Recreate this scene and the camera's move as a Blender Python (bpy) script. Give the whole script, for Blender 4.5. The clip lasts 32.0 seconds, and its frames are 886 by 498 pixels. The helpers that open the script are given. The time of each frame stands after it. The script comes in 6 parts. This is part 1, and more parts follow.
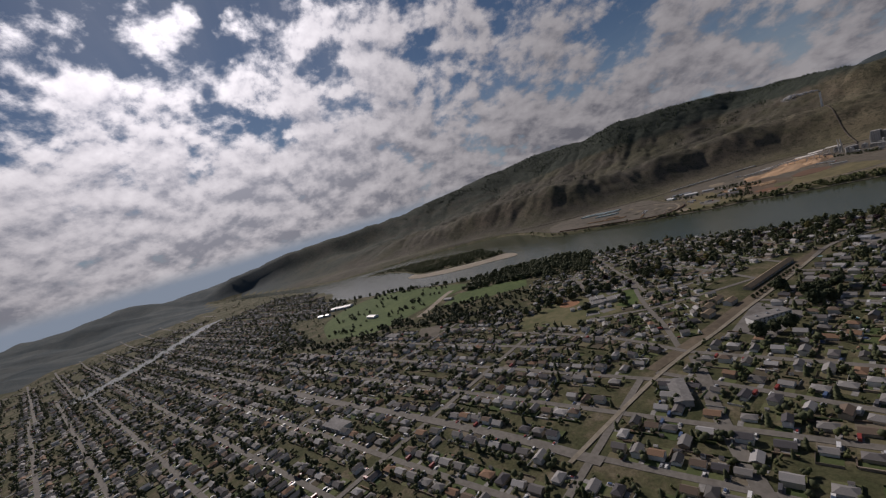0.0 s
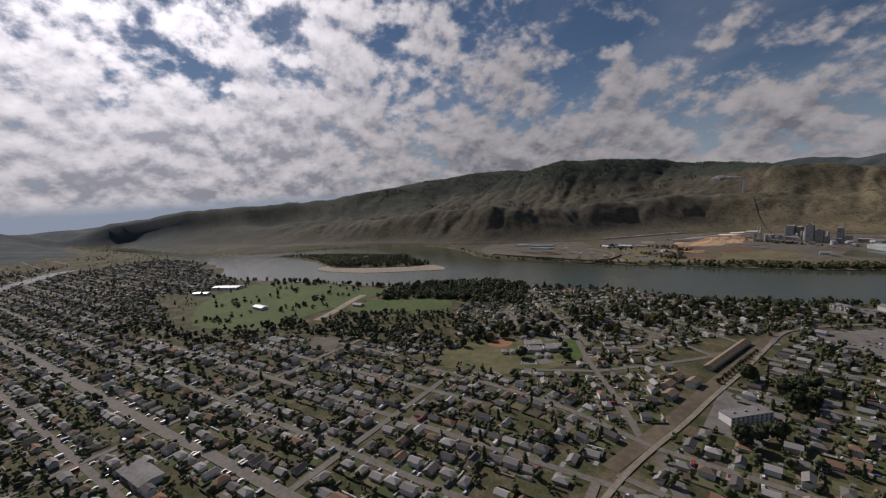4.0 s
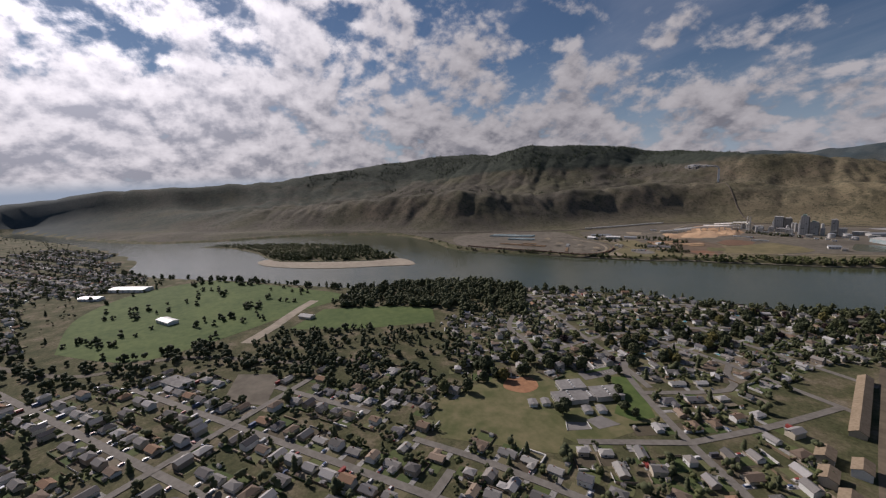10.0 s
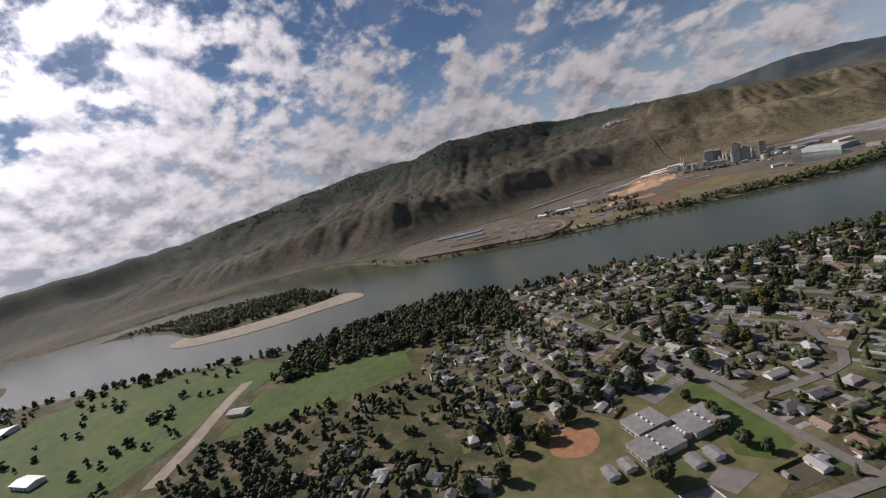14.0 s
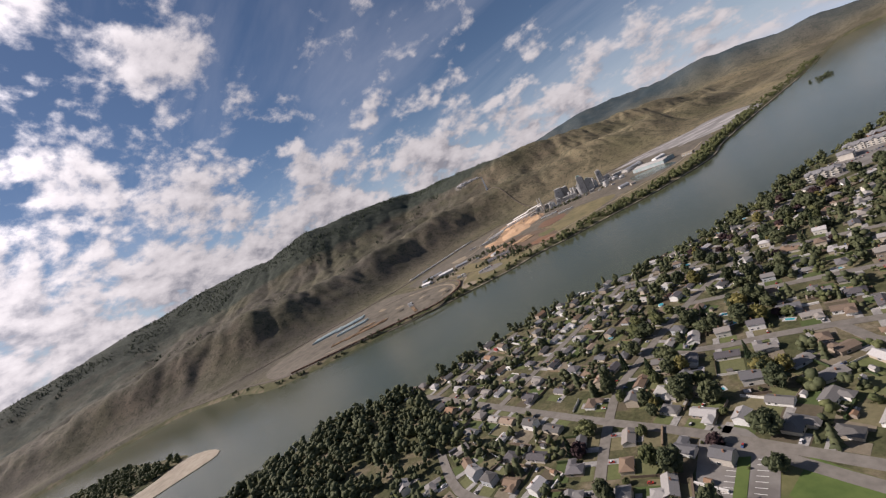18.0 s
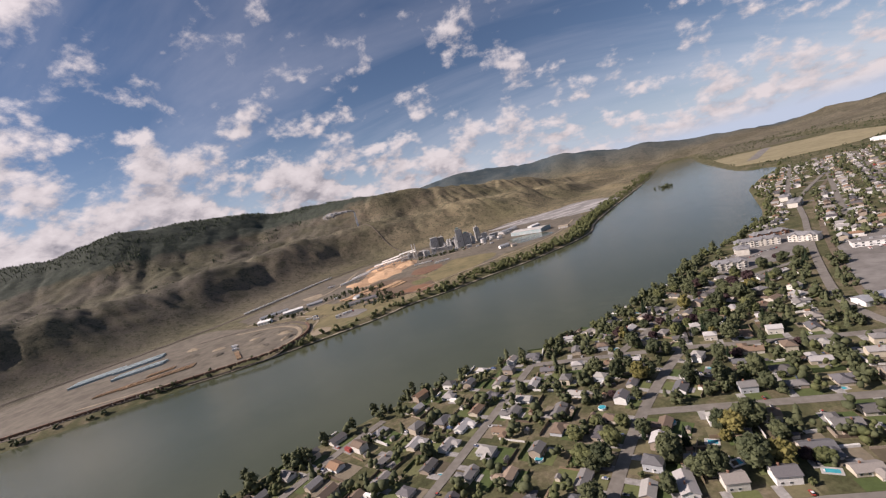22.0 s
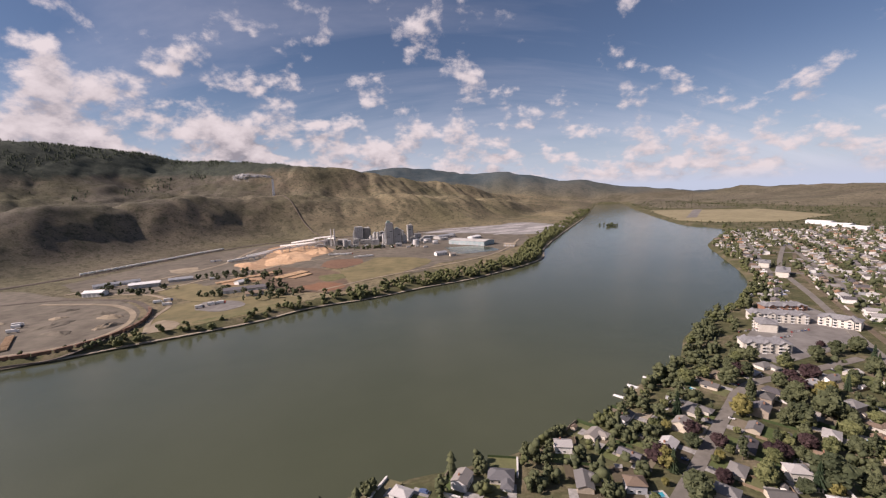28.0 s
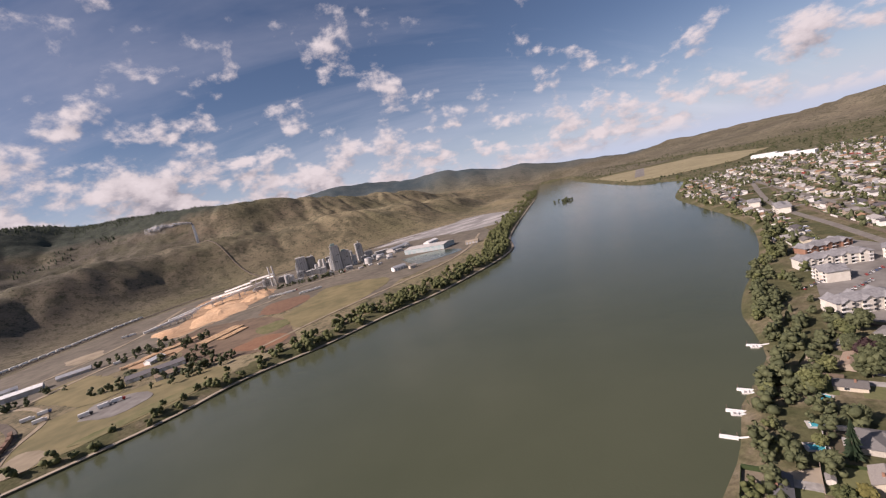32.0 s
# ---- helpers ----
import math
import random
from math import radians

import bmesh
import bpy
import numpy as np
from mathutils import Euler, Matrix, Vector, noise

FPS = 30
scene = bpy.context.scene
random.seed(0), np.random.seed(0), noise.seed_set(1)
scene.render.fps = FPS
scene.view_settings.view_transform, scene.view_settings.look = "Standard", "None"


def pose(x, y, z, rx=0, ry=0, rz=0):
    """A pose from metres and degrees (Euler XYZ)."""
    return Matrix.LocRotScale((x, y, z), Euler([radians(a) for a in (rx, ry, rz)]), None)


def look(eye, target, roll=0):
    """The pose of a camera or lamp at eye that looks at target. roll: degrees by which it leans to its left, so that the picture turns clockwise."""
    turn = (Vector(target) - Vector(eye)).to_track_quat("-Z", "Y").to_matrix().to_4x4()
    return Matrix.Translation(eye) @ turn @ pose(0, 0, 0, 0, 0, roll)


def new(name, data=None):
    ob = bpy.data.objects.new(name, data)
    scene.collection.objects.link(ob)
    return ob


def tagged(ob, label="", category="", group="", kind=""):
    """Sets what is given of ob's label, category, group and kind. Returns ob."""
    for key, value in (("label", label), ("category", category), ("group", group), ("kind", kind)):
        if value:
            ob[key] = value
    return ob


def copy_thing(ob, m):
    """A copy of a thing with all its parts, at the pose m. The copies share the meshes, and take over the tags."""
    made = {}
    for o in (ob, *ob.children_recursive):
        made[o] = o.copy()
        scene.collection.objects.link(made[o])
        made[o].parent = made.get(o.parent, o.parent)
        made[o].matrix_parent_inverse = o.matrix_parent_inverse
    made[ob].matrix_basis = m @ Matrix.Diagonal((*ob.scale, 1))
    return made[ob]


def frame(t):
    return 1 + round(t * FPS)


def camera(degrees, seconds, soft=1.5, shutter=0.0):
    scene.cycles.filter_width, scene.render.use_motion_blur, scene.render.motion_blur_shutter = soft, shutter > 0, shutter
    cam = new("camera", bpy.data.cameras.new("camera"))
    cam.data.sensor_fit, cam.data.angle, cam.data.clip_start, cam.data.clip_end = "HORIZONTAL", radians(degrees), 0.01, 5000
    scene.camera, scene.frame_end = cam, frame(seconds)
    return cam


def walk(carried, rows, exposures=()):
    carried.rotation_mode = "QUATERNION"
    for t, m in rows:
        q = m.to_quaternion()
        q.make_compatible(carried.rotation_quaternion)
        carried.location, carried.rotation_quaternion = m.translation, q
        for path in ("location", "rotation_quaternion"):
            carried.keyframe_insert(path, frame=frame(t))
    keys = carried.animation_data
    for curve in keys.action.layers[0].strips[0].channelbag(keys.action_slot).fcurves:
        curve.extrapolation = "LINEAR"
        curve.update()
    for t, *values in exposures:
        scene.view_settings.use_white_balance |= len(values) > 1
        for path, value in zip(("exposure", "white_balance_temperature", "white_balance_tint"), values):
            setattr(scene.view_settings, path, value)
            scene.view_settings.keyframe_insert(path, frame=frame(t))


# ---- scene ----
cam = camera(93.3, 32.0, soft=1.25)
PATH = [
    (0, (693.7, -635.9, 229.0), (76.68, -6.10, -17.04)),
    (0.5, (676.0, -631.3, 227.0), (75.18, -6.09, -15.10)),
    (1, (658.3, -626.8, 225.0), (73.41, -6.34, -12.90)),
    (1.5, (640.7, -622.4, 222.9), (71.55, -6.58, -11.32)),
    (2, (623.3, -617.9, 220.8), (70.12, -6.78, -10.22)),
    (2.5, (605.9, -613.5, 218.8), (69.28, -6.91, -8.61)),
    (3, (588.8, -609.1, 216.8), (68.42, -6.75, -6.60)),
    (3.5, (571.7, -604.9, 215.1), (67.31, -6.86, -4.46)),
    (4, (554.7, -600.7, 213.3), (66.19, -7.32, -3.22)),
    (4.5, (537.7, -596.8, 211.8), (65.21, -7.76, -2.40)),
    (5, (520.7, -593.1, 210.5), (64.36, -8.19, -1.50)),
    (5.5, (503.6, -589.5, 209.3), (63.81, -8.54, -0.73)),
    (6, (486.7, -586.0, 208.2), (63.39, -8.82, 0.10)),
    (6.5, (469.9, -582.3, 207.1), (62.91, -8.99, 1.15)),
    (7, (453.3, -578.6, 205.9), (62.39, -9.13, 2.43)),
    (7.5, (437.0, -574.6, 204.5), (61.79, -9.23, 3.58)),
    (8, (420.8, -570.6, 203.3), (61.40, -9.29, 3.17)),
    (8.5, (404.7, -566.4, 202.0), (61.29, -9.24, 1.87)),
    (9, (388.5, -562.1, 200.7), (61.20, -9.14, 0.28)),
    (9.5, (372.4, -557.5, 199.5), (60.78, -9.20, -0.93)),
    (10, (356.4, -552.6, 198.2), (59.99, -9.33, -2.01)),
    (10.5, (340.3, -547.2, 197.0), (59.12, -9.47, -3.70)),
    (11, (324.2, -541.4, 195.7), (58.39, -9.56, -5.64)),
    (11.5, (308.1, -535.3, 194.4), (57.64, -9.63, -7.46)),
    (12, (291.9, -528.5, 193.0), (56.76, -9.75, -9.10)),
    (12.5, (276.0, -521.2, 191.7), (55.57, -9.79, -10.90)),
    (13, (260.1, -513.1, 190.1), (54.32, -9.81, -12.45)),
    (13.5, (244.5, -504.3, 188.2), (52.94, -9.46, -13.83)),
    (14, (229.2, -494.3, 186.0), (51.55, -9.22, -15.50)),
    (14.5, (214.1, -483.4, 183.4), (49.96, -8.88, -17.38)),
    (15, (199.4, -471.6, 180.6), (48.06, -8.40, -19.22)),
    (15.5, (185.1, -459.2, 177.7), (45.76, -7.80, -20.78)),
    (16, (171.2, -446.3, 174.8), (43.42, -7.44, -22.36)),
    (16.5, (157.7, -433.2, 171.9), (40.65, -6.50, -23.43)),
    (17, (144.6, -419.9, 169.1), (37.85, -5.88, -25.05)),
    (17.5, (132.1, -406.4, 166.5), (34.84, -5.25, -26.47)),
    (18, (119.8, -392.7, 163.9), (31.77, -4.95, -27.07)),
    (18.5, (108.0, -378.7, 161.7), (29.01, -4.89, -26.42)),
    (19, (96.4, -364.2, 159.6), (26.10, -4.75, -25.34)),
    (19.5, (85.2, -349.0, 157.5), (23.27, -4.68, -24.13)),
    (20, (74.9, -333.2, 155.7), (20.56, -4.87, -22.88)),
    (20.5, (65.2, -316.7, 153.8), (18.02, -5.26, -20.94)),
    (21, (56.8, -299.7, 151.9), (15.82, -5.67, -18.81)),
    (21.5, (49.5, -282.7, 150.0), (13.85, -5.68, -16.95)),
    (22, (43.3, -265.9, 148.0), (11.92, -6.15, -15.24)),
    (22.5, (38.0, -249.6, 146.2), (10.20, -6.57, -13.56)),
    (23, (33.3, -234.0, 144.4), (8.86, -6.87, -12.06)),
    (23.5, (29.3, -219.0, 142.7), (7.70, -7.09, -10.27)),
    (24, (25.5, -204.6, 141.2), (6.58, -7.21, -8.50)),
    (24.5, (22.0, -190.5, 139.6), (5.50, -7.38, -6.67)),
    (25, (18.8, -176.8, 138.2), (4.45, -7.59, -4.95)),
    (25.5, (15.8, -163.2, 136.7), (3.60, -7.63, -3.31)),
    (26, (12.9, -149.7, 135.3), (2.82, -7.67, -1.76)),
    (26.5, (10.4, -136.6, 133.9), (2.33, -7.60, -0.65)),
    (27, (8.3, -123.6, 132.6), (2.02, -7.53, -0.29)),
    (27.5, (6.5, -110.8, 131.5), (1.79, -7.56, -1.00)),
    (28, (5.1, -98.1, 130.5), (1.52, -7.68, -2.42)),
    (28.5, (4.0, -85.2, 129.3), (1.35, -7.83, -3.70)),
    (29, (2.9, -72.2, 128.2), (0.90, -8.03, -5.10)),
    (29.5, (1.9, -59.0, 126.9), (0.14, -8.16, -7.46)),
    (30, (1.3, -45.6, 125.7), (-0.67, -8.33, -8.91)),
    (30.5, (0.8, -32.3, 124.3), (-1.57, -8.32, -9.61)),
    (31, (0.5, -18.9, 122.9), (-2.60, -7.94, -10.51)),
    (31.5, (0.2, -5.4, 121.5), (-3.64, -7.69, -11.87)),
    (32, (-0.3, 8.0, 120.1), (-4.84, -7.66, -13.73)),
]


def way(yaw, pitch):
    a, b = radians(yaw), radians(pitch)
    return Vector((-math.sin(a) * math.cos(b), math.cos(a) * math.cos(b), math.sin(b)))


walk(cam, [(t, look(eye, Vector(eye) + way(a[0], a[1]), a[2])) for t, eye, a in PATH],
     exposures=[(0, -0.52, 6510, 19), (6, -0.16, 6470, 19), (9, -0.04, 6460, 20), (13, 0.10, 6460, 20), (16, 0.40, 6580, 20), (19, 0.66, 6700, 21), (23, 0.76, 6850, 25), (32, 0.78, 6920, 28)])

# ---- light ----
SUN_WAY = Vector((-0.79, -0.19, 0.60)).normalized()
sun = new("sun", bpy.data.lights.new("sun", "SUN"))
sun.data.energy, sun.data.angle, sun.data.color = 4.0, radians(0.6), (1.0, 0.94, 0.85)
sun.matrix_world = look(SUN_WAY * 100, (0, 0, 0))


class Nodes:
    """A short way to write node trees."""

    def __init__(self, tree):
        self.t = tree
        self.t.nodes.clear()

    def n(self, kind, ins=None, **props):
        node = self.t.nodes.new(kind)
        for k, v in props.items():
            setattr(node, k, v)
        for k, v in (ins or {}).items():
            if isinstance(v, bpy.types.NodeSocket):
                self.t.links.new(v, node.inputs[k])
            else:
                node.inputs[k].default_value = v
        return node

    def math(self, op, a, b=0.0, clamp=False):
        return self.n("ShaderNodeMath", {0: a, 1: b}, operation=op, use_clamp=clamp).outputs[0]

    def ramp(self, fac, stops, interp="LINEAR"):
        r = self.n("ShaderNodeValToRGB", {"Fac": fac})
        r.color_ramp.interpolation = interp
        e = r.color_ramp.elements
        while len(e) < len(stops):
            e.new(0.5)
        for el, (p, c) in zip(e, stops):
            el.position, el.color = p, (*c, 1) if len(c) == 3 else c
        return r.outputs["Color"]

    def noise(self, vec, scale, detail=4.0, rough=0.55, distort=0.0):
        return self.n("ShaderNodeTexNoise", {"Vector": vec, "Scale": scale, "Detail": detail, "Roughness": rough, "Distortion": distort}).outputs["Fac"]

    def mix(self, fac, a, b, blend="MIX"):
        m = self.n("ShaderNodeMix", data_type="RGBA", blend_type=blend)
        for sock, v in ((m.inputs[0], fac), (m.inputs[6], a), (m.inputs[7], b)):
            if isinstance(v, bpy.types.NodeSocket):
                self.t.links.new(v, sock)
            else:
                sock.default_value = v if not isinstance(v, tuple) or len(v) == 4 else (*v, 1)
        return m.outputs[2]


world = bpy.data.worlds.new("sky")
scene.world = world
world.use_nodes = True
w = Nodes(world.node_tree)
sky = w.n("ShaderNodeTexSky", sky_type="NISHITA", sun_disc=False, sun_elevation=math.asin(SUN_WAY.z),
          sun_rotation=math.atan2(SUN_WAY.x, SUN_WAY.y), altitude=500.0, air_density=1.0, dust_density=0.3, ozone_density=2.0)
blue = w.mix(1.0, sky.outputs[0], (0.033, 0.038, 0.041), "MULTIPLY")
dirn = w.n("ShaderNodeTexCoord").outputs["Generated"]
sep = w.n("ShaderNodeSeparateXYZ", {0: dirn})
high = w.math("ADD", w.math("MAXIMUM", sep.outputs[2], 0.0), 0.55)


def cloud_plane(h):
    return w.n("ShaderNodeCombineXYZ", {0: w.math("DIVIDE", sep.outputs[0], h), 1: w.math("DIVIDE", sep.outputs[1], h), 2: 0.0}).outputs[0]


def puffs(at):
    """Billows with rounded cells."""
    cell = w.n("ShaderNodeTexVoronoi", {"Vector": at, "Scale": 13.0, "Smoothness": 0.7, "Detail": 2.0, "Roughness": 0.6}, feature="SMOOTH_F1").outputs["Distance"]
    return w.math("ADD", w.noise(at, 6.5, 10.0, 0.62, 0.1), w.math("MULTIPLY", w.math("SUBTRACT", 0.40, cell), 0.15))


plane = cloud_plane(high)
fine = puffs(plane)
broad = w.noise(plane, 1.7, 3.0, 0.5)
# the deck is closed towards the sun and breaks up away from it
toward = w.n("ShaderNodeVectorMath", {0: dirn, 1: (SUN_WAY.x, SUN_WAY.y, 0.0)}, operation="DOT_PRODUCT").outputs["Value"]
closed = w.math("MULTIPLY", w.math("MAXIMUM", w.math("SUBTRACT", toward, 0.45), 0.0), 0.16)
cover = w.math("ADD", w.math("ADD", w.math("SUBTRACT", w.math("MULTIPLY", toward, 0.13), -0.045), closed), w.math("MULTIPLY", w.math("SUBTRACT", broad, 0.5), 0.36))
low = w.math("MULTIPLY", w.math("SUBTRACT", 0.30, sep.outputs[2], clamp=True), 0.60)
thinner = w.math("MULTIPLY", w.math("MAXIMUM", w.math("SUBTRACT", sep.outputs[2], 0.36), 0.0), 0.25)
dens = w.math("SUBTRACT", w.math("ADD", w.math("ADD", fine, cover), low), thinner)
rise = w.n("ShaderNodeMapRange", {0: sep.outputs[2], 1: -0.005, 2: 0.03}, interpolation_type="SMOOTHSTEP").outputs[0]
mask = w.math("MULTIPLY", w.ramp(dens, [(0.49, (0, 0, 0)), (0.65, (1, 1, 1))], "EASE"), rise)
# bright tops, grey bases: the density a little further from the sun shades each cloud
off = w.n("ShaderNodeVectorMath", {0: plane, 1: (SUN_WAY.x * 0.05, SUN_WAY.y * 0.05, 0.0)}, operation="ADD").outputs[0]
lee = w.math("SUBTRACT", puffs(off), fine)
above = w.math("SUBTRACT", puffs(cloud_plane(w.math("ADD", high, 0.030))), fine)
form = w.math("ADD", w.math("MULTIPLY", lee, 0.8), w.math("MULTIPLY", above, 2.1))
body = w.ramp(w.math("ADD", w.math("ADD", w.math("MULTIPLY", w.math("SUBTRACT", dens, 0.5), 0.9), form), 0.30),
              [(0.05, (0.92, 0.92, 0.93)), (0.38, (0.76, 0.76, 0.78)), (0.80, (0.38, 0.40, 0.45))])
glow = w.math("MULTIPLY", w.math("POWER", w.math("MAXIMUM", w.n("ShaderNodeVectorMath", {0: dirn, 1: tuple(SUN_WAY)}, operation="DOT_PRODUCT").outputs["Value"], 0.0), 8.0), 1.70)
amp = w.math("ADD", glow, 0.45)
lit = w.mix(1.0, body, w.n("ShaderNodeCombineXYZ", {0: amp, 1: amp, 2: amp}).outputs[0], "MULTIPLY")
hazy = w.math("POWER", w.math("SUBTRACT", 1.0, w.math("MULTIPLY", w.math("MAXIMUM", sep.outputs[2], 0.0), 3.2), clamp=True), 2.5)
clear = w.mix(hazy, blue, (0.29, 0.36, 0.44))
# thin high streaks
streak = w.noise(w.n("ShaderNodeVectorMath", {0: plane, 1: (0.7, 2.6, 1.0)}, operation="MULTIPLY").outputs[0], 0.8, 7.0, 0.6, 0.4)
thin = w.math("MULTIPLY", w.math("MULTIPLY", w.ramp(streak, [(0.47, (0, 0, 0)), (0.70, (1, 1, 1))]), 0.20), rise)
clear = w.mix(thin, clear, (0.58, 0.60, 0.64))
skycol = w.mix(mask, clear, lit)
w.n("ShaderNodeOutputWorld", {0: w.n("ShaderNodeBackground", {0: skycol, 1: 1.0}).outputs[0]})


# ---- materials ----
def material(name, rough=0.8, metal=0.0, spec=0.3):
    m = bpy.data.materials.new(name)
    m.use_nodes = True
    k = Nodes(m.node_tree)
    b = k.n("ShaderNodeBsdfPrincipled", {"Roughness": rough, "Metallic": metal, "Specular IOR Level": spec})
    k.n("ShaderNodeOutputMaterial", {0: b.outputs[0]})
    return m, k, b


def coat(name, c1, c2, scale=1.0, rough=0.8, metal=0.0, bump=0.0, vary=0.0, detail=5.0, coarse=None):
    """Two colours mixed by noise at two scales; vary: how far each object's own shade strays."""
    m, k, b = material(name, rough, metal)
    pos = k.n("ShaderNodeNewGeometry").outputs["Position"]
    fac = k.math("ADD", k.math("MULTIPLY", k.noise(pos, scale, detail), 0.6), k.math("MULTIPLY", k.noise(pos, (coarse or scale * 0.17), 3.0), 0.4))
    col = k.ramp(fac, [(0.38, c1), (0.62, c2)])
    if vary:
        rnd = k.n("ShaderNodeObjectInfo").outputs["Random"]
        v = k.math("ADD", k.math("MULTIPLY", rnd, 2 * vary), 1 - vary)
        col = k.mix(1.0, col, k.n("ShaderNodeCombineXYZ", {0: v, 1: v, 2: v}).outputs[0], "MULTIPLY")
    k.t.links.new(col, b.inputs["Base Color"])
    if bump:
        k.t.links.new(k.n("ShaderNodeBump", {"Strength": bump, "Height": k.noise(pos, scale * 2.0, 4.0)}).outputs[0], b.inputs["Normal"])
    return m


def palette(name, colours, rough=0.8, scale=2.0, island=False):
    """One of several shades for each object (or each loose piece), with fine grain."""
    m, k, b = material(name, rough)
    geo = k.n("ShaderNodeNewGeometry")
    rnd = geo.outputs["Random Per Island"] if island else k.n("ShaderNodeObjectInfo").outputs["Random"]
    col = k.ramp(rnd, [(i / len(colours), c) for i, c in enumerate(colours)], "CONSTANT")
    v = k.math("ADD", k.math("MULTIPLY", k.noise(geo.outputs["Position"], scale, 5.0), 0.7), 0.65)
    col = k.mix(1.0, col, k.n("ShaderNodeCombineXYZ", {0: v, 1: v, 2: v}).outputs[0], "MULTIPLY")
    k.t.links.new(col, b.inputs["Base Color"])
    return m


def leaf(name, c1, c2, vary=0.3, island=True):
    m, k, b = material(name, 0.75, spec=0.15)
    geo = k.n("ShaderNodeNewGeometry")
    rnd = geo.outputs["Random Per Island"]
    obj = k.n("ShaderNodeObjectInfo").outputs["Random"]
    col = k.ramp(k.math("ADD", k.math("MULTIPLY", rnd, 0.5), k.math("MULTIPLY", obj, 0.5)), [(0.15, c1), (0.85, c2)])
    v = k.math("ADD", k.math("MULTIPLY", k.noise(geo.outputs["Position"], 1.1, 4.0), 0.9), 0.5)
    col = k.mix(1.0, col, k.n("ShaderNodeCombineXYZ", {0: v, 1: v, 2: v}).outputs[0], "MULTIPLY")
    k.t.links.new(col, b.inputs["Base Color"])
    return m


def town_ground():
    m, k, b = material("town_ground", 0.95, spec=0.1)
    pos = k.n("ShaderNodeNewGeometry").outputs["Position"]
    a = k.ramp(k.noise(pos, 0.035, 5.0, 0.65), [(0.36, (0.064, 0.070, 0.034)), (0.50, (0.096, 0.094, 0.050)), (0.60, (0.150, 0.128, 0.082)), (0.72, (0.20, 0.172, 0.128))])
    g = k.ramp(k.noise(pos, 0.4, 6.0, 0.7), [(0.3, (0.55, 0.55, 0.55)), (0.7, (1.25, 1.25, 1.25))])
    k.t.links.new(k.mix(1.0, a, g, "MULTIPLY"), b.inputs["Base Color"])
    return m


def hill_ground():
    """Dry bunch-grass slopes: tan spurs, bare steep soil, dark shrub specks and patches, forest on the western crest."""
    m, k, b = material("hill_ground", 0.95, spec=0.1)
    geo = k.n("ShaderNodeNewGeometry")
    pos = geo.outputs["Position"]
    xyz = k.n("ShaderNodeSeparateXYZ", {0: pos})
    up = k.n("ShaderNodeSeparateXYZ", {0: geo.outputs["Normal"]}).outputs[2]
    east = k.n("ShaderNodeMapRange", {0: xyz.outputs[0], 1: -900.0, 2: -250.0}).outputs[0]
    dull = k.ramp(k.noise(pos, 0.006, 8.0, 0.65), [(0.34, (0.076, 0.069, 0.056)), (0.50, (0.113, 0.101, 0.081)), (0.66, (0.160, 0.142, 0.111))])
    tan = k.ramp(k.noise(pos, 0.006, 8.0, 0.65), [(0.34, (0.150, 0.127, 0.080)), (0.50, (0.205, 0.172, 0.108)), (0.66, (0.262, 0.222, 0.142))])
    fade = k.n("ShaderNodeMapRange", {0: xyz.outputs[0], 1: 500.0, 2: 1100.0, 3: 1.0, 4: 0.35}).outputs[0]
    a = k.mix(k.math("MULTIPLY", east, fade), dull, tan)
    steep = k.n("ShaderNodeMapRange", {0: up, 1: 0.90, 2: 0.72}).outputs[0]
    a = k.mix(k.math("MULTIPLY", k.math("MULTIPLY", steep, k.noise(pos, 0.02, 5.0, 0.7)), 0.9), a, (0.205, 0.160, 0.112))
    green = k.ramp(k.noise(pos, 0.0032, 6.0, 0.65), [(0.48, (0, 0, 0)), (0.62, (1, 1, 1))])
    a = k.mix(k.math("MULTIPLY", k.math("MULTIPLY", green, fade), 0.5), a, (0.100, 0.100, 0.052))
    patch = k.ramp(k.noise(pos, 0.012, 9.0, 0.78), [(0.50, (0, 0, 0)), (0.57, (1, 1, 1))])
    a = k.mix(k.math("MULTIPLY", patch, 0.62), a, (0.062, 0.060, 0.040))
    speck = k.ramp(k.noise(pos, 0.075, 6.0, 0.8), [(0.53, (0, 0, 0)), (0.58, (1, 1, 1))])
    a = k.mix(k.math("MULTIPLY", speck, 0.7), a, (0.045, 0.048, 0.030))
    west = k.n("ShaderNodeMapRange", {0: xyz.outputs[0], 1: -1500.0, 2: -2200.0}).outputs[0]
    tall = k.n("ShaderNodeMapRange", {0: xyz.outputs[2], 1: 205.0, 2: 300.0}).outputs[0]
    crest = k.math("MULTIPLY", tall, k.math("SUBTRACT", 1.0, east))
    woods = k.math("MULTIPLY", k.math("SUBTRACT", k.math("ADD", k.math("ADD", k.math("MULTIPLY", west, 0.46), crest), k.noise(pos, 0.006, 8.0, 0.7)), 0.76), 4.0, clamp=True)
    conifer = k.ramp(k.noise(pos, 0.05, 6.0, 0.75), [(0.36, (0.026, 0.036, 0.030)), (0.64, (0.062, 0.074, 0.058))])
    a = k.mix(k.math("MULTIPLY", woods, 0.92), a, conifer)
    # woods on the far ranges beyond valley and town, distance haze painted in as blue-grey
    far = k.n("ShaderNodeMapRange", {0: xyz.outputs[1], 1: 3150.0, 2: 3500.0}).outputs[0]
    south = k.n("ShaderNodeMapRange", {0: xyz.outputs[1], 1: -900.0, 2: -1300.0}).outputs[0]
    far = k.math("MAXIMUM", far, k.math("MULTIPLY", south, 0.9))
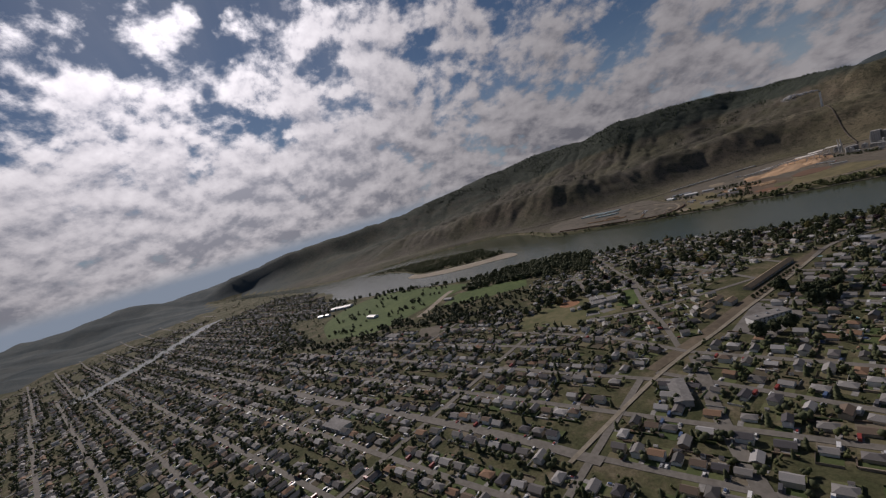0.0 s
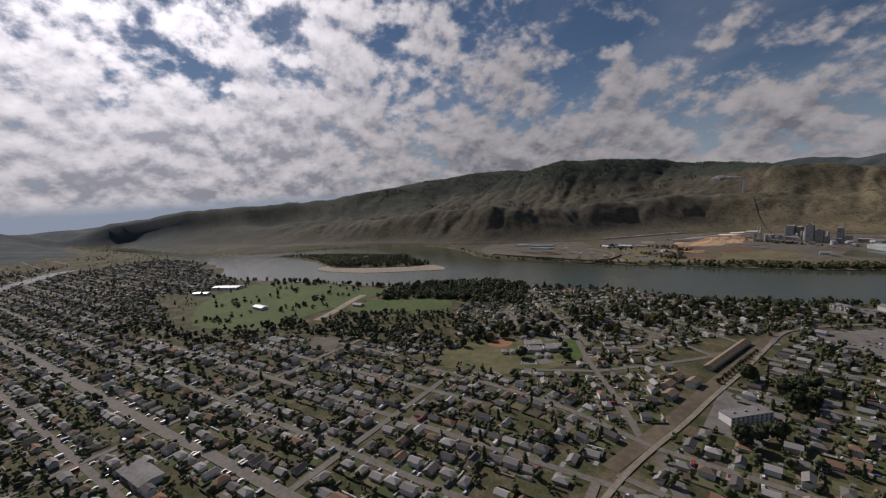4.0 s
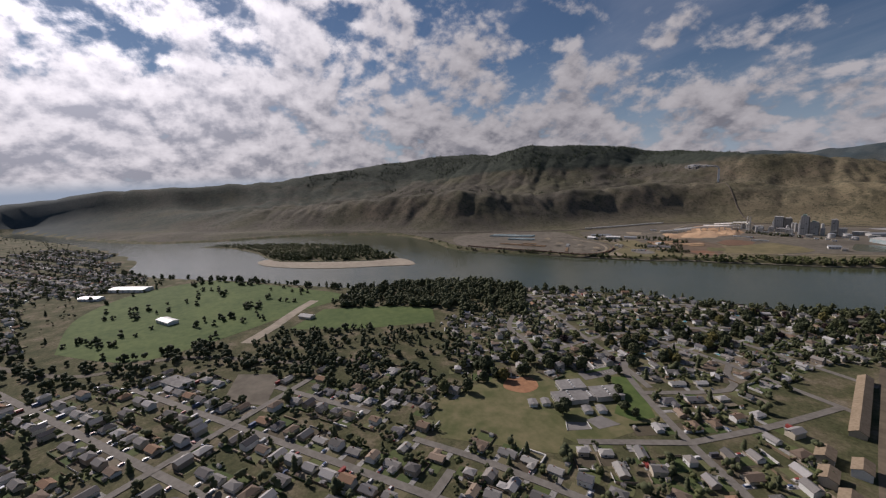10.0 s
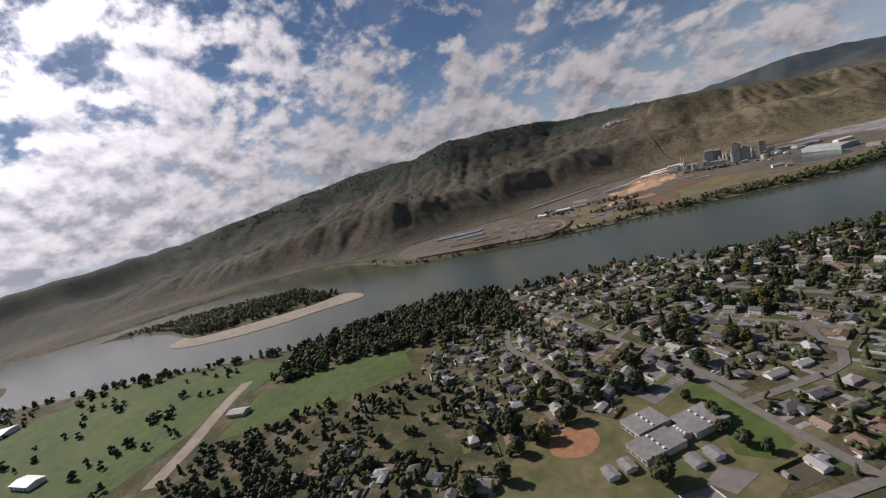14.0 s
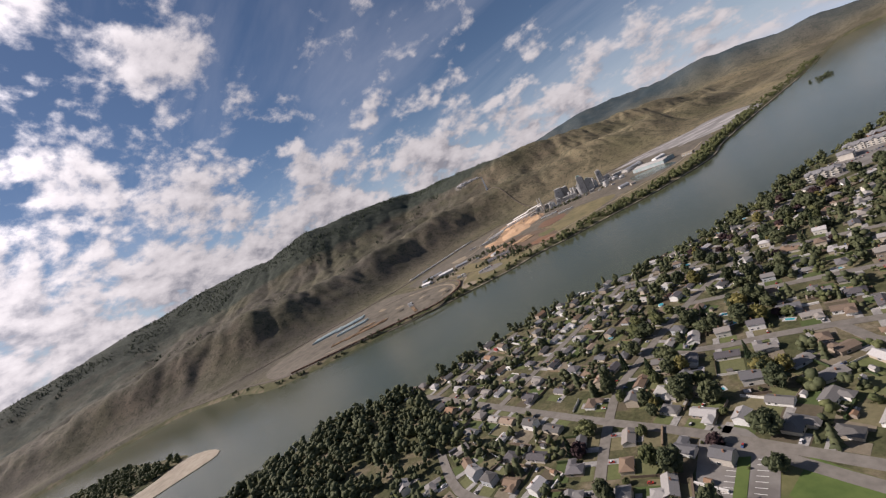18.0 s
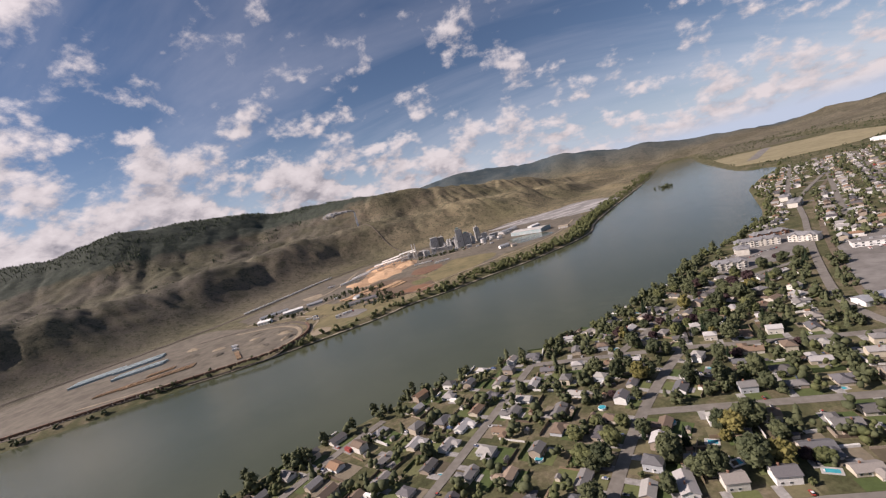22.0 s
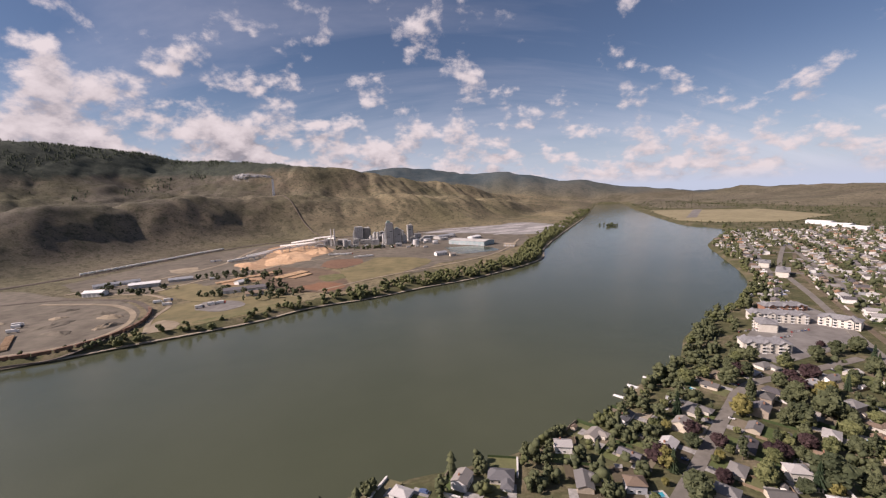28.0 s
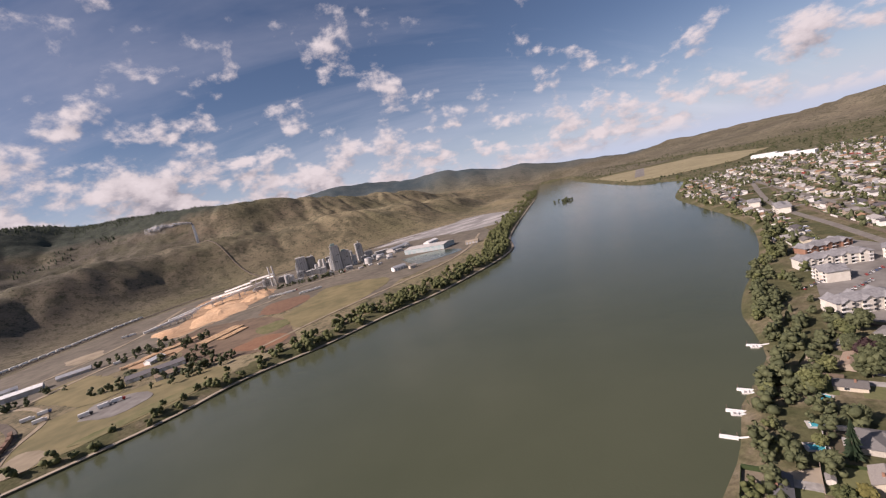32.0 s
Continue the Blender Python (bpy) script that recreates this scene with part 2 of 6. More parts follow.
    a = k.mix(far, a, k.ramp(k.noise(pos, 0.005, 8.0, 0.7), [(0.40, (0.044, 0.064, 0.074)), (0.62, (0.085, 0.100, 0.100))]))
    g = k.ramp(k.noise(pos, 0.25, 5.0, 0.7), [(0.3, (0.70, 0.70, 0.70)), (0.7, (1.25, 1.25, 1.25))])
    k.t.links.new(k.mix(1.0, a, g, "MULTIPLY"), b.inputs["Base Color"])
    return m


def river_water():
    m, k, b = material("river_water", 0.10, spec=0.5)
    pos = k.n("ShaderNodeNewGeometry").outputs["Position"]
    col = k.ramp(k.noise(pos, 0.006, 4.0, 0.6), [(0.3, (0.054, 0.063, 0.037)), (0.7, (0.070, 0.078, 0.048))])
    k.t.links.new(col, b.inputs["Base Color"])
    b.inputs["IOR"].default_value = 1.33
    h = k.math("ADD", k.noise(pos, 0.9, 3.0, 0.6), k.math("MULTIPLY", k.noise(pos, 0.05, 4.0, 0.6), 2.0))
    k.t.links.new(k.n("ShaderNodeBump", {"Strength": 0.16, "Distance": 0.5, "Height": h}).outputs[0], b.inputs["Normal"])
    return m


M = {
    "town": town_ground(), "hill": hill_ground(), "water": river_water(),
    "asphalt": coat("asphalt", (0.135, 0.124, 0.108), (0.195, 0.180, 0.158), 0.25, 0.9),
    "lot": coat("lot_paving", (0.13, 0.12, 0.11), (0.21, 0.20, 0.185), 0.12, 0.9),
    "lawn": coat("lawn", (0.050, 0.084, 0.020), (0.092, 0.128, 0.036), 0.12, 0.95, coarse=0.012),
    "dry_lawn": coat("dry_lawn", (0.082, 0.092, 0.034), (0.165, 0.145, 0.074), 0.1, 0.95, coarse=0.015),
    "sand": coat("sand", (0.235, 0.20, 0.155), (0.345, 0.30, 0.235), 0.1, 0.95, coarse=0.02),
    "soil": coat("soil", (0.092, 0.066, 0.046), (0.165, 0.118, 0.080), 0.08, 0.95, coarse=0.012),
    "gravel": coat("yard_gravel", (0.090, 0.078, 0.060), (0.155, 0.136, 0.106), 0.08, 0.95, coarse=0.01),
    "chips": coat("wood_chips", (0.42, 0.26, 0.15), (0.58, 0.40, 0.25), 0.3, 0.95, bump=0.4, coarse=0.03),
    "ash": coat("grey_lime", (0.22, 0.21, 0.20), (0.40, 0.385, 0.37), 0.05, 0.95, coarse=0.01),
    "redsoil": coat("infield_clay", (0.26, 0.13, 0.07), (0.36, 0.19, 0.10), 0.3, 0.95),
    "wall": palette("house_wall", [(0.55, 0.53, 0.48), (0.62, 0.62, 0.60), (0.38, 0.33, 0.26), (0.45, 0.42, 0.37), (0.70, 0.69, 0.66), (0.30, 0.25, 0.20), (0.50, 0.45, 0.36), (0.40, 0.42, 0.44)]),
    "roof": palette("shingle_roof", [(0.24, 0.22, 0.20), (0.31, 0.30, 0.28), (0.26, 0.20, 0.15), (0.11, 0.105, 0.10), (0.20, 0.19, 0.18), (0.085, 0.08, 0.085), (0.16, 0.12, 0.09), (0.28, 0.27, 0.26), (0.13, 0.125, 0.13), (0.19, 0.135, 0.095), (0.18, 0.175, 0.17), (0.15, 0.145, 0.14), (0.34, 0.33, 0.32), (0.42, 0.41, 0.40), (0.12, 0.12, 0.125)], 0.9, 3.0),
    "wall_stuff": palette("far_house_wall", [(0.55, 0.53, 0.48), (0.62, 0.62, 0.60), (0.38, 0.33, 0.26), (0.70, 0.69, 0.66), (0.30, 0.25, 0.20), (0.50, 0.45, 0.36)], island=True),
    "roof_stuff": palette("far_shingle_roof", [(0.11, 0.105, 0.10), (0.20, 0.19, 0.18), (0.085, 0.08, 0.085), (0.16, 0.12, 0.09), (0.30, 0.29, 0.28), (0.24, 0.15, 0.095), (0.26, 0.25, 0.24), (0.22, 0.21, 0.20), (0.15, 0.14, 0.135), (0.36, 0.35, 0.34)], 0.9, island=True),
    "lots": palette("garden_plots", [(0.075, 0.095, 0.034), (0.10, 0.115, 0.045), (0.14, 0.125, 0.07), (0.06, 0.085, 0.028), (0.17, 0.145, 0.105), (0.115, 0.12, 0.055), (0.09, 0.075, 0.05)], 0.95, 0.6, island=True),
    "fence": palette("garden_fence", [(0.20, 0.15, 0.10), (0.28, 0.23, 0.18), (0.13, 0.10, 0.075), (0.55, 0.54, 0.51), (0.035, 0.055, 0.02), (0.04, 0.06, 0.022)], 0.9, 1.0, island=True),
    "glass": coat("window_glass", (0.03, 0.035, 0.04), (0.05, 0.055, 0.06), 1.0, 0.08),
    "white": coat("white_paint", (0.66, 0.66, 0.64), (0.78, 0.78, 0.76), 0.5, 0.5),
    "trim": coat("white_trim", (0.62, 0.62, 0.60), (0.72, 0.72, 0.70), 2.0, 0.6),
    "brick": coat("chimney_brick", (0.22, 0.12, 0.08), (0.30, 0.17, 0.12), 3.0, 0.9),
    "concrete": coat("concrete", (0.34, 0.33, 0.31), (0.46, 0.45, 0.43), 0.15, 0.9),
    "drive": coat("driveway", (0.20, 0.19, 0.18), (0.34, 0.33, 0.31), 0.5, 0.9, vary=0.25),
    "leaf": leaf("leaf_green", (0.060, 0.072, 0.030), (0.128, 0.136, 0.058)),
    "leaf_dark": leaf("leaf_dark", (0.042, 0.053, 0.028), (0.090, 0.100, 0.050)),
    "leaf_purple": leaf("leaf_purple", (0.030, 0.018, 0.020), (0.055, 0.034, 0.034)),
    "leaf_gold": leaf("leaf_gold", (0.105, 0.098, 0.032), (0.175, 0.155, 0.055)),
    "needle": leaf("needle", (0.016, 0.030, 0.016), (0.042, 0.060, 0.030)),
    "bark": coat("bark", (0.07, 0.055, 0.04), (0.13, 0.105, 0.08), 4.0, 0.95),
    "pool": coat("pool_water", (0.035, 0.26, 0.34), (0.05, 0.34, 0.40), 0.5, 0.08),
    "steel": coat("galvanised_steel", (0.36, 0.37, 0.38), (0.50, 0.51, 0.52), 0.2, 0.5, 0.5),
    "rust": coat("rusty_steel", (0.12, 0.07, 0.05), (0.20, 0.12, 0.08), 0.5, 0.8),
    "tyre": coat("tyre", (0.02, 0.02, 0.02), (0.03, 0.03, 0.03), 5.0, 0.9),
    "car": palette("car_paint", [(0.6, 0.6, 0.6), (0.05, 0.05, 0.055), (0.25, 0.26, 0.27), (0.35, 0.04, 0.03), (0.06, 0.10, 0.22), (0.7, 0.7, 0.68), (0.12, 0.12, 0.12)], 0.3),
    "log": coat("log_wood", (0.26, 0.17, 0.10), (0.42, 0.30, 0.19), 0.5, 0.95),
    "ballast": coat("rail_ballast", (0.075, 0.062, 0.050), (0.125, 0.105, 0.085), 0.2, 0.95),
    "smoke": None,
}


# ---- plan ----
NORTH_BANK = [(-2700, -1560), (-1700, -970), (-1160, -745), (-870, -712), (-590, -470), (-405, -315), (-348, -195), (-285, -95), (-200, -62), (-135, 0), (-50, 66),
              (25, 92), (66, 115), (100, 140), (124, 166), (165, 195), (195, 245), (235, 285), (290, 332), (352, 400), (402, 475), (480, 660), (535, 780), (650, 920),
              (710, 990), (745, 1090), (715, 1200), (790, 1520), (950, 2090), (1250, 3000)]
SOUTH_BANK = [(-2700, -1400), (-1700, -850), (-1440, -560), (-1340, -250), (-1110, 50), (-860, 96), (-650, 75), (-440, 192), (-360, 228), (-293, 273), (-215, 328),
              (-165, 380), (-100, 418), (-40, 466), (46, 528), (162, 663), (210, 830), (330, 1130), (545, 1640), (740, 2150), (1050, 3000)]
FOOT = [(-2300, -1000, 10), (-1640, -420, 8), (-1390, -60, 8), (-1130, 110, 9), (-960, 220, 10), (-830, 410, 10), (-775, 650, 11), (-690, 950, 13), (-550, 1170, 15), (-230, 1310, 14),
        (140, 1460, 12), (400, 1900, 10), (650, 2350, 8)]
BROW = [(-2500, -500, 80), (-1800, -120, 105), (-1372, 190, 150), (-1138, 400, 152), (-1060, 650, 138), (-960, 900, 140), (-830, 1250, 148), (-691, 1498, 160), (-450, 1600, 150),
        (-150, 1720, 128), (220, 1950, 85), (520, 2350, 45)]
RIDGE = [(-2950, -1500, 170), (-2950, -700, 218), (-2850, -100, 235), (-2560, 700, 335), (-2320, 1100, 376), (-1960, 1210, 352), (-1730, 1350, 396), (-1560, 1650, 388),
         (-1344, 1950, 350), (-1000, 1860, 320), (-650, 1730, 280), (-408, 1900, 252), (-110, 2150, 202), (347, 2550, 118), (772, 2850, 34)]
BACK = [(-3600, 1200, 330), (-3200, 2100, 280), (-1800, 2900, 240), (-600, 3000, 190)]
FAR_RANGE = [(-1500, 3700, 330), (-800, 3750, 345), (-200, 3790, 350), (300, 3700, 280), (633, 3544, 238), (1050, 3480, 200), (1403, 3432, 140), (1900, 3300, 70), (2500, 2900, 90),
             (2500, 2300, 70), (2400, 1800, 130), (2800, 1000, 200), (2700, -300, 220), (2300, -1700, 210), (800, -3100, 200), (-1200, -3300, 170), (-2521, -2832, 154), (-2850, -2200, 165)]
PLAIN = [(-1500, -1500, 5), (-900, -1900, 5), (0, -2000, 5), (1000, -1600, 5), (1500, -600, 5), (1500, 400, 5), (1500, 1200, 5), (1450, 2000, 5), (1500, 2600, 6)]


def along(line, step):
    """Points at even steps along a polyline of any dimension."""
    p = np.array(line, float)
    out = [p[:1]]
    for a, b in zip(p[:-1], p[1:]):
        n = max(1, int(np.linalg.norm((b - a)[:2]) / step))
        out.append(a + (b - a) * (np.arange(1, n + 1) / n)[:, None])
    return np.concatenate(out)


def smooth_line(line, step):
    """A rounded polyline through the corners (Catmull-Rom), at roughly even steps."""
    p = np.array([line[0], *line, line[-1]], float)
    out = []
    for i in range(1, len(p) - 2):
        a, b, c, d = p[i - 1:i + 3]
        n = max(1, int(np.linalg.norm((c - b)[:2]) / step))
        for s in np.arange(n) / n:
            out.append(0.5 * (2 * b + (c - a) * s + (2 * a - 5 * b + 4 * c - d) * s * s + (3 * b - a - 3 * c + d) * s ** 3))
    out.append(p[-1])
    return np.array(out)


def from_line(xy, line):
    """Distance of points from a polyline."""
    p = np.asarray(line, float)[:, :2]
    best = np.full(len(xy), 1e9)
    for a, b in zip(p[:-1], p[1:]):
        d = b - a
        s = np.clip(((xy - a) @ d) / max(d @ d, 1e-9), 0, 1)
        best = np.minimum(best, np.hypot(*(xy - a - s[:, None] * d).T))
    return best


def inside(xy, poly):
    """Which points lie in a polygon."""
    p = np.asarray(poly, float)[:, :2]
    x, y = xy[:, 0], xy[:, 1]
    hit = np.zeros(len(xy), bool)
    for (x1, y1), (x2, y2) in zip(p, np.roll(p, -1, 0)):
        if y1 != y2:
            hit ^= ((y1 > y) != (y2 > y)) & (x < (x2 - x1) * (y - y1) / (y2 - y1) + x1)
    return hit


BANK_N, BANK_S = smooth_line(NORTH_BANK, 25), smooth_line(SOUTH_BANK, 25)
RIVER = np.concatenate([BANK_N, BANK_S[::-1]])
SOUTHLAND = np.concatenate([BANK_S, [(1050, 4500), (-4500, 4500), (-4500, -1400)]])
ISLAND = smooth_line([(-1300, -585), (-1180, -480), (-1010, -420), (-830, -390), (-740, -290), (-640, -135), (-670, -105), (-780, -112), (-900, -120), (-1080, -250), (-1230, -430), (-1300, -585)], 20)
LINES = [np.array([(*p, 4) for p in NORTH_BANK], float), np.array([(*p, 4) for p in SOUTH_BANK], float)] + [np.array(l, float) for l in (FOOT, BROW, RIDGE, BACK, FAR_RANGE, PLAIN)]


YARD = np.array([(-1110, 60), (-860, 100), (-650, 80), (-440, 195), (-293, 276), (-165, 384), (-40, 470), (46, 532), (162, 668), (210, 835), (330, 1135), (545, 1645), (400, 1780), (180, 1410), (-230, 1270),
                 (-520, 1130), (-640, 930), (-735, 650), (-800, 420), (-940, 210)], float)


def fbm(x, y, size, octaves, seed=0.0):
    """Sums of rotated sine waves with uneven phases: cheap smooth relief."""
    rng = np.random.RandomState(int(seed * 10) + 7)
    h, amp, norm = np.zeros_like(x), 1.0, 0.0
    for o in range(octaves):
        for _ in range(5):
            a, ph = rng.uniform(0, 2 * np.pi, 2)
            f = 2 * np.pi / (size * rng.uniform(0.7, 1.4))
            h += amp * np.sin(f * (x * np.cos(a) + y * np.sin(a)) + ph + 1.3 * np.sin(f * 0.6 * (y * np.cos(a) - x * np.sin(a)) + ph * 2))
        norm += amp * 2.2
        size, amp = size * 0.5, amp * 0.52
    return h / norm


def pnoise(x, y, seed):
    """Gradient noise, about -1 to 1."""
    xi, yi = np.floor(x).astype(np.int64), np.floor(y).astype(np.int64)
    fx, fy = x - xi, y - yi
    sx, sy = (f * f * f * (f * (f * 6 - 15) + 10) for f in (fx, fy))

    def corner(a, b):
        h = ((xi + a) * 374761393 + (yi + b) * 668265263 + seed * 974634777) & 0xFFFFFFFF
        h = ((h ^ (h >> 13)) * 1274126177) & 0xFFFFFFFF
        w = ((h ^ (h >> 16)) & 0xFFFF) * (2 * np.pi / 65536)
        return np.cos(w) * (fx - a) + np.sin(w) * (fy - b)

    low, top = (corner(0, j) + sx * (corner(1, j) - corner(0, j)) for j in (0, 1))
    return 1.5 * (low + sy * (top - low))


def slope_way(x, y):
    """Coordinates of the slopes: along the foot of the hills, and away from it."""
    fp = smooth_line([q[:2] for q in FOOT], 70)
    fs = np.r_[0, np.cumsum(np.hypot(*np.diff(fp, axis=0).T))]
    num, den, dist = np.zeros(len(x)), np.zeros(len(x)), np.full(len(x), 1e9)
    for (px, py), q in zip(fp, fs):
        d2 = (x - px) ** 2 + (y - py) ** 2
        wt = (d2 + 3000.0) ** -2.5
        num, den, dist = num + wt * q, den + wt, np.minimum(dist, d2)
    u = num / den + 85 * pnoise(x / 300, y / 300, 11) + 30 * pnoise(x / 95, y / 95, 12)
    return u, np.sqrt(dist)


def gully(u, v, wide, tall, seed):
    """Sharp-bottomed channels down the slope: 1 in the bed, 0 on the spurs."""
    return np.clip(1 - np.abs(pnoise(u / wide, v / tall, seed)) * 2.8, 0, 1) ** 1.4


def height(x, y):
    """Height of the land at points."""
    x, y = np.asarray(x, float), np.asarray(y, float)
    xy = np.stack([x, y], -1)
    z = np.zeros(len(x))
    top, under = np.zeros(len(x)), np.zeros(len(x))
    for line in LINES:
        best, level, share = np.full(len(x), 1e12), np.zeros(len(x)), np.zeros(len(x))
        for a, b in zip(line[:-1], line[1:]):
            d = (b - a)[:2]
            s = np.clip(((xy - a[:2]) @ d) / (d @ d), 0, 1)
            d2 = ((xy - a[:2] - s[:, None] * d) ** 2).sum(-1)
            soft = (d2 + 900.0) ** -3
            level, share = level + soft * (a[2] + s * (b[2] - a[2])), share + soft
            best = np.minimum(best, d2)
        wt = (best + 200.0) ** -0.85
        top += wt * level / share
        under += wt
    z = top / under
    south = inside(xy, SOUTHLAND)
    yard = np.clip(from_line(xy, YARD) / 70, 0, 1)
    yard = np.where(inside(xy, YARD), 0.0, yard * yard * (3 - 2 * yard))
    rough = np.clip((z - 9) / 80, 0, 1)
    # spurs and gullies run down the slopes, across the line of the foot
    u, v = slope_way(x, y)
    face = rough * (1 - 0.55 * np.clip((z - 190) / 110, 0, 1)) * np.clip((3300 - y) / 900, 0.15, 1)
    z = z + face * (15 * fbm(x, y, 800, 2, 2.0) - 10 * gully(u, v, 430, 1500, 1) - 7.5 * gully(u, v, 170, 620, 2) - 5.5 * gully(u, v, 80, 260, 3) + 6 * pnoise(x / 120, y / 120, 4) + 4.5 * pnoise(x / 46, y / 46, 5) + 1.6 * pnoise(x / 24, y / 24, 6)) + 30 * np.clip((y - 2900) / 500, 0, 1) * fbm(x, y, 900, 4, 6.0)
    z = np.where(south, 6 + (z - 6) * yard, z)
    z = np.where(south, z, z + rough * (16 * fbm(x, y, 420, 3, 7.0) - 16 * gully(x, y, 300, 300, 8) + 5 * pnoise(x / 60, y / 60, 9)))
    flat = np.clip((np.hypot(x - 200, y + 100) - 2000) / 600, 0, 1)
    z = np.where(south, z, 4 + (z - 4) * flat * flat * (3 - 2 * flat))
    wet = inside(xy, RIVER)
    shore = np.minimum(from_line(xy, BANK_N), from_line(xy, BANK_S))
    bank = np.clip(np.where(wet, -shore, shore) * 0.42, -3.0, 6.0)
    near_bank = shore < 28
    z = np.where(wet, bank, np.where(near_bank, np.minimum(bank, z), z))
    isl, di = inside(xy, ISLAND), from_line(xy, ISLAND)
    return np.where(isl, np.maximum(z, np.clip(di * 0.09, 0, 2.6)), np.where(di < 30, np.maximum(z, -di * 0.1), z))


def mesh_of(name, verts, faces, mats=(), smooth=False, index=None):
    me = bpy.data.meshes.new(name)
    me.from_pydata([tuple(v) for v in np.asarray(verts, float).tolist()] if isinstance(verts, np.ndarray) else verts, [], faces.tolist() if isinstance(faces, np.ndarray) else faces)
    for m in mats:
        me.materials.append(m)
    if index is not None:
        me.polygons.foreach_set("material_index", np.asarray(index, np.int32))
    if smooth:
        me.polygons.foreach_set("use_smooth", np.ones(len(me.polygons), bool))
    me.update()
    return me


def axis_steps(lo, a, b, hi, step):
    """Grid lines: even inside a..b, growing outside."""
    mid = list(np.arange(a, b + 0.1, step))
    out, s = [], step
    v = a
    while v > lo:
        s *= 1.06
        v -= s
        out.append(v)
    left = out[::-1]
    out, s, v = [], step, mid[-1]
    while v < hi:
        s *= 1.06
        v += s
        out.append(v)
    return np.array(left + mid + out)


def build_ground():
    gx, gy = axis_steps(-3700, -1900, 500, 3000, 9.5), axis_steps(-3400, -300, 2250, 3900, 9.5)
    X, Y = np.meshgrid(gx, gy)
    z = height(X.ravel(), Y.ravel())
    n, m = len(gy), len(gx)
    i = (np.arange(n - 1)[:, None] * m + np.arange(m - 1)).ravel()
    faces = np.stack([i, i + 1, i + m + 1, i + m], -1)
    verts = np.stack([X.ravel(), Y.ravel(), z], -1)
    c = verts[faces].mean(1)
    south = inside(c[:, :2], SOUTHLAND)
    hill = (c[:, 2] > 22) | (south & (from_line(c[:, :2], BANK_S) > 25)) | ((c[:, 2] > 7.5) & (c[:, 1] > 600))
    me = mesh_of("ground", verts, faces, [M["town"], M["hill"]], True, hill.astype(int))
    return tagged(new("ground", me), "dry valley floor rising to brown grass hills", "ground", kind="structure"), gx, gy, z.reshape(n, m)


ground, GRID_X, GRID_Y, GRID_Z = build_ground()


def land(x, y):
    """Height of the built ground at points."""
    x, y = np.asarray(x, float), np.asarray(y, float)
    i = np.clip(np.searchsorted(GRID_X, x) - 1, 0, len(GRID_X) - 2)
    j = np.clip(np.searchsorted(GRID_Y, y) - 1, 0, len(GRID_Y) - 2)
    a = (x - GRID_X[i]) / (GRID_X[i + 1] - GRID_X[i])
    b = (y - GRID_Y[j]) / (GRID_Y[j + 1] - GRID_Y[j])
    return (1 - b) * ((1 - a) * GRID_Z[j, i] + a * GRID_Z[j, i + 1]) + b * ((1 - a) * GRID_Z[j + 1, i] + a * GRID_Z[j + 1, i + 1])



tagged(new("river", mesh_of("river", [(-3600, -3300, 0), (3000, -3300, 0), (3000, 3850, 0), (-3600, 3850, 0)], [(0, 1, 2, 3)], [M["water"]])),
       "wide grey-green river with a smooth surface", "river", kind="structure")


def sheet(name, poly, mat, z, label, category, kind="structure"):
    """A flat area laid on the ground: a polygon with a small edge depth."""
    p = np.asarray(poly, float)[:, :2]
    n = len(p)
    verts = [(x, y, z) for x, y in p] + [(x, y, z - 0.6) for x, y in p]
    faces = [tuple(range(n))] + [(i, n + i, n + (i + 1) % n, (i + 1) % n) for i in range(n)]
    bm = bmesh.new()
    bm.from_mesh(mesh_of("t", verts, faces))
    bmesh.ops.triangulate(bm, faces=[f for f in bm.faces if len(f.verts) > 4])
    bmesh.ops.recalc_face_normals(bm, faces=bm.faces)
    me = bpy.data.meshes.new(name)
    bm.to_mesh(me)
    me.materials.append(mat)
    return tagged(new(name, me), label, category, kind=kind)


def ribbon(name, line, width, mat, label, category, lift=0.25, step=12, ends=None):
    """A strip along a line that follows the land, with a kerb-deep edge."""
    p = smooth_line(line, step)
    d = np.gradient(p, axis=0)
    nrm = np.stack([-d[:, 1], d[:, 0]], -1) / np.hypot(*d.T)[:, None]
    l, r = p + nrm * width / 2, p - nrm * width / 2
    z = land(p[:, 0], p[:, 1]) + lift
    k = len(p)
    verts = np.concatenate([np.c_[l, z], np.c_[r, z], np.c_[l, z - 0.6], np.c_[r, z - 0.6]])
    i = np.arange(k - 1)
    faces = np.concatenate([np.stack([i + k, i + k + 1, i + 1, i], -1), np.stack([i, i + 1, i + 2 * k + 1, i + 2 * k], -1), np.stack([i + 3 * k, i + 3 * k + 1, i + k + 1, i + k], -1)])
    return tagged(new(name, mesh_of(name, verts, faces, [mat])), label, category, kind="structure")


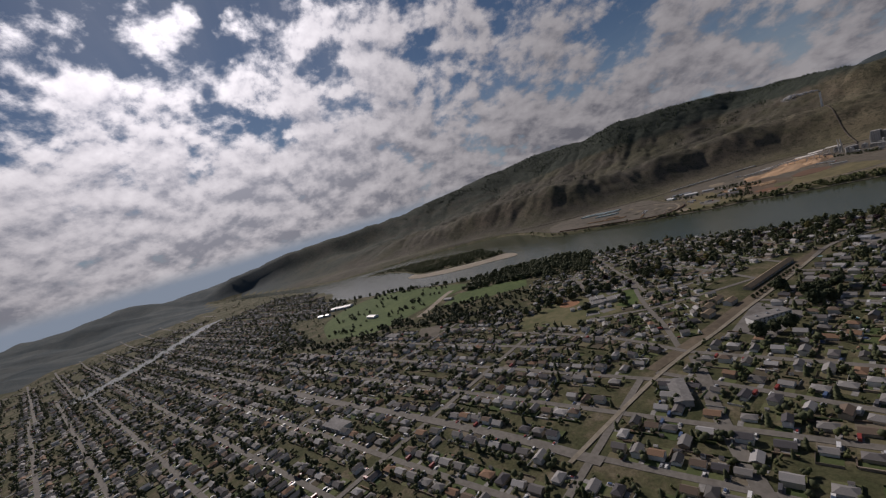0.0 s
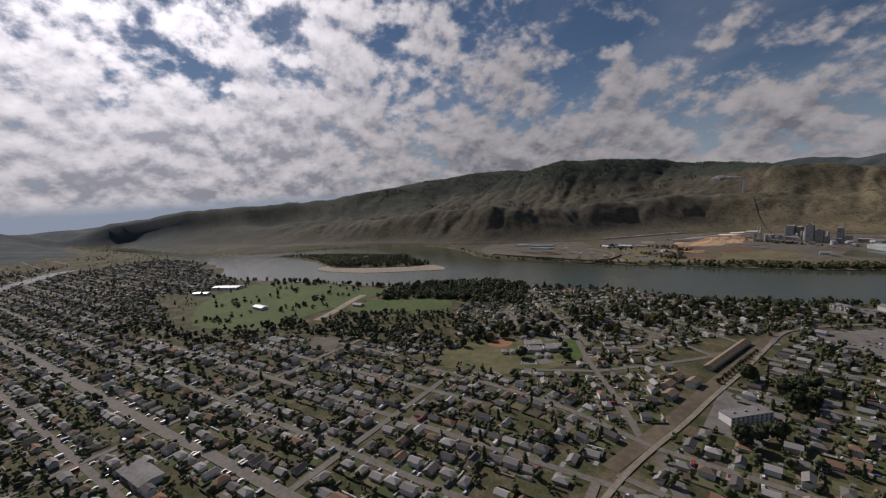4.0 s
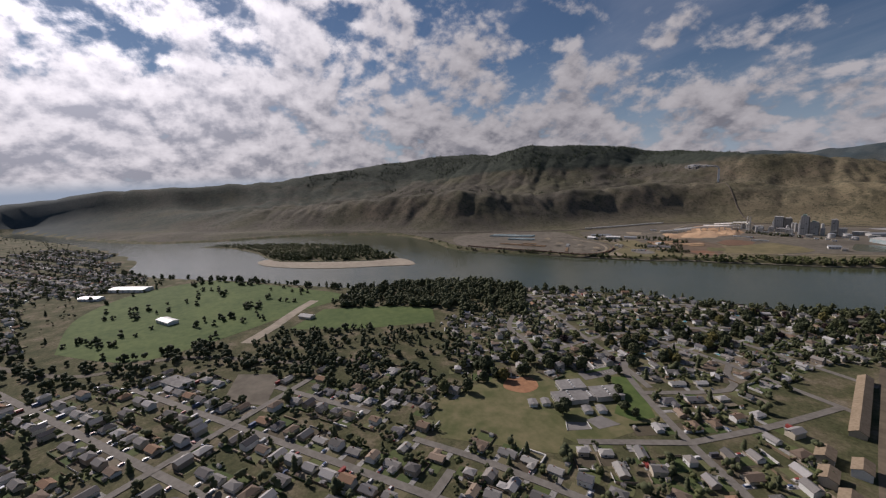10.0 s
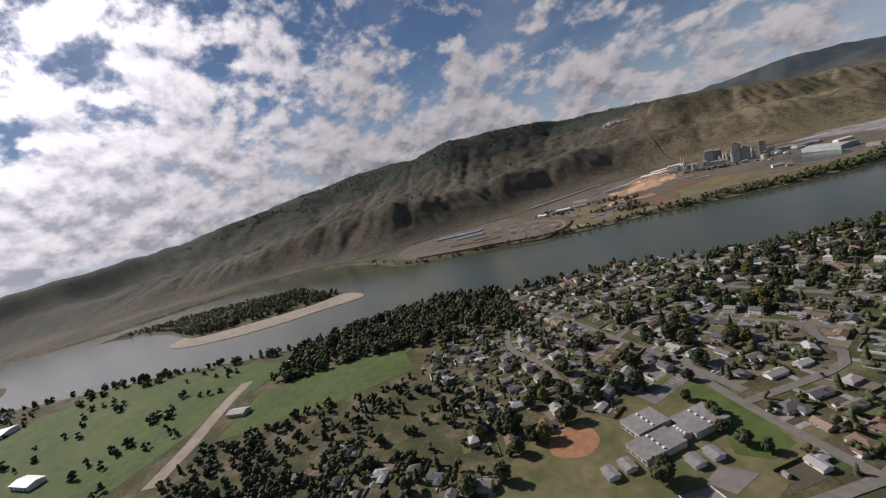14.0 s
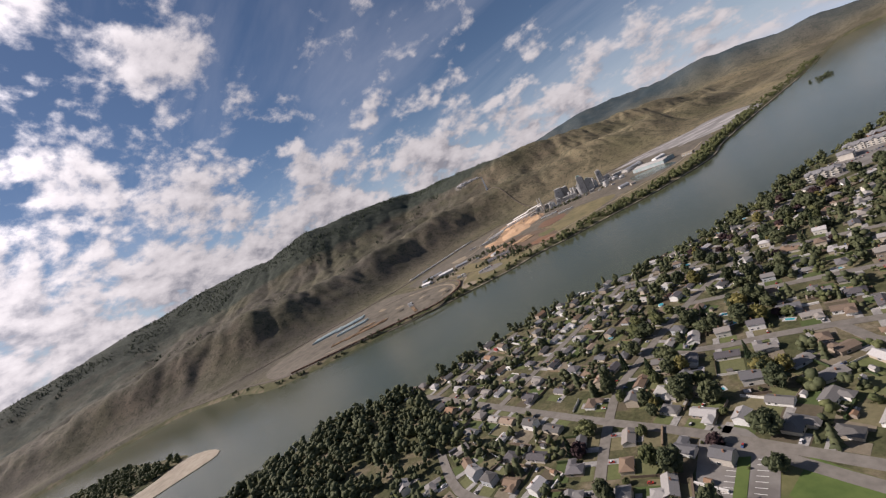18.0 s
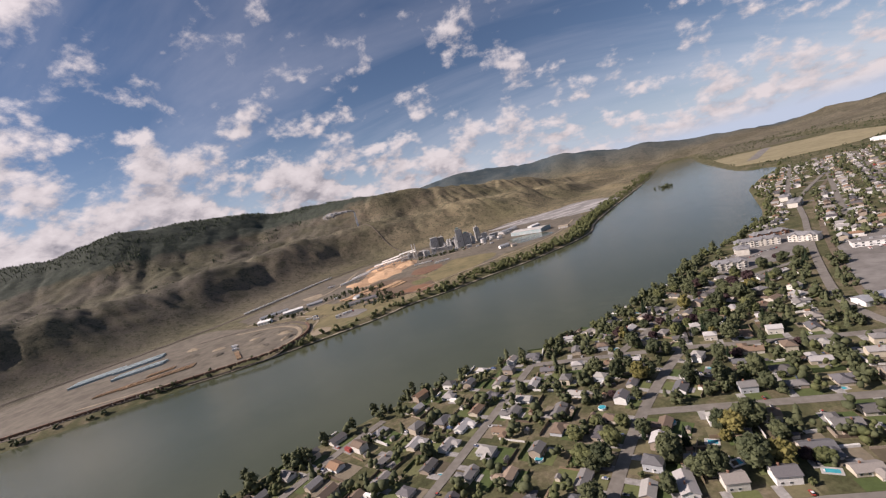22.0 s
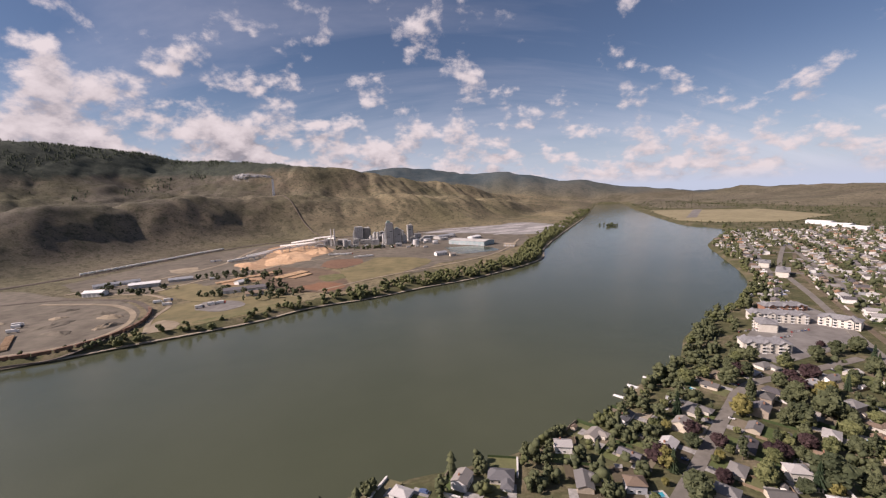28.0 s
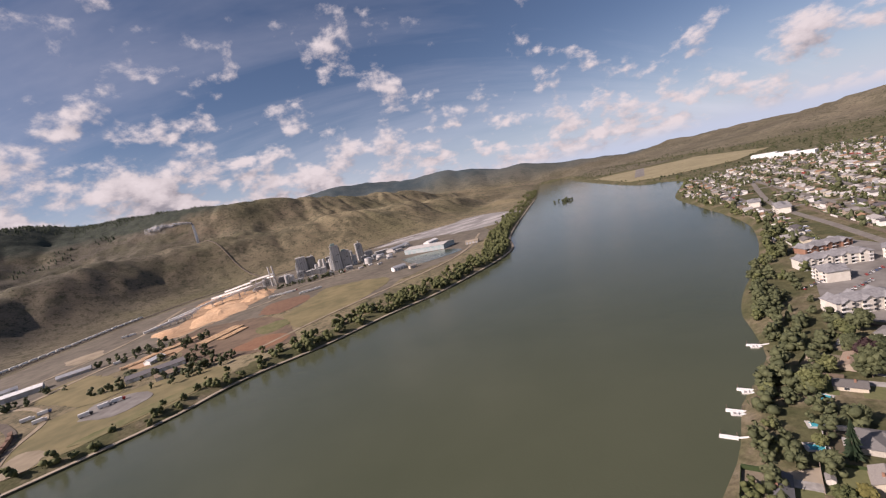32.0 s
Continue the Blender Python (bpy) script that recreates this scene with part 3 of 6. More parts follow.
# ---- mesh tools ----
class Shape:
    """Collects boxes, prisms and tubes into one mesh."""

    def __init__(self):
        self.v, self.f = [], []

    def add(self, verts, faces):
        n = len(self.v)
        self.v += [tuple(v) for v in verts]
        self.f += [tuple(i + n for i in f) for f in faces]
        return self

    def box(self, x0, x1, y0, y1, z0, z1):
        return self.add([(x0, y0, z0), (x1, y0, z0), (x1, y1, z0), (x0, y1, z0), (x0, y0, z1), (x1, y0, z1), (x1, y1, z1), (x0, y1, z1)],
                        [(0, 3, 2, 1), (4, 5, 6, 7), (0, 1, 5, 4), (1, 2, 6, 5), (2, 3, 7, 6), (3, 0, 4, 7)])

    def tube(self, x, y, z0, z1, r0, r1=None, n=10):
        r1 = r0 if r1 is None else r1
        c = [(math.cos(2 * math.pi * i / n), math.sin(2 * math.pi * i / n)) for i in range(n)]
        return self.add([(x + a * r0, y + b * r0, z0) for a, b in c] + [(x + a * r1, y + b * r1, z1) for a, b in c],
                        [(i, (i + 1) % n, n + (i + 1) % n, n + i) for i in range(n)] + [tuple(range(n, 2 * n)), tuple(range(n - 1, -1, -1))])

    def beam(self, a, b, w, h):
        """A box along a line from a to b."""
        a, b = Vector(a), Vector(b)
        d = (b - a).normalized()
        s = d.cross(Vector((0, 0, 1))).normalized() * w / 2
        u = s.cross(d).normalized() * h / 2
        p = [q + i * s + j * u for q in (a, b) for i, j in ((-1, -1), (1, -1), (1, 1), (-1, 1))]
        return self.add(p, [(0, 1, 2, 3), (7, 6, 5, 4), (0, 4, 5, 1), (1, 5, 6, 2), (2, 6, 7, 3), (3, 7, 4, 0)])

    def gable(self, x0, x1, y0, y1, z0, z1):
        """A wall box whose short ends run up to a ridge along x."""
        ym, xs = (y0 + y1) / 2, (x0, x1)
        return self.add([(x0, y0, z0), (x0, y1, z0), (x0, ym, z1), (x1, y0, z0), (x1, y1, z0), (x1, ym, z1)], [(0, 2, 1), (3, 4, 5), (0, 1, 4, 3), (1, 2, 5, 4), (0, 3, 5, 2)])

    def gable_roof(self, x0, x1, y0, y1, z, rise, over=0.5, thick=0.22):
        ym, half = (y0 + y1) / 2, (y1 - y0) / 2
        drop = rise * over / half
        e0, e1, xa, xb = y0 - over, y1 + over, x0 - over, x1 + over
        top = [(xa, e0, z - drop), (xa, ym, z + rise), (xa, e1, z - drop), (xb, e0, z - drop), (xb, ym, z + rise), (xb, e1, z - drop)]
        low = [(x, y, q - thick) for x, y, q in top]
        return self.add([(x, y, q + 0.02) for x, y, q in top] + low, [(0, 3, 4, 1), (1, 4, 5, 2), (6, 7, 10, 9), (7, 8, 11, 10), (0, 6, 9, 3), (2, 5, 11, 8), (0, 1, 7, 6), (1, 2, 8, 7), (3, 9, 10, 4), (4, 10, 11, 5)])

    def hip_roof(self, x0, x1, y0, y1, z, rise, over=0.5, thick=0.22):
        a = min((y1 - y0) / 2, (x1 - x0) / 2 - 0.3)
        xa, xb, e0, e1, ym = x0 - over, x1 + over, y0 - over, y1 + over, (y0 + y1) / 2
        v = [(xa, e0, z), (xb, e0, z), (xb, e1, z), (xa, e1, z), (x0 + a, ym, z + rise), (x1 - a, ym, z + rise)]
        low = [(x, y, z - thick) for x, y, _ in v[:4]]
        return self.add(v + low, [(0, 1, 5, 4), (1, 2, 5), (2, 3, 4, 5), (3, 0, 4), (6, 9, 8, 7), (0, 6, 7, 1), (1, 7, 8, 2), (2, 8, 9, 3), (3, 9, 6, 0)])

    def mesh(self, name, mat, smooth=False):
        return mesh_of(name, self.v, self.f, [mat], smooth)


def part(name, shape, mat, parent, label=""):
    """One mesh under a thing or a part."""
    ob = new(name, shape if isinstance(shape, bpy.types.Mesh) else shape.mesh(name, mat))
    ob.parent = parent
    if label:
        ob["label"] = label
    return ob


def thing(name, label, category, group="", m=None):
    """An empty at a thing's base, to parent its parts."""
    ob = tagged(new(name), label, category, group)
    ob.empty_display_size = 0.5
    if m is not None:
        ob.matrix_basis = m
    return ob


def flat_z(x, y):
    return float(land([x], [y])[0])


# ---- houses ----
def make_house(kind):
    """One of several dwellings: walls, roof, windows, door, chimney; the front looks along -y."""
    L, W, h, rise, hip, wing = [(13.5, 8.5, 2.8, 1.9, False, False), (12.0, 8.5, 2.8, 2.0, True, False), (14.5, 8.0, 3.0, 1.8, False, True), (11.0, 9.0, 5.2, 2.0, False, False),
                                (13.0, 9.0, 2.9, 2.3, True, True), (15.5, 8.2, 2.8, 1.7, False, False), (10.0, 8.0, 4.9, 2.2, True, False), (12.5, 7.8, 3.2, 1.5, False, True)][kind]
    home = thing("house", "one-storey house with a shingle roof on a town lot" if h < 4 else "two-storey house with a shingle roof on a town lot", "house", "houses of the town")
    x, y = L / 2, W / 2
    walls = Shape().box(-x, x, -y, y, -0.3, h)
    if not hip:
        walls.gable(-x + 0.01, x - 0.01, -y, y, h, h + rise)
    roof = Shape()
    (roof.hip_roof if hip else roof.gable_roof)(-x, x, -y, y, h, rise)
    if wing:
        walls.box(x - 6, x - 0.2, -y - 4.5, -y, -0.3, h - 0.15)
        w2 = Shape().hip_roof(-4.5 / 2 - 2, 4.5 / 2 + 2, -2.9, 2.9, 0, 1.3)
        roof.add([(x - 3.1 + b, -y - 1.6 + a, c + h - 0.15) for a, b, c in w2.v], w2.f)
    part("wall", walls, M["wall"], home)
    part("roof", roof, M["roof"], home)
    for wx in (-x + 2.2, -x + 6.0):
        win = part("window", Shape().box(wx - 0.85, wx + 0.85, -y - 0.07, -y + 0.02, 0.95, 2.15), M["trim"], home, "white-framed window")
        part("pane", Shape().box(wx - 0.72, wx + 0.72, -y - 0.10, -y - 0.06, 1.06, 2.04), M["glass"], win)
    wx = 1.5
    back = part("window", Shape().box(wx - 1.2, wx + 1.2, y - 0.02, y + 0.07, 0.6, 2.15), M["trim"], home, "white-framed window")
    part("pane", Shape().box(wx - 1.05, wx + 1.05, y + 0.06, y + 0.10, 0.72, 2.04), M["glass"], back)
    part("door", Shape().box(-0.55, 0.45, -y - 0.08, -y + 0.02, 0.0, 2.1), M["trim"], home, "painted front door")
    if wing:
        part("garage_door", Shape().box(x - 5.4, x - 0.9, -y - 4.58, -y - 4.48, 0.0, 2.2), M["white"], home, "wide white garage door")
    if kind in (0, 2, 3, 5):
        part("chimney", Shape().box(-x * 0.3 - 0.45, -x * 0.3 + 0.45, 0.6, 1.5, h, h + rise + 0.9), M["brick"], home, "brick chimney")
    return home


def far_house(walls, roofs, x, y, turn, size, rng):
    """A plain dwelling added to the two joined meshes of the distance."""
    L, W, h, rise = 12.5 * size, 8.3 * size, rng.choice([2.8, 2.8, 4.8]), rng.uniform(1.5, 2.3)
    c, s, z = math.cos(turn), math.sin(turn), 4.0
    for shape, tmp in ((walls, Shape().box(-L / 2, L / 2, -W / 2, W / 2, -0.5, h)),
                       (roofs, (Shape().hip_roof if rng.rand() < 0.35 else Shape().gable_roof)(-L / 2, L / 2, -W / 2, W / 2, h, rise))):
        shape.add([(x + a * c - b * s, y + a * s + b * c, z + d) for a, b, d in tmp.v], tmp.f)


# ---- trees ----
def ico():
    p = (1 + 5 ** 0.5) / 2
    v = np.array([(-1, p, 0), (1, p, 0), (-1, -p, 0), (1, -p, 0), (0, -1, p), (0, 1, p), (0, -1, -p), (0, 1, -p), (p, 0, -1), (p, 0, 1), (-p, 0, -1), (-p, 0, 1)], float)
    f = np.array([(0, 11, 5), (0, 5, 1), (0, 1, 7), (0, 7, 10), (0, 10, 11), (1, 5, 9), (5, 11, 4), (11, 10, 2), (10, 7, 6), (7, 1, 8), (3, 9, 4), (3, 4, 2), (3, 2, 6), (3, 6, 8), (3, 8, 9),
                  (4, 9, 5), (2, 4, 11), (6, 2, 10), (8, 6, 7), (9, 8, 1)])
    return v / np.linalg.norm(v[0]), f


ICO_V, ICO_F = ico()


def clumps(centres, radii, rng, squash=0.8, leaves=0, leaf_size=0.4):
    """Uneven leaf masses and loose leaf sprays round them."""
    V, F, n = [], [], 0
    for c, r in zip(centres, radii):
        v = ICO_V * (r * rng.uniform(0.65, 1.3, (12, 1))) * (1, 1, squash) + c
        V.append(v)
        F.append(ICO_F + n)
        n += 12
    V, F = np.concatenate(V), np.concatenate(F).tolist()
    if leaves:
        k = rng.randint(0, len(centres), leaves)
        d = rng.normal(size=(leaves, 3))
        d /= np.linalg.norm(d, axis=1, keepdims=True)
        p = np.asarray(centres)[k] + d * (np.asarray(radii)[k] * rng.uniform(0.85, 1.35, leaves))[:, None] * (1, 1, squash)
        a, b = rng.normal(size=(2, leaves, 3)) * leaf_size
        q = np.stack([p - a, p + b, p + a, p - b], 1).reshape(-1, 3)
        F += (np.arange(leaves)[:, None] * 4 + np.arange(4) + len(V)).tolist()
        V = np.concatenate([V, q])
    return V, F


def round_crown(rng, tall, wide, base, n):
    t = rng.uniform(0, 1, n)
    ang = rng.uniform(0, 6.283, n)
    prof = np.sin(np.pi * (0.16 + 0.80 * t)) ** 0.7
    rad = wide / 2 * prof * rng.uniform(0.25, 0.95, n)
    c = np.stack([rad * np.cos(ang), rad * np.sin(ang), base + (tall - base) * (0.06 + 0.86 * t)], -1)
    return c, rng.uniform(0.16, 0.30, n) * wide * (0.55 + 0.5 * prof)


def cone_crown(rng, tall, wide, base, layers, spikes, step=1):
    """A conifer: tiers of drooping pointed boughs."""
    V, F = [], []
    for i in range(layers):
        s = i / layers
        z0, r = base + (tall - base) * s, wide / 2 * (1 - s) ** 0.85 + 0.12
        z1 = min(tall, z0 + (tall - base) / layers * 1.9)
        n = len(V)
        V.append((0, 0, z1))
        a0 = rng.uniform(0, 6)
        for k in range(2 * spikes):
            q = r * (rng.uniform(0.85, 1.2) if k % 2 == 0 else rng.uniform(0.45, 0.62))
            a = a0 + math.pi * k / spikes
            V.append((q * math.cos(a), q * math.sin(a), z0 + (0 if k % 2 == 0 else 0.10 * tall / layers) - rng.uniform(0, 0.04) * tall))
        F += [(n, n + 1 + k, n + 1 + (k + 1) % (2 * spikes)) for k in range(2 * spikes)]
    return np.array(V), F


def make_tree(kind, seed):
    """broad, dark, purple, poplar or fir: a tapered trunk with limbs, and a crown."""
    rng = np.random.RandomState(seed)
    label, mat, tall, wide = {"broad": ("leafy green broad-crowned garden tree", "leaf", 9.0, 8.0), "dark": ("dense dark green garden tree", "leaf_dark", 11.0, 8.5), "purple": ("purple-leaved round garden tree", "leaf_purple", 8.0, 8.0),
                              "poplar": ("tall narrow dark green poplar", "leaf_dark", 16.0, 4.6), "fir": ("dark green pointed fir tree", "needle", 14.0, 5.5), "bush": ("low green garden shrub", "leaf", 3.0, 3.4),
                              "golden": ("yellow-green broad-crowned garden tree", "leaf_gold", 8.5, 7.0)}[kind]
    tree = thing("shrub" if kind == "bush" else "tree", label, "shrub" if kind == "bush" else "tree", "trees of the town")
    trunk = Shape().tube(0, 0, -0.4, tall * 0.55, 0.028 * tall, 0.012 * tall, 7)
    for _ in range(4):
        a, z = rng.uniform(0, 6.28), tall * rng.uniform(0.22, 0.42)
        trunk.beam((0, 0, z), (math.cos(a) * wide * 0.28, math.sin(a) * wide * 0.28, z + tall * 0.2), 0.012 * tall, 0.012 * tall)
    part("trunk", trunk, M["bark"], tree)
    if kind == "fir":
        v, f = cone_crown(rng, tall, wide, 1.0, 9, 9)
    else:
        c, r = round_crown(rng, tall, wide, 0.5 if kind == "bush" else tall * (0.1 if kind == "poplar" else 0.2), 22 if kind == "bush" else 84)
        v, f = clumps(c, r * 0.70, rng, 0.9, 130 if kind == "bush" else 900, 0.032 * wide)
    part("crown", mesh_of("crown", v, f, [M[mat]]), None, tree)
    return tree


def joined(name, verts, polys, mat):
    """A mesh from arrays: vertices, and rows of corners for each size of face."""
    me = bpy.data.meshes.new(name)
    corners = np.concatenate([p.ravel() for p in polys])
    sizes = np.concatenate([np.full(len(p), p.shape[1]) for p in polys])
    me.vertices.add(len(verts))
    me.vertices.foreach_set("co", np.asarray(verts, np.float32).ravel())
    me.loops.add(len(corners))
    me.loops.foreach_set("vertex_index", corners.astype(np.int32))
    me.polygons.add(len(sizes))
    me.polygons.foreach_set("loop_start", (np.cumsum(sizes) - sizes).astype(np.int32))
    me.materials.append(mat)
    me.update(calc_edges=True)
    me.validate()
    return me


def wood(name, spots, label, mat="leaf_dark", tall=(7, 13), wide=0.75, fir=0.0, n=7, seed=3, leaves=0, kinds=14, tiers=(4, 5)):
    """Many trees that nobody would count, as one mesh; spots: rows of x, y, z."""
    rng = np.random.RandomState(seed)
    spots = np.asarray(spots, float)
    firs = int(round(kinds * fir)) or int(fir > 0)
    pick = np.where(rng.rand(len(spots)) < fir, rng.randint(0, max(firs, 1), len(spots)), rng.randint(firs if fir < 1 else 0, kinds, len(spots)))
    size, turn = rng.uniform(*tall, len(spots)), rng.uniform(0, 6.283, len(spots))
    V, T, Q, off = [], [np.zeros((0, 3), int)], [np.zeros((0, 4), int)], 0
    for kind in range(kinds):
        if kind < firs:
            v, f = cone_crown(rng, 1.15, 0.42, 0.04, *tiers)
        else:
            c, r = round_crown(rng, 1.0, wide * rng.uniform(0.8, 1.2), 0.08, n)
            v, f = clumps(c, r * (1.15 if n < 9 else 0.95), rng, 0.95, leaves, 0.05)
        mine = np.nonzero(pick == kind)[0]
        co, si = np.cos(turn[mine])[:, None], np.sin(turn[mine])[:, None]
        h = size[mine][:, None]
        p = np.stack([h * (v[:, 0] * co - v[:, 1] * si) + spots[mine, :1], h * (v[:, 0] * si + v[:, 1] * co) + spots[mine, 1:2], h * v[:, 2] + spots[mine, 2:3] - 0.3], -1)
        V.append(p.reshape(-1, 3))
        shift = (np.arange(len(mine)) * len(v) + off)[:, None, None]
        for into, k in ((T, 3), (Q, 4)):
            rows = np.array([q for q in f if len(q) == k], int).reshape(-1, k)
            into.append((rows[None] + shift).reshape(-1, k))
        off += len(v) * len(mine)
    return tagged(new(name, joined(name, np.concatenate(V), [np.concatenate(T), np.concatenate(Q)], M[mat])), label, "trees", kind="stuff")


# ---- plan of the town ----
CORRIDOR = [(620, 690), (470, 500), (384, 343), (312, 210), (258, 100), (244, 38), (252, -40), (292, -185), (321, -283), (345, -380), (400, -520)]
STREETS = [
    [(30, -255), (30, -150), (47, -100), (75, -40), (105, 10), (128, 42)],
    [(20, 58), (75, 50), (128, 42), (183, 28), (240, 16)],
    [(84, 49), (100, 66), (130, 98), (158, 128), (184, 152), (233, 168), (285, 186)],
    [(80, -30), (178, -43), (250, -52)],
    [(47, -100), (99, -106), (146, -106), (262, -120)],
    [(-165, -90), (-41, -140), (28, -167), (76, -185), (140, -214)],
    [(93, -195), (142, -228), (205, -264), (260, -291), (325, -330)],
    [(-62, -130), (-30, -60), (0, 10), (20, 58)],
    [(-150, -98), (-120, -35), (-92, 8)],
    [(142, -228), (181, -161), (163, -127), (155, -106)],
    [(205, -264), (228, -190), (245, -118)],
    [(30, -255), (-10, -230), (-60, -215), (-110, -160)],
    [(335, -330), (470, -265), (610, -200)],
    [(296, -185), (430, -130), (570, -70)],
    [(265, -80), (390, -40), (530, 10)],
    [(470, -265), (430, -130), (390, -40), (350, 70)],
    [(560, -225), (520, -90), (480, 0), (450, 110)],
    [(345, -380), (480, -330), (640, -270)],
    [(90, -430), (150, -395), (250, -350), (335, -330)],
    [(160, -330), (205, -264)],
]
WEST_ROAD = [(-700, -1210), (-373, -1003), (-70, -812), (98, -703), (160, -660), (330, -550), (420, -500)]
PARK = smooth_line([(-305, -725), (-480, -735), (-610, -672), (-648, -560), (-600, -505), (-440, -392), (-345, -350), (-300, -440), (-235, -560), (-220, -640), (-305, -725)], 20)[:-1]
FIELD = [(-225, -465), (-290, -400), (-245, -310), (-194, -258), (-135, -285), (-165, -370)]
BALL = [(50, -395), (45, -318), (62, -276), (125, -300), (163, -351), (100, -412)]
SCHOOL = [(70, -310), (72, -255), (85, -205), (125, -212), (180, -252), (168, -330), (110, -345)]
APTS = [(208, 205), (225, 175), (300, 205), (350, 250), (365, 320), (320, 335), (270, 275)]
MALL = [(258, 60), (300, 20), (420, 30), (470, 190), (400, 250), (330, 205), (290, 130)]
GRAVEL = [(-56, -554), (-112, -536), (-86, -497), (-28, -520)]
BELT = [(-345, -190), (-395, -305), (-290, -395), (-240, -300), (-185, -245), (-120, -225), (-75, -175), (-160, -98), (-200, -75), (-285, -105)]
BLOCK = [(296, -190), (365, -190), (380, -270), (330, -270)]
ZONES = [[(222, -32), (250, -34), (300, -250), (280, -268), (245, -200), (240, -165)], PARK, FIELD, BALL, SCHOOL, APTS, MALL, GRAVEL, BELT, BLOCK, [(-360, -860), (-160, -700), (-160, -580), (-60, -470), (-110, -440), (-235, -570), (-230, -680), (-400, -830)],
         [(196, -170), (240, -185), (262, -40), (215, -20)], [(-300, -430), (-220, -520), (-190, -480), (-260, -390)],
         [(-620, -1400), (-780, -1350), (-1000, -1310), (-1400, -1270), (-1750, -1210), (-1750, -1290), (-1400, -1340), (-1000, -1375), (-780, -1415), (-620, -1465)]]


def grid_streets(region, along_way, gap, cross_gap):
    """Straight parallel streets and cross streets clipped to a region."""
    a = np.array(along_way, float) / np.hypot(*along_way)
    b = np.array((-a[1], a[0]))
    reg = np.asarray(region, float)
    out = []
    for u, v, step in ((a, b, gap), (b, a, cross_gap)):
        lo, hi = (reg @ v).min(), (reg @ v).max()
        s0, s1 = (reg @ u).min(), (reg @ u).max()
        for o in np.arange(lo + step * 0.6, hi, step):
            s = np.arange(s0, s1, 8.0)
            p = o * v + s[:, None] * u
            ok = inside(p, region)
            for z in ZONES:
                ok &= ~inside(p, z)
            ok &= ~inside(p, RIVER)
            run = []
            for q, good in list(zip(p, ok)) + [(None, False)]:
                if good:
                    run.append(q)
                elif run:
                    if len(run) > 8:
                        out.append([tuple(run[0]), tuple(run[len(run) // 2]), tuple(run[-1])])
                    run = []
    return out


SOUTH_TOWN = [(-60, -470), (90, -430), (340, -390), (560, -330), (760, -420), (900, -700), (500, -1150), (-300, -1450), (-1000, -1600), (-1450, -1330), (-900, -1010), (-420, -860), (-170, -690)]
WEST_TOWN = [(-900, -1010), (-640, -760), (-760, -735), (-900, -735), (-1150, -770), (-1600, -980), (-1400, -1250), (-800, -1300)]
NORTH_TOWN = [(430, 470), (500, 640), (560, 780), (690, 930), (800, 960), (1150, 900), (1000, 300), (700, 60), (560, 30), (450, 130), (400, 260)]
FAR_TOWN = [(-720, -1440), (-1400, -1370), (-1850, -1320), (-1900, -1800), (-900, -2050), (100, -1650), (150, -1350), (-300, -1470)]
FAR_STREETS = grid_streets(FAR_TOWN, (0.85, 0.54), 90, 330) + grid_streets(SOUTH_TOWN, (0.85, 0.54), 62, 190) + grid_streets(NORTH_TOWN, (0.5, 0.86), 60, 200) + grid_streets(WEST_TOWN, (0.85, 0.54), 75, 260)


def lots(streets, pitch, setback):
    """House sites along both sides of the streets: x, y, turn."""
    out = []
    for line in streets:
        p = smooth_line(line, pitch)
        d = np.gradient(p, axis=0)
        for q, g in zip(p, d):
            g = g / np.hypot(*g)
            for side in (1, -1):
                n = np.array((-g[1], g[0])) * side
                out.append((*(q + n * setback), math.atan2(n[1], n[0]) - math.pi / 2))
    return out


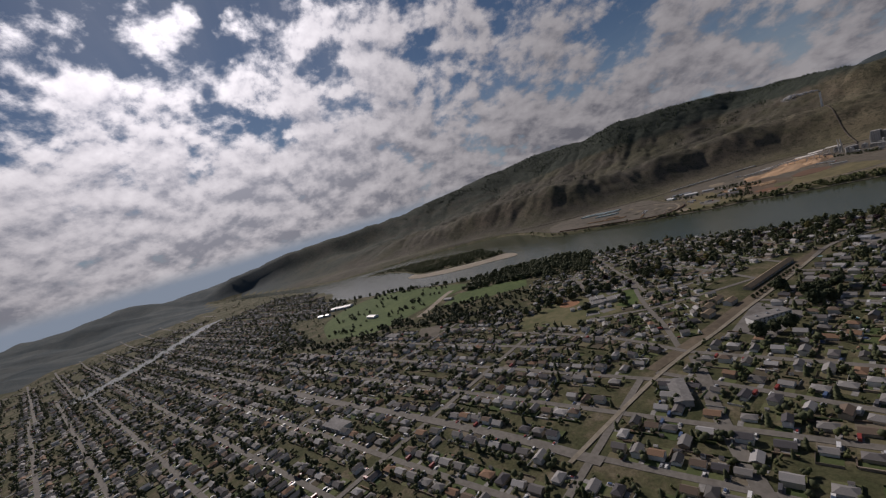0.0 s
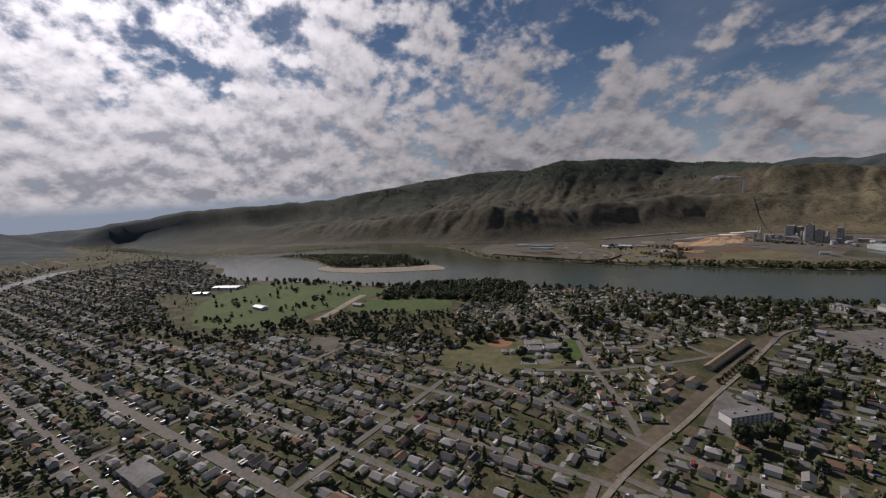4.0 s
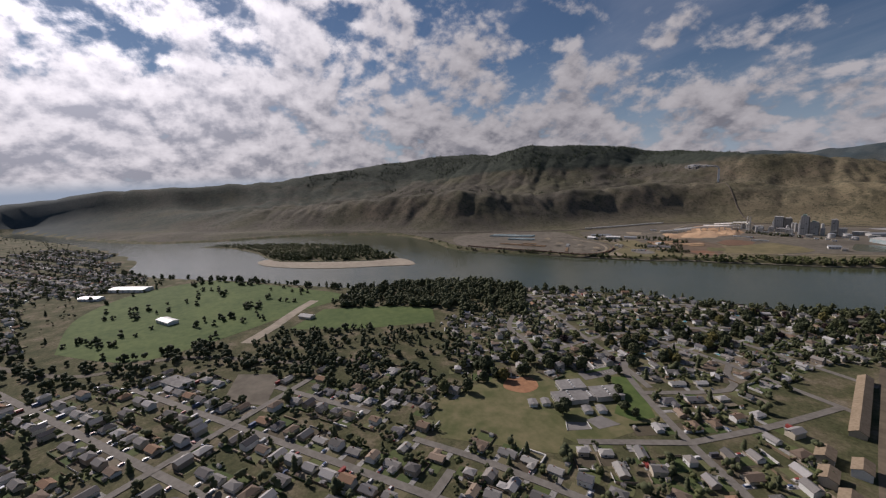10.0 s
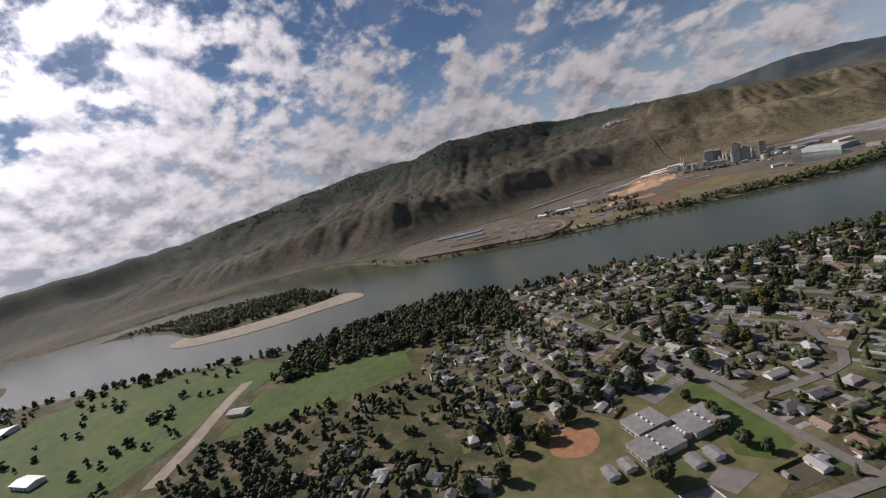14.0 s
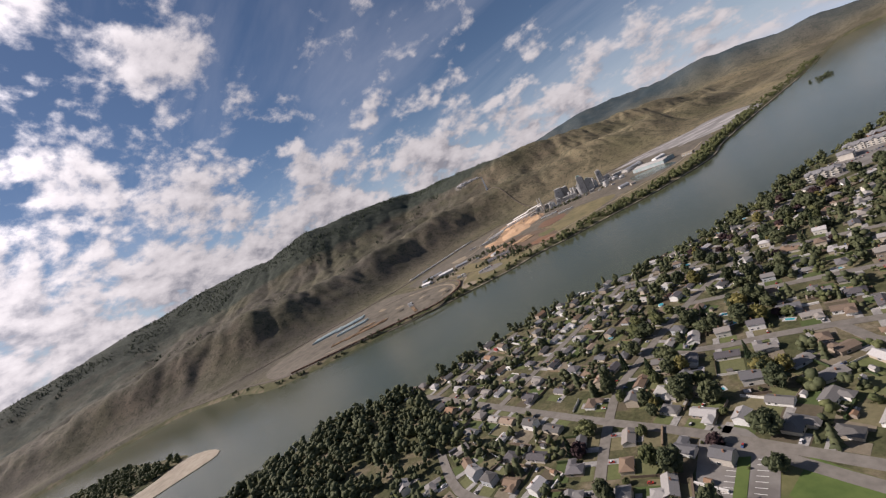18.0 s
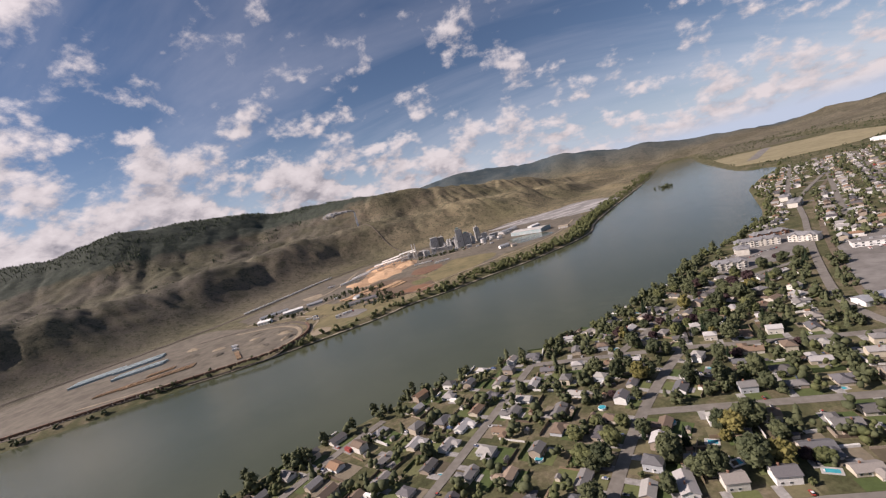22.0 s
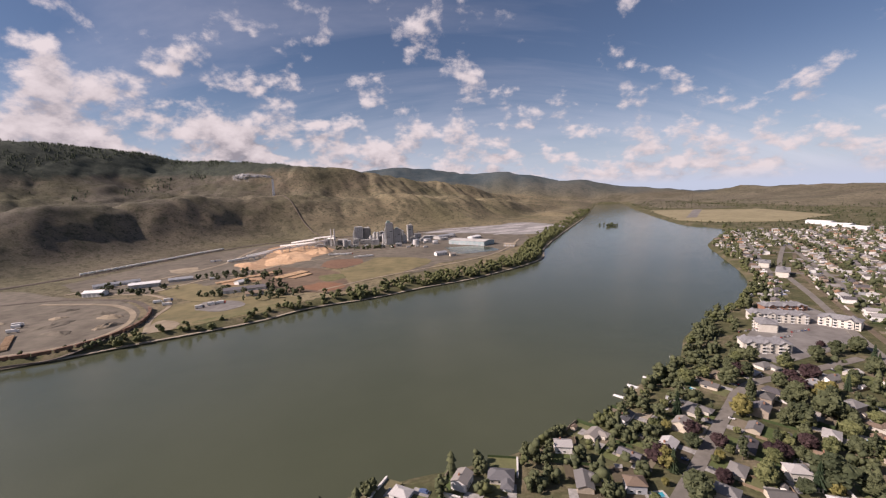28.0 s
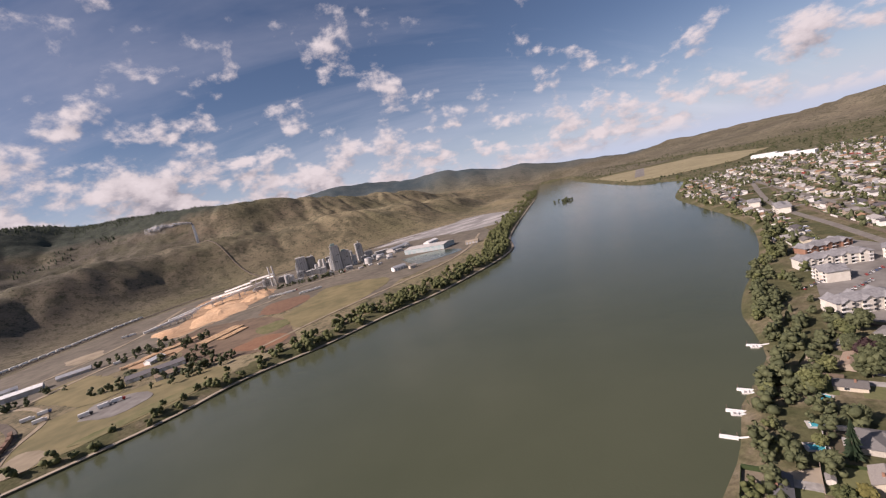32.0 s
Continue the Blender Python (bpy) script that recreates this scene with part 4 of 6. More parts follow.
def choose_sites():
    rng = np.random.RandomState(5)
    raw = [(x, y, t, 0) for x, y, t in lots(STREETS, 16.5, 14.0)] + [(x, y, t, 1) for x, y, t in lots(FAR_STREETS + [WEST_ROAD], 14.0, 13.5)]
    P = np.array(raw)
    xy = P[:, :2]
    ok = np.ones(len(P), bool)
    for z in ZONES:
        ok &= ~inside(xy, z)
    ok &= ~inside(xy, RIVER) & (from_line(xy, BANK_N) > 16)
    ok &= ~inside(xy, SOUTHLAND)
    for line in STREETS + FAR_STREETS:
        ok &= from_line(xy, smooth_line(line, 12)) > 11.0
    ok &= (from_line(xy, CORRIDOR) > 20) & (from_line(xy, WEST_ROAD) > 13)
    kept = []
    cells = {}
    for i in np.nonzero(ok)[0]:
        x, y = xy[i]
        c = (int(x // 12), int(y // 12))
        if any((x - a) ** 2 + (y - b) ** 2 < (14.6 if P[i, 3] == 0 else 12.8) ** 2 for u in (-2, -1, 0, 1, 2) for v in (-2, -1, 0, 1, 2) for a, b in cells.get((c[0] + u, c[1] + v), ())):
            continue
        if rng.rand() < 0.05:
            continue
        cells.setdefault(c, []).append((x, y))
        kept.append(P[i])
    # fill the deep blocks behind the street rows
    kept = np.array(kept)
    cand = np.concatenate([rng.uniform((-260, -360), (640, 120), (9000, 2)), rng.uniform((-900, -1150), (900, -320), (9000, 2)), rng.uniform((330, 60), (1100, 950), (6000, 2))])
    ok = ~inside(cand, RIVER) & (from_line(cand, BANK_N) > 14) & (from_line(cand, CORRIDOR) > 20) & (from_line(cand, WEST_ROAD) > 14) & ~inside(cand, SOUTHLAND)
    for z in ZONES:
        ok &= ~inside(cand, z)
    for line in STREETS + FAR_STREETS:
        ok &= from_line(cand, line) > 10.5
    more = []
    for x, y in cand[ok]:
        c = (int(x // 12), int(y // 12))
        if any((x - a) ** 2 + (y - b) ** 2 < 17.0 ** 2 for u in (-2, -1, 0, 1, 2) for v in (-2, -1, 0, 1, 2) for a, b in cells.get((c[0] + u, c[1] + v), ())):
            continue
        cells.setdefault(c, []).append((x, y))
        i = np.argmin(((kept[:, :2] - (x, y)) ** 2).sum(1))
        if ((kept[i, :2] - (x, y)) ** 2).sum() < 75 ** 2:
            more.append((x, y, kept[i, 2], 1))
    return np.concatenate([kept, np.array(more)])


SITES = choose_sites()
NEAR_STRETCH = [(60, -330), (60, -200), (90, -60), (130, 60), (200, 150)]
order = np.argsort(from_line(SITES[:, :2], NEAR_STRETCH))

# roads
for n, line in enumerate(STREETS):
    ribbon("road", line, 6.2, M["asphalt"], "grey asphalt residential street", "road", lift=0.2 + 0.012 * n)
for n, line in enumerate(FAR_STREETS):
    ribbon("road", line, 6.5, M["asphalt"], "grey asphalt residential street", "road", lift=0.1 + 0.008 * n, step=40)
M["pale_road"] = coat("pale_dusty_road", (0.19, 0.165, 0.125), (0.29, 0.255, 0.20), 0.2, 0.95)
M["brown_earth"] = coat("brown_earth", (0.095, 0.076, 0.054), (0.165, 0.132, 0.092), 0.12, 0.95, coarse=0.02)
ribbon("road", [(620, 690), (470, 500), (384, 343), (312, 210), (258, 100), (245, 62), (243, 25), (256, -24)], 6.4, M["asphalt"], "grey asphalt main road beside the rail strip", "road", lift=0.75)
ribbon("road", [(256, -24), (269, -69), (289, -142), (306, -211), (323, -273), (350, -380), (405, -520)], 4.5, M["pale_road"], "narrow pale road beside an earth strip", "road", lift=0.75)
ribbon("rail_bed", [(640, 690), (486, 490), (398, 338), (326, 206), (272, 96), (257, 56), (256, 20), (262, 0)], 5, M["brown_earth"], "narrow brown strip along the main road", "embankment", lift=0.35)
ribbon("road", [(346, -333), (389, -365), (437, -402), (560, -480)], 11, M["asphalt"], "wide grey asphalt street", "road", lift=0.62)
ribbon("road", WEST_ROAD, 10.5, M["asphalt"], "wide grey asphalt avenue through the town", "road", lift=0.7)
ribbon("rail_bed", [(240, 20), (254, -40), (266, -85), (281, -150), (297, -213), (314, -276), (338, -380)], 13, M["brown_earth"], "brown earth strip beside the main road", "embankment", lift=0.3)

# houses
HOUSES = [make_house(k) for k in range(8)]
rng = np.random.RandomState(11)
walls, roofs, drives, plots, fences, vans = (Shape() for _ in range(6))
used = [0] * 8
for rank, i in enumerate(order):
    x, y, turn, _ = SITES[i]
    c, s = math.cos(turn), math.sin(turn)
    if rank < 285:
        k = rng.randint(8)
        size = rng.uniform(0.82, 1.02)
        m = Matrix.Translation((x, y, 4.0)) @ Matrix.Rotation(turn + rng.choice([0, 0, 0, math.pi / 2]) + rng.uniform(-0.05, 0.05), 4, "Z") @ Matrix.Diagonal((size, size, size, 1))
        if used[k]:
            copy_thing(HOUSES[k], m)
        else:
            HOUSES[k].matrix_basis = m
        used[k] = 1
    else:
        far_house(walls, roofs, x, y, turn + rng.choice([0, 0, math.pi / 2]), rng.uniform(0.74, 0.94), rng)
    a, wide, step = rng.choice([-5.2, 4.8]), rng.uniform(6.6, 7.6), 0.0004 * (rank % 100)
    deep = rng.uniform(11, 19) if SITES[i][3] == 0 else rng.uniform(8, 13)
    pieces = [(plots, Shape().box(-wide, wide, -10.4, -3.5, -0.3, 0.06 + step)), (plots, Shape().box(-wide, wide, 3.5, deep, -0.3, 0.11 + step))]
    if rng.rand() < 0.75:
        pieces.append((fences, Shape().box(-wide, wide, deep, deep + 0.15 + 0.8 * (rng.rand() < 0.35), -0.3, rng.uniform(1.2, 1.9))))
    if rng.rand() < 0.65:
        pieces.append((fences, Shape().box(wide - 0.1, wide + 0.05 + 0.7 * (rng.rand() < 0.35), 1.5, deep, -0.3, rng.uniform(1.1, 1.8))))
    if rng.rand() < 0.5:
        q, d = rng.uniform(-6, 3), deep - rng.uniform(2.6, 3.6)
        pieces.append((walls, Shape().box(q, q + 2.9, d, d + 2.4, -0.3, 2.1)))
        pieces.append((roofs, Shape().gable_roof(q, q + 2.9, d, d + 2.4, 2.1, 0.7, 0.2, 0.12)))
    if rng.rand() < 0.30:
        pieces.append((drives, Shape().box(-3, 2.5, 4.0, 7.2, -0.3, 0.30)))
    pieces.append((drives, Shape().box(a - 1.9, a + 1.9, -11.0, -3, -0.3, 0.22)))
    if rank > 230 and rng.rand() < 0.75:
        e = a + rng.uniform(-0.5, 0.5)
        pieces.append((vans, Shape().box(e - 0.85, e + 0.85, -10.2, -6.0, 0.45, 1.05).box(e - 0.75, e + 0.75, -9.4, -6.9, 1.05, 1.55) if rng.rand() < 0.75 else Shape().box(e - 1.1, e + 1.1, -10.4, -4.4, 0.5, 2.8)))
    for into, q in pieces:
        into.add([(x + u * c - v * s, y + u * s + v * c, 4.0 + d) for u, v, d in q.v], q.f)
lot_rng = np.random.RandomState(29)
for row in range(6):
    for col in range(26):
        x, y = 300 + 4.0 * col + 7 * row, 48 + 26 * row - 0.2 * col
        if lot_rng.rand() < 0.55 and inside(np.array([(x, y)]), MALL)[0] and math.hypot(x - 375, y - 110) > 34:
            c, s = math.cos(1.35), math.sin(1.35)
            q = Shape().box(-2.1, 2.1, -0.85, 0.85, 0.35, 0.95).box(-1.5, 0.8, -0.75, 0.75, 0.95, 1.45)
            vans.add([(x + u * c - v * s, y + u * s + v * c, 4.15 + d) for u, v, d in q.v], q.f)
M["van"] = palette("far_car_paint", [(0.72, 0.72, 0.70), (0.66, 0.66, 0.66), (0.10, 0.10, 0.11), (0.30, 0.31, 0.32), (0.75, 0.74, 0.71), (0.28, 0.06, 0.05), (0.08, 0.12, 0.22)], 0.35, island=True)
tagged(new("distant_cars", vans.mesh("distant_cars", M["van"])), "cars, vans and trailers parked at the distant houses", "cars", kind="stuff")
tagged(new("distant_houses", walls.mesh("distant_houses", M["wall_stuff"])), "walls of many small distant houses", "houses", kind="stuff")
tagged(new("distant_roofs", roofs.mesh("distant_roofs", M["roof_stuff"])), "shingle roofs of many small distant houses", "roofs", kind="stuff")
tagged(new("garden_plots", plots.mesh("garden_plots", M["lots"])), "green and dry garden plots round the houses", "gardens", kind="stuff")
tagged(new("garden_fences", fences.mesh("garden_fences", M["fence"])), "wooden fences and hedges between the gardens", "fences", kind="stuff")
tagged(new("driveways", drives.mesh("driveways", M["drive"])), "pale concrete driveways beside the houses", "driveways", kind="stuff")


# ---- green areas ----
sheet("lawn", PARK, M["lawn"], 4.12, "bright green park lawn with scattered trees", "lawn")
sheet("lawn", FIELD, M["lawn"], 4.12, "mown green sports field", "lawn")
sheet("lawn", BALL, M["dry_lawn"], 4.12, "green and dry ball field", "lawn")
sheet("lawn", SCHOOL, M["dry_lawn"], 4.10, "patchy green school lawn", "lawn")
sheet("lawn", [(106, -226), (118, -206), (172, -254), (166, -272), (150, -276), (137, -253)], M["lawn"], 4.2, "green lawn beside the school", "lawn")
sheet("infield", smooth_line([(52, -310), (64, -290), (82, -296), (84, -314), (66, -324), (52, -310)], 4)[:-1], M["redsoil"], 4.2, "red clay ball field infield", "infield")
sheet("parking_lot", [(72, -228), (77, -190), (86, -180), (98, -186), (108, -204), (98, -250), (85, -246)], M["lot"], 4.22, "grey school parking lot", "parking lot")
sheet("lawn", [(84, -238), (92, -204), (97, -204), (89, -239)], M["lawn"], 4.34, "narrow grass strip between the parking rows", "lawn")
sheet("play_court", [(146, -288), (163, -285), (158, -304), (144, -303)], M["lot"], 4.24, "grey paved play court beside the school", "court")
sheet("play_court", [(137, -318), (147, -305), (155, -309), (146, -326)], M["lot"], 4.24, "small grey court with low white walls", "court")
for a, b in (((137, -318), (146, -326)), ((147, -305), (155, -309))):
    tagged(new("low_wall", Shape().beam((*a, 4.6), (*b, 4.6), 0.3, 0.9).mesh("low_wall", M["trim"])), "low white wall at the edge of a court", "wall")
marks = Shape()
for k in range(11):
    for side in (-1, 1):
        x, y = 84.5 + 0.75 * k + (7.2 if side > 0 else 0), -237 + 3.1 * k
        marks.beam((x, y, 4.26), (x + side * 4.4, y - side * 0.9, 4.26), 0.18, 0.06)
tagged(new("stall_lines", marks.mesh("stall_lines", M["trim"])), "white painted parking stall lines", "marking", kind="structure")
sheet("gravel_lot", GRAVEL, M["gravel"], 4.2, "pale empty gravel square", "lot")
sheet("parking_lot", MALL, M["lot"], 4.15, "large grey shopping parking lot", "parking lot")
sheet("parking_lot", [(214, 208), (226, 180), (298, 208), (345, 252), (352, 312), (322, 328), (272, 268)], M["lot"], 4.15, "paved yard round the apartment blocks", "parking lot")
sheet("parking_lot", [(300, -190), (362, -192), (376, -266), (334, -268)], M["lot"], 4.2, "paved yard of the apartment block", "parking lot")
sheet("bare_lot", [(100, 124), (106, 112), (124, 98), (134, 108), (118, 120)], M["sand"], 4.12, "bare sandy lot beside the street", "lot")
ribbon("park_road", [(-205, -520), (-250, -480), (-307, -438), (-350, -400)], 16, M["sand"], "pale park road with parked cars", "road", lift=0.3)
ribbon("park_path", [(-345, -817), (-210, -690), (-200, -590), (-95, -465)], 8, M["gravel"], "pale road along the slough", "road", lift=0.3)

# the sand bar of the island
sand = smooth_line([(-860, -400), (-800, -380), (-720, -290), (-650, -180), (-640, -118), (-585, -105), (-535, -122), (-570, -190), (-620, -290), (-690, -370), (-770, -425), (-840, -432), (-860, -400)], 15)[:-1]
sheet("sand_bar", sand, M["sand"], 0.7, "pale sand bar beside the wooded island", "sand")

sheet("river_channel", ZONES[13], M["water"], 4.4, "narrow pale channel of the river beyond the town", "river")

# ---- trees ----
rng = np.random.RandomState(21)


def scatter(poly, n, seed, keep=None):
    r = np.random.RandomState(seed)
    p = np.asarray(poly, float)[:, :2]
    xy = r.uniform(p.min(0), p.max(0), (n, 2))
    xy = xy[inside(xy, p)]
    return xy if keep is None else xy[keep(xy)]


def on_land(xy):
    return np.c_[xy, land(xy[:, 0], xy[:, 1])]


def bank_strip(line, lo, hi, inner, outer, n, seed):
    """Spots scattered along a bank between two distances from it, on its land side."""
    r = np.random.RandomState(seed)
    p = smooth_line(line[lo:hi], 8)
    k = r.randint(0, len(p), n)
    xy = p[k] + r.normal(size=(n, 2)) * (outer - inner) * 0.8
    d = np.minimum(from_line(xy, BANK_N), from_line(xy, BANK_S))
    return xy[~inside(xy, RIVER) & (d > inner) & (d < outer)]


yard = []
for i in order:
    x, y, turn, _ = SITES[i]
    for _ in range(rng.choice([2, 3, 3, 4, 5])):
        a = rng.uniform(0, 6.28)
        r = rng.uniform(7.5, 15.0)
        yard.append((x + r * math.cos(a), y + r * math.sin(a)))
yard = np.array(yard)
ok = (from_line(yard, BANK_N) > 5) & ~inside(yard, RIVER)
for line in STREETS + FAR_STREETS + [CORRIDOR, WEST_ROAD]:
    ok &= from_line(yard, line) > 5.0
cellset = {}
for (x, y, _, _) in SITES:
    cellset.setdefault((int(x // 20), int(y // 20)), []).append((x, y))
clear = [all((x - a) ** 2 + (y - b) ** 2 > 7.2 ** 2 for u in (-1, 0, 1) for v in (-1, 0, 1) for a, b in cellset.get((int(x // 20) + u, int(y // 20) + v), ())) for x, y in yard]
yard = yard[ok & np.array(clear)]
near = from_line(yard, NEAR_STRETCH)
rank = np.argsort(near)
KINDS = ["broad", "broad", "dark", "dark", "dark", "fir", "purple", "poplar", "bush", "bush", "broad", "dark", "dark", "golden", "bush"]
TREES = {k: [make_tree(k, 31 + j) for j in range(2)] for k in ("broad", "dark", "fir", "purple", "poplar", "bush", "golden")}
placed = set()


def plant(kind, x, y, size, z=4.0):
    proto = TREES[kind][rng.randint(2)]
    m = Matrix.Translation((x, y, z)) @ Matrix.Rotation(rng.uniform(0, 6.28), 4, "Z") @ Matrix.Diagonal((size * rng.uniform(0.9, 1.1), size * rng.uniform(0.9, 1.1), size, 1))
    if proto.name in placed:
        copy_thing(proto, m)
    else:
        proto.matrix_basis = m
    placed.add(proto.name)


for x, y in yard[rank[:240]]:
    plant(KINDS[rng.randint(len(KINDS))], x, y, rng.uniform(0.55, 1.25))
for x, y in ((129, 91), (178, 140), (122, 103), (117, -3), (188, 19), (207, 126), (277, 209), (189, 117)):
    plant("purple", x, y, 0.72)
for i in range(13):
    plant("dark", 263 + 2.35 * i, -66 - 9.6 * i, rng.uniform(0.35, 0.5))
for x, y in ((340, -159), (346, -150), (344, -120), (367, -269), (375, -239), (369, -252), (358, -176), (364, -162), (303, -152), (313, -22)):
    plant("dark", x, y, rng.uniform(1.1, 1.5))
for x, y in ((106, -214), (113, -238), (131, -246), (140, -260), (152, -266), (163, -267), (135, -250)):
    plant("dark", x, y, 0.7)
plant("dark", 128, -312, 1.15)
fill = np.random.RandomState(83).uniform((10, -330), (345, 265), (5200, 2))
fine = ~inside(fill, RIVER) & (from_line(fill, BANK_N) > 8)
for line in STREETS + FAR_STREETS + [CORRIDOR, WEST_ROAD]:
    fine &= from_line(fill, line) > 6.0
for z in ZONES:
    fine &= ~inside(fill, z)
fill = fill[fine]
open_ground = [all((x - a) ** 2 + (y - b) ** 2 > 10.0 ** 2 for u in (-1, 0, 1) for v in (-1, 0, 1) for a, b in cellset.get((int(x // 20) + u, int(y // 20) + v), ())) for x, y in fill]
fill = fill[np.array(open_ground)][:620]
fill = fill[np.argsort(from_line(fill, [(120, 60), (200, 150), (270, 200)]))]
for x, y in fill[:60]:
    plant(KINDS[rng.randint(len(KINDS))], x, y, rng.uniform(0.5, 1.0))
wood("yard_trees", np.c_[fill[60:300], np.full(len(fill[60:300]), 4.0)], "mixed green garden trees behind the houses", "leaf_dark", (4, 10), 0.85, 0.15, 12, 25, 60)
rest = yard[rank[240:]]
half = rng.rand(len(rest))
wood("yard_trees", np.c_[rest[half < 0.6], np.full((half < 0.6).sum(), 4.0)], "dark green trees among the distant houses", "leaf_dark", (5, 11), 0.85, 0.2, 4, 5, 6)
wood("yard_trees", np.c_[rest[half >= 0.6], np.full((half >= 0.6).sum(), 4.0)], "green trees among the distant houses", "leaf", (3.5, 8.5), 0.9, 0.0, 4, 6, 6)

wood("woodland", on_land(scatter(BELT, 1150, 41)), "dense dark wood between the fields and the river", "leaf_dark", (8, 15), 0.85, 0.05, 12, 7, 16)
slough = ZONES[10]
wood("woodland", on_land(scatter(slough, 700, 42)), "dark trees along the slough", "leaf_dark", (6, 12), 0.8, 0.0, 7, 8)
wood("bank_trees", on_land(np.concatenate([bank_strip(NORTH_BANK, 3, 12, 3, 26, 420, 43), bank_strip(NORTH_BANK, 11, 20, 4, 18, 80, 44)])), "poplars and willows along the river bank", "leaf_dark", (7, 14), 0.6, 0.0, 18, 9, 60)
wood("bank_trees", on_land(np.concatenate([bank_strip(NORTH_BANK, 12, 20, 4, 14, 110, 45), bank_strip(NORTH_BANK, 15, 20, 15, 40, 30, 55), bank_strip(NORTH_BANK, 19, 26, 5, 28, 210, 46)])), "green bushes and trees on the river bank", "leaf", (4, 9), 0.9, 0.0, 18, 10, 60)
wood("bank_trees", on_land(np.concatenate([bank_strip(SOUTH_BANK, 12, 18, 6, 48, 1500, 47), bank_strip(SOUTH_BANK, 9, 13, 4, 22, 110, 48), bank_strip(SOUTH_BANK, 17, 20, 5, 60, 420, 49)])), "green cottonwoods along the far river bank", "leaf", (6, 11), 0.8, 0.0, 8, 11, 14)
wood("bank_trees", on_land(bank_strip(SOUTH_BANK, 5, 10, 4, 16, 130, 50)), "sparse dark trees along the railway bank", "leaf_dark", (4, 9), 0.8, 0.0, 7, 12)
wood("island_trees", on_land(scatter(ISLAND, 3600, 51, lambda p: (from_line(p, ISLAND) > 8) & (p[:, 0] < -900))), "low green trees covering the island", "leaf", (4, 9), 0.9, 0.0, 6, 13)
wood("island_trees", on_land(scatter(ISLAND, 3600, 53, lambda p: (from_line(p, ISLAND) > 8) & (p[:, 0] >= -900))), "tall green trees at the head of the island", "leaf", (7, 13), 0.75, 0.0, 8, 23)
wood("woodland", on_land(scatter([(-225, -475), (-130, -300), (-20, -285), (42, -330), (40, -425), (-55, -475), (-150, -560)], 420, 57)), "trees round the playing fields", "leaf_dark", (5, 11), 0.85, 0.1, 7, 19)
wood("yard_trees", on_land(np.concatenate([scatter([(-340, 440), (-230, 400), (-190, 440), (-260, 520), (-330, 530)], 90, 58), scatter([(-420, 560), (-300, 540), (-280, 600), (-380, 640)], 60, 59), scatter([(-300, 880), (-100, 860), (-90, 880), (-290, 905)], 70, 60), scatter([(-560, 470), (-420, 450), (-400, 500), (-540, 560)], 50, 62)])), "dark round trees round the mill offices", "leaf_dark", (5, 10), 0.9, 0.0, 9, 20)
park_spots = scatter(PARK, 420, 52)
cl = fbm(park_spots[:, 0], park_spots[:, 1], 130, 2, 4.0)
wood("park_trees", on_land(park_spots[cl > 0.12]), "dark round trees dotted over the park", "leaf_dark", (6, 11), 0.85, 0.0, 8, 14)
plain = np.random.RandomState(61).uniform((-3000, -2900), (2200, 2700), (42000, 2))
plain = plain[~inside(plain, SOUTHLAND) & ~inside(plain, RIVER) & (from_line(plain, BANK_N) > 20)]
dens = fbm(plain[:, 0], plain[:, 1], 300, 3, 6.0)
keep = (np.min([from_line(plain, z) for z in (NEAR_STRETCH,)], axis=0) > 420) & (dens > -0.25)
for z in ZONES + [[(820, 1200), (760, 1320), (830, 1560), (930, 1900), (1350, 1900), (1250, 1300), (1000, 1150)]]:
    keep &= ~inside(plain, z)
spread = on_land(plain[keep])
wood("town_trees", spread[spread[:, 2] < 14], "dark trees spread through the distant town", "leaf_dark", (5, 10), 0.9, 0.15, 2, 15)


def hillside(n, seed, lo, hi, level, east=0.75, beds=0.0):
    """Spots on the slopes: denser with height, towards the west and in the gullies."""
    r = np.random.RandomState(seed)
    xy = r.uniform((-2700, -700), (900, 2700), (n, 2))
    xy = xy[inside(xy, SOUTHLAND)]
    z = land(xy[:, 0], xy[:, 1])
    u, v = slope_way(xy[:, 0], xy[:, 1])
    want = 1.3 * fbm(xy[:, 0], xy[:, 1], 420, 4, 5.0) + (z - level) / 130 - np.clip((xy[:, 0] + 1250) / 500, 0, 1) * east + beds * (gully(u, v, 170, 620, 2) + 0.8 * gully(u, v, 430, 1500, 1) - 0.35)
    return np.c_[xy, z][(want > r.uniform(0.1, 0.9, len(xy))) & (z > lo) & (z < hi)]


wood("hill_forest", hillside(80000, 71, 120, 600, 250, 0.75, 0.3), "dark conifer forest along the hill crest", "needle", (5, 9), 0.5, 1.0, 4, 16, 0, 14, (3, 4))
wood("hill_shrubs", hillside(90000, 72, 14, 330, 180, 0.30, 0.9), "scattered shrubs and pines on the dry slope", "leaf_dark", (2.0, 5.0), 0.95, 0.1, 1, 17)

# ---- the works across the river ----
Z6 = 6.0


def field(name, poly, mat, lift, label, category, wander=3.0, seed=0):
    """A flat patch with a rounded, uneven outline."""
    r = np.random.RandomState(seed + len(poly))
    p = smooth_line(list(poly) + [poly[0]], 7)[:-1]
    p = p + r.normal(size=p.shape) * wander * 0.5
    p = p[from_line(p, BANK_S) > 14]
    return sheet(name, p, M[mat] if isinstance(mat, str) else mat, Z6 + lift, label, category)


